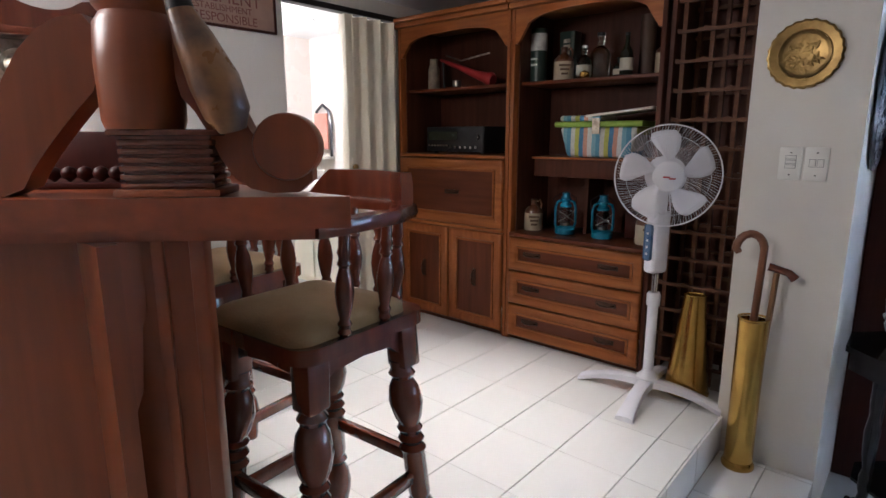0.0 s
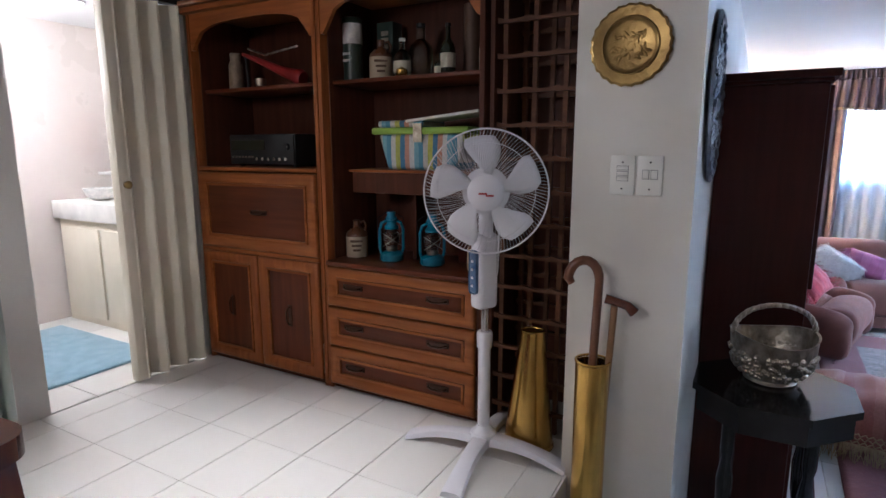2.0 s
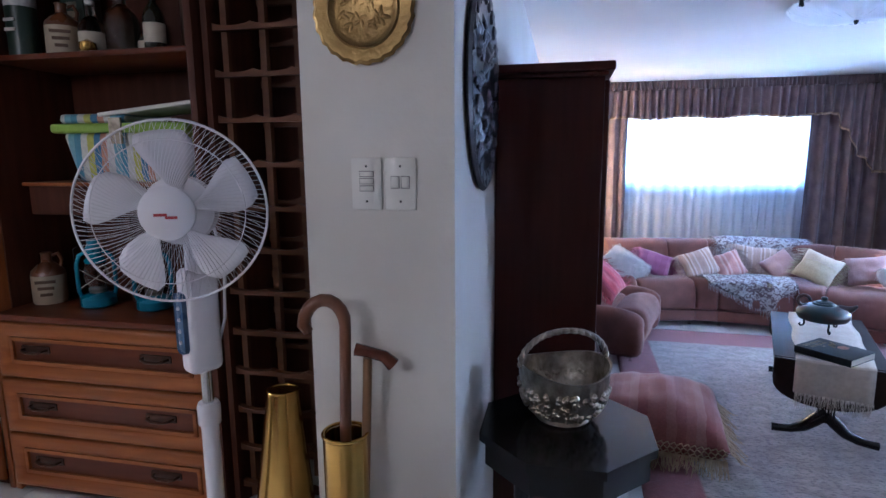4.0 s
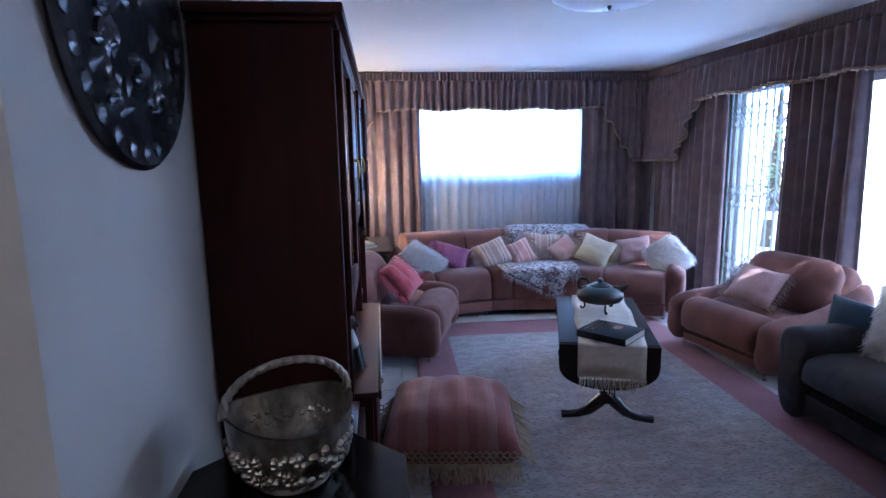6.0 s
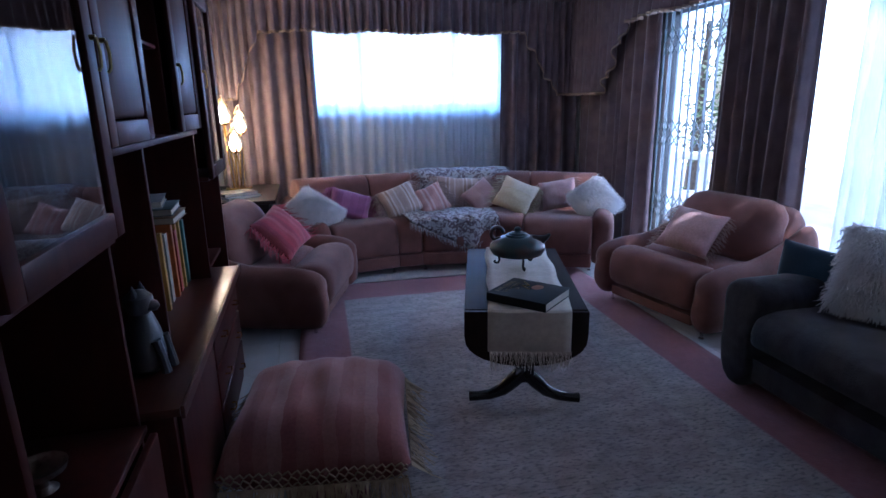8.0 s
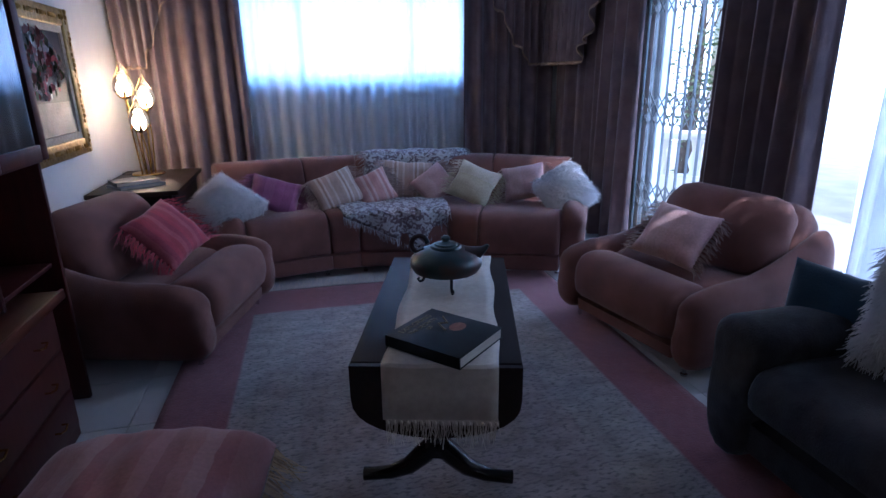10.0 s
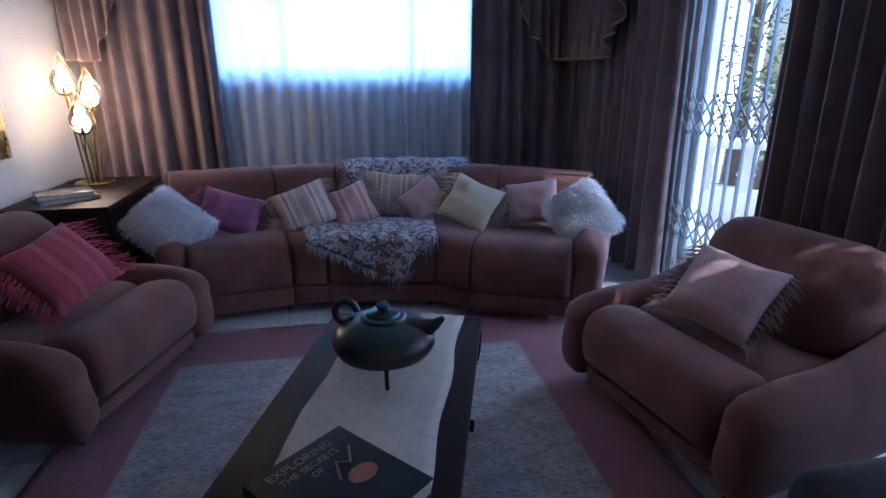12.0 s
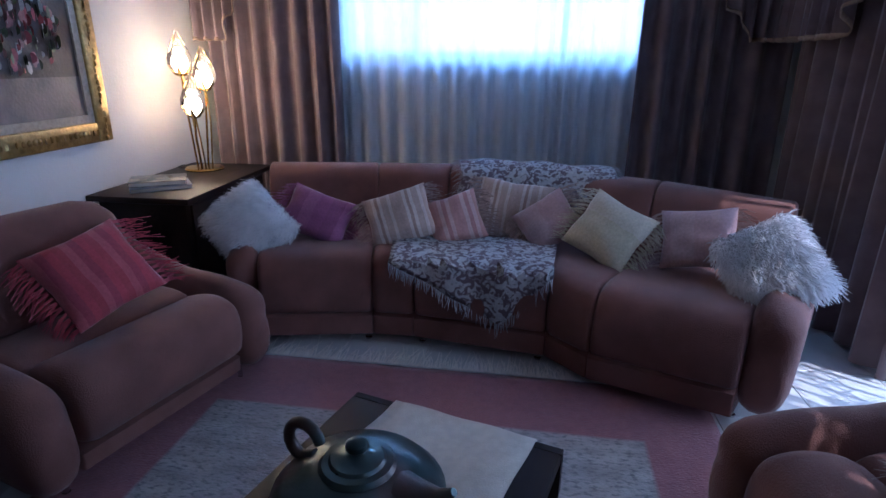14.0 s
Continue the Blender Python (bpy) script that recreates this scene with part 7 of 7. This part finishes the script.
def lantern(x, y):
    l = thing("paraffin_lantern", pose(x, y, LO, 0, 0, 40) @ Matrix.Diagonal((1.0, 1.0, 1.03, 1)), "small turquoise paraffin storm lantern on the counter", "lantern", "turquoise lanterns")
    part("tank", lathe([(0.05, 0), (0.056, 0.006), (0.056, 0.03), (0.045, 0.042), (0.025, 0.046)], 24), M_LANT, l)
    part("burner", lathe([(0.025, 0.046), (0.028, 0.06), (0.02, 0.07)], 18), M_SILVER, l)
    part("globe", lathe([(0.026, 0.066), (0.036, 0.085), (0.039, 0.105), (0.034, 0.13), (0.026, 0.145)], 20, close=False), M_GLASS, l)
    part("hood", lathe([(0.032, 0.145), (0.034, 0.155), (0.022, 0.17), (0.024, 0.185), (0.03, 0.19), (0.02, 0.205), (0.02, 0.222), (0.001, 0.226)], 20), M_LANT, l)
    for s in (-1, 1):
        part("side_tube", tube([(s * 0.047, 0, 0.03), (s * 0.055, 0, 0.055), (s * 0.055, 0, 0.14), (s * 0.045, 0, 0.172), (s * 0.024, 0, 0.182)], 0.007, 8), M_LANT, l)
    part("bail", tube([(-0.06, 0.01, 0.13), (-0.062, 0.03, 0.19), (0, 0.04, 0.23), (0.062, 0.03, 0.19), (0.06, 0.01, 0.13)], 0.002, 5), M_IRON, l)
    part("guard_wire", add(tube([(-0.045, -0.03, 0.07), (0, -0.045, 0.1), (0.045, -0.03, 0.13)], 0.0016, 5), tube([(0.045, -0.03, 0.07), (0, -0.045, 0.1), (-0.045, -0.03, 0.13)], 0.0016, 5)), M_SILVER, l)
    return l


lantern(-1.50, 2.77)
lantern(-1.28, 2.77)
M_BAG = stripes("striped_bag_cloth", [(0.1, 0.28, 0.42), (0.6, 0.6, 0.55), (0.5, 0.5, 0.1), (0.08, 0.22, 0.4), (0.55, 0.28, 0.2), (0.6, 0.6, 0.58), (0.2, 0.4, 0.5)], 0, 0.16, 0.7)
M_LIME = material("lime_green_trim", (0.28, 0.42, 0.06), (0.22, 0.36, 0.05), 0.6, scale=10)
bag = thing("cooler_bag", pose(-1.33, 2.85, BAR + 1.063, 0, 0, 4), "striped soft cooler bag with lime green lid", "bag")
bm = bx(-0.19, -0.11, 0, 0.19, 0.11, 0.16, 0.02, 3)
for v in bm.verts:
    k = 1 + 0.25 * (v.co.z / 0.16 - 0.5)
    v.co.x *= k
part("body", bm, M_BAG, bag)
part("lid", bx(-0.235, -0.13, 0.155, 0.235, 0.13, 0.185, 0.01, 3), M_LIME, bag, "lime green lid")
part("lid_top", bx(-0.21, -0.115, 0.185, 0.02, 0.115, 0.215, 0.012, 3), M_BAG, bag)
part("strap", bx(-0.02, -0.136, 0.12, 0.02, -0.128, 0.2), M_SILVER, bag)
tagged(part("white_folder", bx(-0.17, -0.1, 0, 0.17, 0.1, 0.012, 0.002), M_PLATE, None, "", pose(-1.22, 2.83, BAR + 1.285, 0, -6, 4)), "white folder lying on the cooler bag", "folder")
M_TUBE = material("dark_green_tin", (0.02, 0.04, 0.03), (0.03, 0.05, 0.04), 0.35, scale=8)
can = thing("whisky_tube", pose(-1.735, 2.82, SH), "dark green tin bottle tube with pale band", "tin tube")
part("lower_tube", lathe([(0.046, 0), (0.046, 0.17)], 28), M_TUBE, can)
part("pale_band", lathe([(0.0465, 0.17), (0.0465, 0.26)], 28), M_FROST, can, "pale printed band")
part("cap", lathe([(0.047, 0.26), (0.047, 0.285), (0.04, 0.288)], 28), M_TUBE, can)
for q in range(2):
    part("print_bar", bx(-0.02, -0.049, 0.09 + 0.03 * q, 0.02, -0.0455, 0.1 + 0.03 * q), M_FROST, can)
M_DKB = material("dark_bottle_glass", (0.02, 0.025, 0.015), rough=0.1, scale=5, coat=0.6)
M_CLEARB = glass("bottle_glass", (0.85, 0.9, 0.85), 0.02)
bxs = thing("bottle_carton", pose(-1.60, 2.93, SH), "black bottle carton with silver lettering", "carton")
part("carton", bx(-0.045, -0.04, 0, 0.045, 0.04, 0.27, 0.002), M_TUBE, bxs)
for q in range(3):
    part("silver_print", bx(-0.02, -0.0425, 0.15 + 0.03 * q, 0.02, -0.0405, 0.17 + 0.03 * q), M_SILVER, bxs)


def bottle(x, y, z, r, h, mat, label, paper=None, cap=None):
    b = thing("bottle", pose(x, y, z), label, "bottle", "bottles on the shelf")
    part("glass_body", lathe([(r * 0.9, 0), (r, 0.008), (r, h * 0.5), (r * 0.85, h * 0.6), (r * 0.35, h * 0.72), (r * 0.32, h * 0.94)], 20), mat, b)
    part("cap", lathe([(r * 0.36, h * 0.93), (r * 0.36, h), (r * 0.3, h * 1.002)], 14), cap or M_IRON, b)
    if paper:
        part("paper_label", lathe([(r * 1.01, h * 0.14), (r * 1.015, h * 0.42)], 20, close=False), paper, b)
    return b


M_PAPER = material("pale_paper_label", (0.6, 0.56, 0.46), (0.5, 0.45, 0.35), 0.7, scale=20)
bottle(-1.445, 2.80, SH, 0.04, 0.17, M_CLEARB, "clear bottle with pale label", M_PAPER, M_PLATE)
bottle(-1.385, 2.86, SH, 0.055, 0.235, M_CLEARB, "large clear decanter bottle with dark stopper")
bottle(-1.215, 2.80, SH, 0.032, 0.21, M_DKB, "dark slim bottle with white label", M_PAPER)
bottle(-1.265, 2.83, SH, 0.03, 0.1, M_DKB, "short dark bottle with white label", M_PAPER)
tagged(part("brass_knob_ornament", lathe([(0.02, 0), (0.026, 0.012), (0.024, 0.03), (0.001, 0.042)], 18), M_BRASS, None, "", pose(-1.41, 2.74, SH)), "small yellow round ornament on the shelf", "ornament")
M_CARD = material("brown_card_tube", (0.12, 0.07, 0.045), (0.09, 0.05, 0.035), 0.6, scale=8)
tagged(part("card_tube", lathe([(0.038, 0), (0.038, 0.3), (0.036, 0.302)], 24), M_CARD, None, "", pose(-1.16, 2.92, SH)), "tall brown card bottle tube", "tin tube")
SL = BAR + 1.464
M_VASE = material("mottled_stone_glaze", (0.3, 0.24, 0.17), (0.16, 0.12, 0.09), 0.5, scale=25, bump=0.4)
tagged(part("stone_bottle", lathe([(0.034, 0), (0.038, 0.01), (0.036, 0.13), (0.026, 0.155), (0.028, 0.185), (0.022, 0.19)], 22), M_VASE, None, "", pose(-2.50, 2.80, SL)), "mottled stoneware bottle on the shelf", "bottle")
M_REDL = material("red_leather", (0.35, 0.03, 0.03), (0.25, 0.02, 0.02), 0.4, scale=12)
hornr = thing("hunting_horn", pose(-2.36, 2.80, SL + 0.03), "red covered bugle lying tilted on the shelf", "bugle")
part("tube", tube([(-0.08, 0, 0.15), (0.06, 0, 0.1), (0.2, 0, 0.045), (0.28, 0, 0.02)], [0.009, 0.016, 0.024, 0.034], 14), M_REDL, hornr, "red covered tube")
part("bell", tube([(0.28, 0, 0.02), (0.31, 0, 0.01), (0.33, 0, 0.003)], [0.034, 0.042, 0.033], 16), M_REDL, hornr)
part("rod", tube([(-0.02, -0.02, 0.17), (0.1, -0.02, 0.13), (0.3, 0.0, 0.16)], 0.005, 7), M_SILVER, hornr)
part("prop", tube([(-0.06, 0.01, -0.03), (-0.06, 0.0, 0.14)], 0.008, 8), M_IRON, hornr)
tagged(part("small_cup", lathe([(0.018, 0), (0.024, 0.006), (0.026, 0.04), (0.022, 0.04), (0.02, 0.008), (0.001, 0.006)], 16), M_SILVER, None, "", pose(-2.26, 2.74, SL)), "small silver cup on the shelf", "cup")
amp = thing("stereo_receiver", pose(-2.50, 2.72, BAR + 1.065), "black hi-fi receiver with silver knobs", "stereo")
M_HIFI = material("black_hifi_metal", (0.02, 0.02, 0.022), (0.03, 0.03, 0.032), 0.35, 0.3, scale=10)
part("case", bx(0, 0.012, 0.012, 0.46, 0.27, 0.165, 0.003), M_HIFI, amp)
fp = part("front_plate", bx(0.004, 0.004, 0.016, 0.456, 0.012, 0.16, 0.002), M_HIFI, amp)
part("display", bx(0.02, 0.001, 0.085, 0.26, 0.0038, 0.135), M_DKB, fp)
for k in range(6):
    part("knob", lathe([(0.009, 0), (0.008, 0.012)], 12), M_CHROME, fp, "", pose(0.21 + 0.04 * k, 0.004, 0.04, 90, 0, 0))
part("volume_knob", lathe([(0.018, 0), (0.017, 0.014)], 20), M_HIFI, fp, "", pose(0.415, 0.004, 0.1, 90, 0, 0))
part("power_lamp", bx(0.425, -0.012, 0.098, 0.43, -0.0102, 0.103), M_FROST, fp)
for k in range(7):
    part("button", bx(0.02 + 0.024 * k, 0.0, 0.045, 0.038 + 0.024 * k, 0.0038, 0.055), M_CHROME, fp)
for x in (0.04, 0.42):
    for y in (0.05, 0.22):
        part("foot", lathe([(0.014, 0), (0.014, 0.013)], 10), M_IRON, amp, "", pose(x, y, 0))
tagged(part("dark_box", bx(0, 0, 0, 0.2, 0.12, 0.13, 0.004), M_MAHOG, None, "", pose(-1.20, 2.87, LO)), "dark wooden box behind the lanterns", "box")

# ---- glass ceiling light ----
cg = thing("ceiling_light", pose(1.62, 4.86, CEIL), "large shallow cut-glass ceiling light, unlit", "ceiling light")
M_CUT = glass("cut_glass", (0.97, 0.97, 0.98), 0.38)
bm = lathe([(0.33, -0.015), (0.34, -0.03), (0.32, -0.055), (0.25, -0.085), (0.14, -0.105), (0.03, -0.112)], 96)
for i, v in enumerate(bm.verts):
    a = math.atan2(v.co.y, v.co.x)
    v.co.z += 0.007 * math.sin(a * 24) * min(1, math.hypot(v.co.x, v.co.y) / 0.2)
part("glass_dish", bm, M_CUT, cg)
part("ceiling_rose", lathe([(0.08, 0), (0.08, -0.012), (0.05, -0.02)], 24), M_OLDBRASS, cg)
part("finial", lathe([(0.008, -0.105), (0.013, -0.118), (0.008, -0.13), (0.002, -0.135)], 12), M_IRON, cg)
for q in range(3):
    a = radians(200 + 120 * q)
    part("clip", bx(-0.012, -0.006, -0.05, 0.012, 0.006, -0.0, 0.002), M_IRON, cg, "", pose(0.345 * math.cos(a), 0.345 * math.sin(a), 0, 0, 0, math.degrees(a)))

# ---- floor tiles ----


def tiles(parent, x0, y0, x1, y1, w, d, z, mat, gap=0.003, ox=0.0, oy=0.0, cross=None):
    cache = {}
    i = math.floor((x0 - ox) / w)
    while ox + i * w < x1 - 0.005:
        j = math.floor((y0 - oy) / d)
        while oy + j * d < y1 - 0.005:
            a, b = max(ox + i * w, x0), min(ox + (i + 1) * w, x1)
            c, e = max(oy + j * d, y0), min(oy + (j + 1) * d, y1)
            if b - a > 0.02 and e - c > 0.02:
                key = (round(b - a, 3), round(e - c, 3))
                if key not in cache:
                    cache[key] = mesh_from(bx(-key[0] / 2 + gap, -key[1] / 2 + (cross or gap), -0.009, key[0] / 2 - gap, key[1] / 2 - (cross or gap), 0, 0.0008 if cross else 0.0015, 1), "tile", False)
                    cache[key].materials.append(mat)
                share("tile", cache[key], parent, pose((a + b) / 2, (c + e) / 2, z))
            j += 1
        i += 1


tiles(floor_bar, -2.67, 0.43, -0.545, 2.68, 0.262, 0.335, BAR, M_TILE, 0.002, -0.68, 1.75, cross=0.0007)
tiles(floor_bar, -4.6, 0.8, -2.67, 3.05, 0.335, 0.335, BAR, M_TILE, 0.0022)
tiles(floor_landing, -0.535, 0.9, -0.19, 2.45, 0.18, 0.335, LAND, M_TILE, 0.002, -0.535, 1.75)
tiles(floor_landing, -0.535, -0.6, 1.2, 0.9, 0.335, 0.335, LAND, M_TILE, 0.002)
tiles(floor_living, -0.19, 1.86, 0.9, 8.1, 0.40, 0.40, 0.0, M_TILE2, 0.002)
tiles(floor_living, 0.9, 1.86, 3.70, 3.2, 0.40, 0.40, 0.0, M_TILE2, 0.002)
tiles(floor_living, 2.6, 3.2, 3.70, 4.4, 0.40, 0.40, 0.0, M_TILE2, 0.002)
tiles(floor_living, 2.6, 4.4, 3.70, 8.1, 0.40, 0.40, 0.0, M_TILE2, 0.002)
tiles(floor_living, 0.9, 6.4, 2.6, 8.1, 0.40, 0.40, 0.0, M_TILE2, 0.002)
for k in range(10):
    part("riser_tile", bx(-0.545, -0.9 + 0.335 * k + 0.002, LAND, -0.537, -0.9 + 0.335 * (k + 1) - 0.002, BAR - 0.002, 0.001, 1), M_TILE, floor_bar, smooth=False)
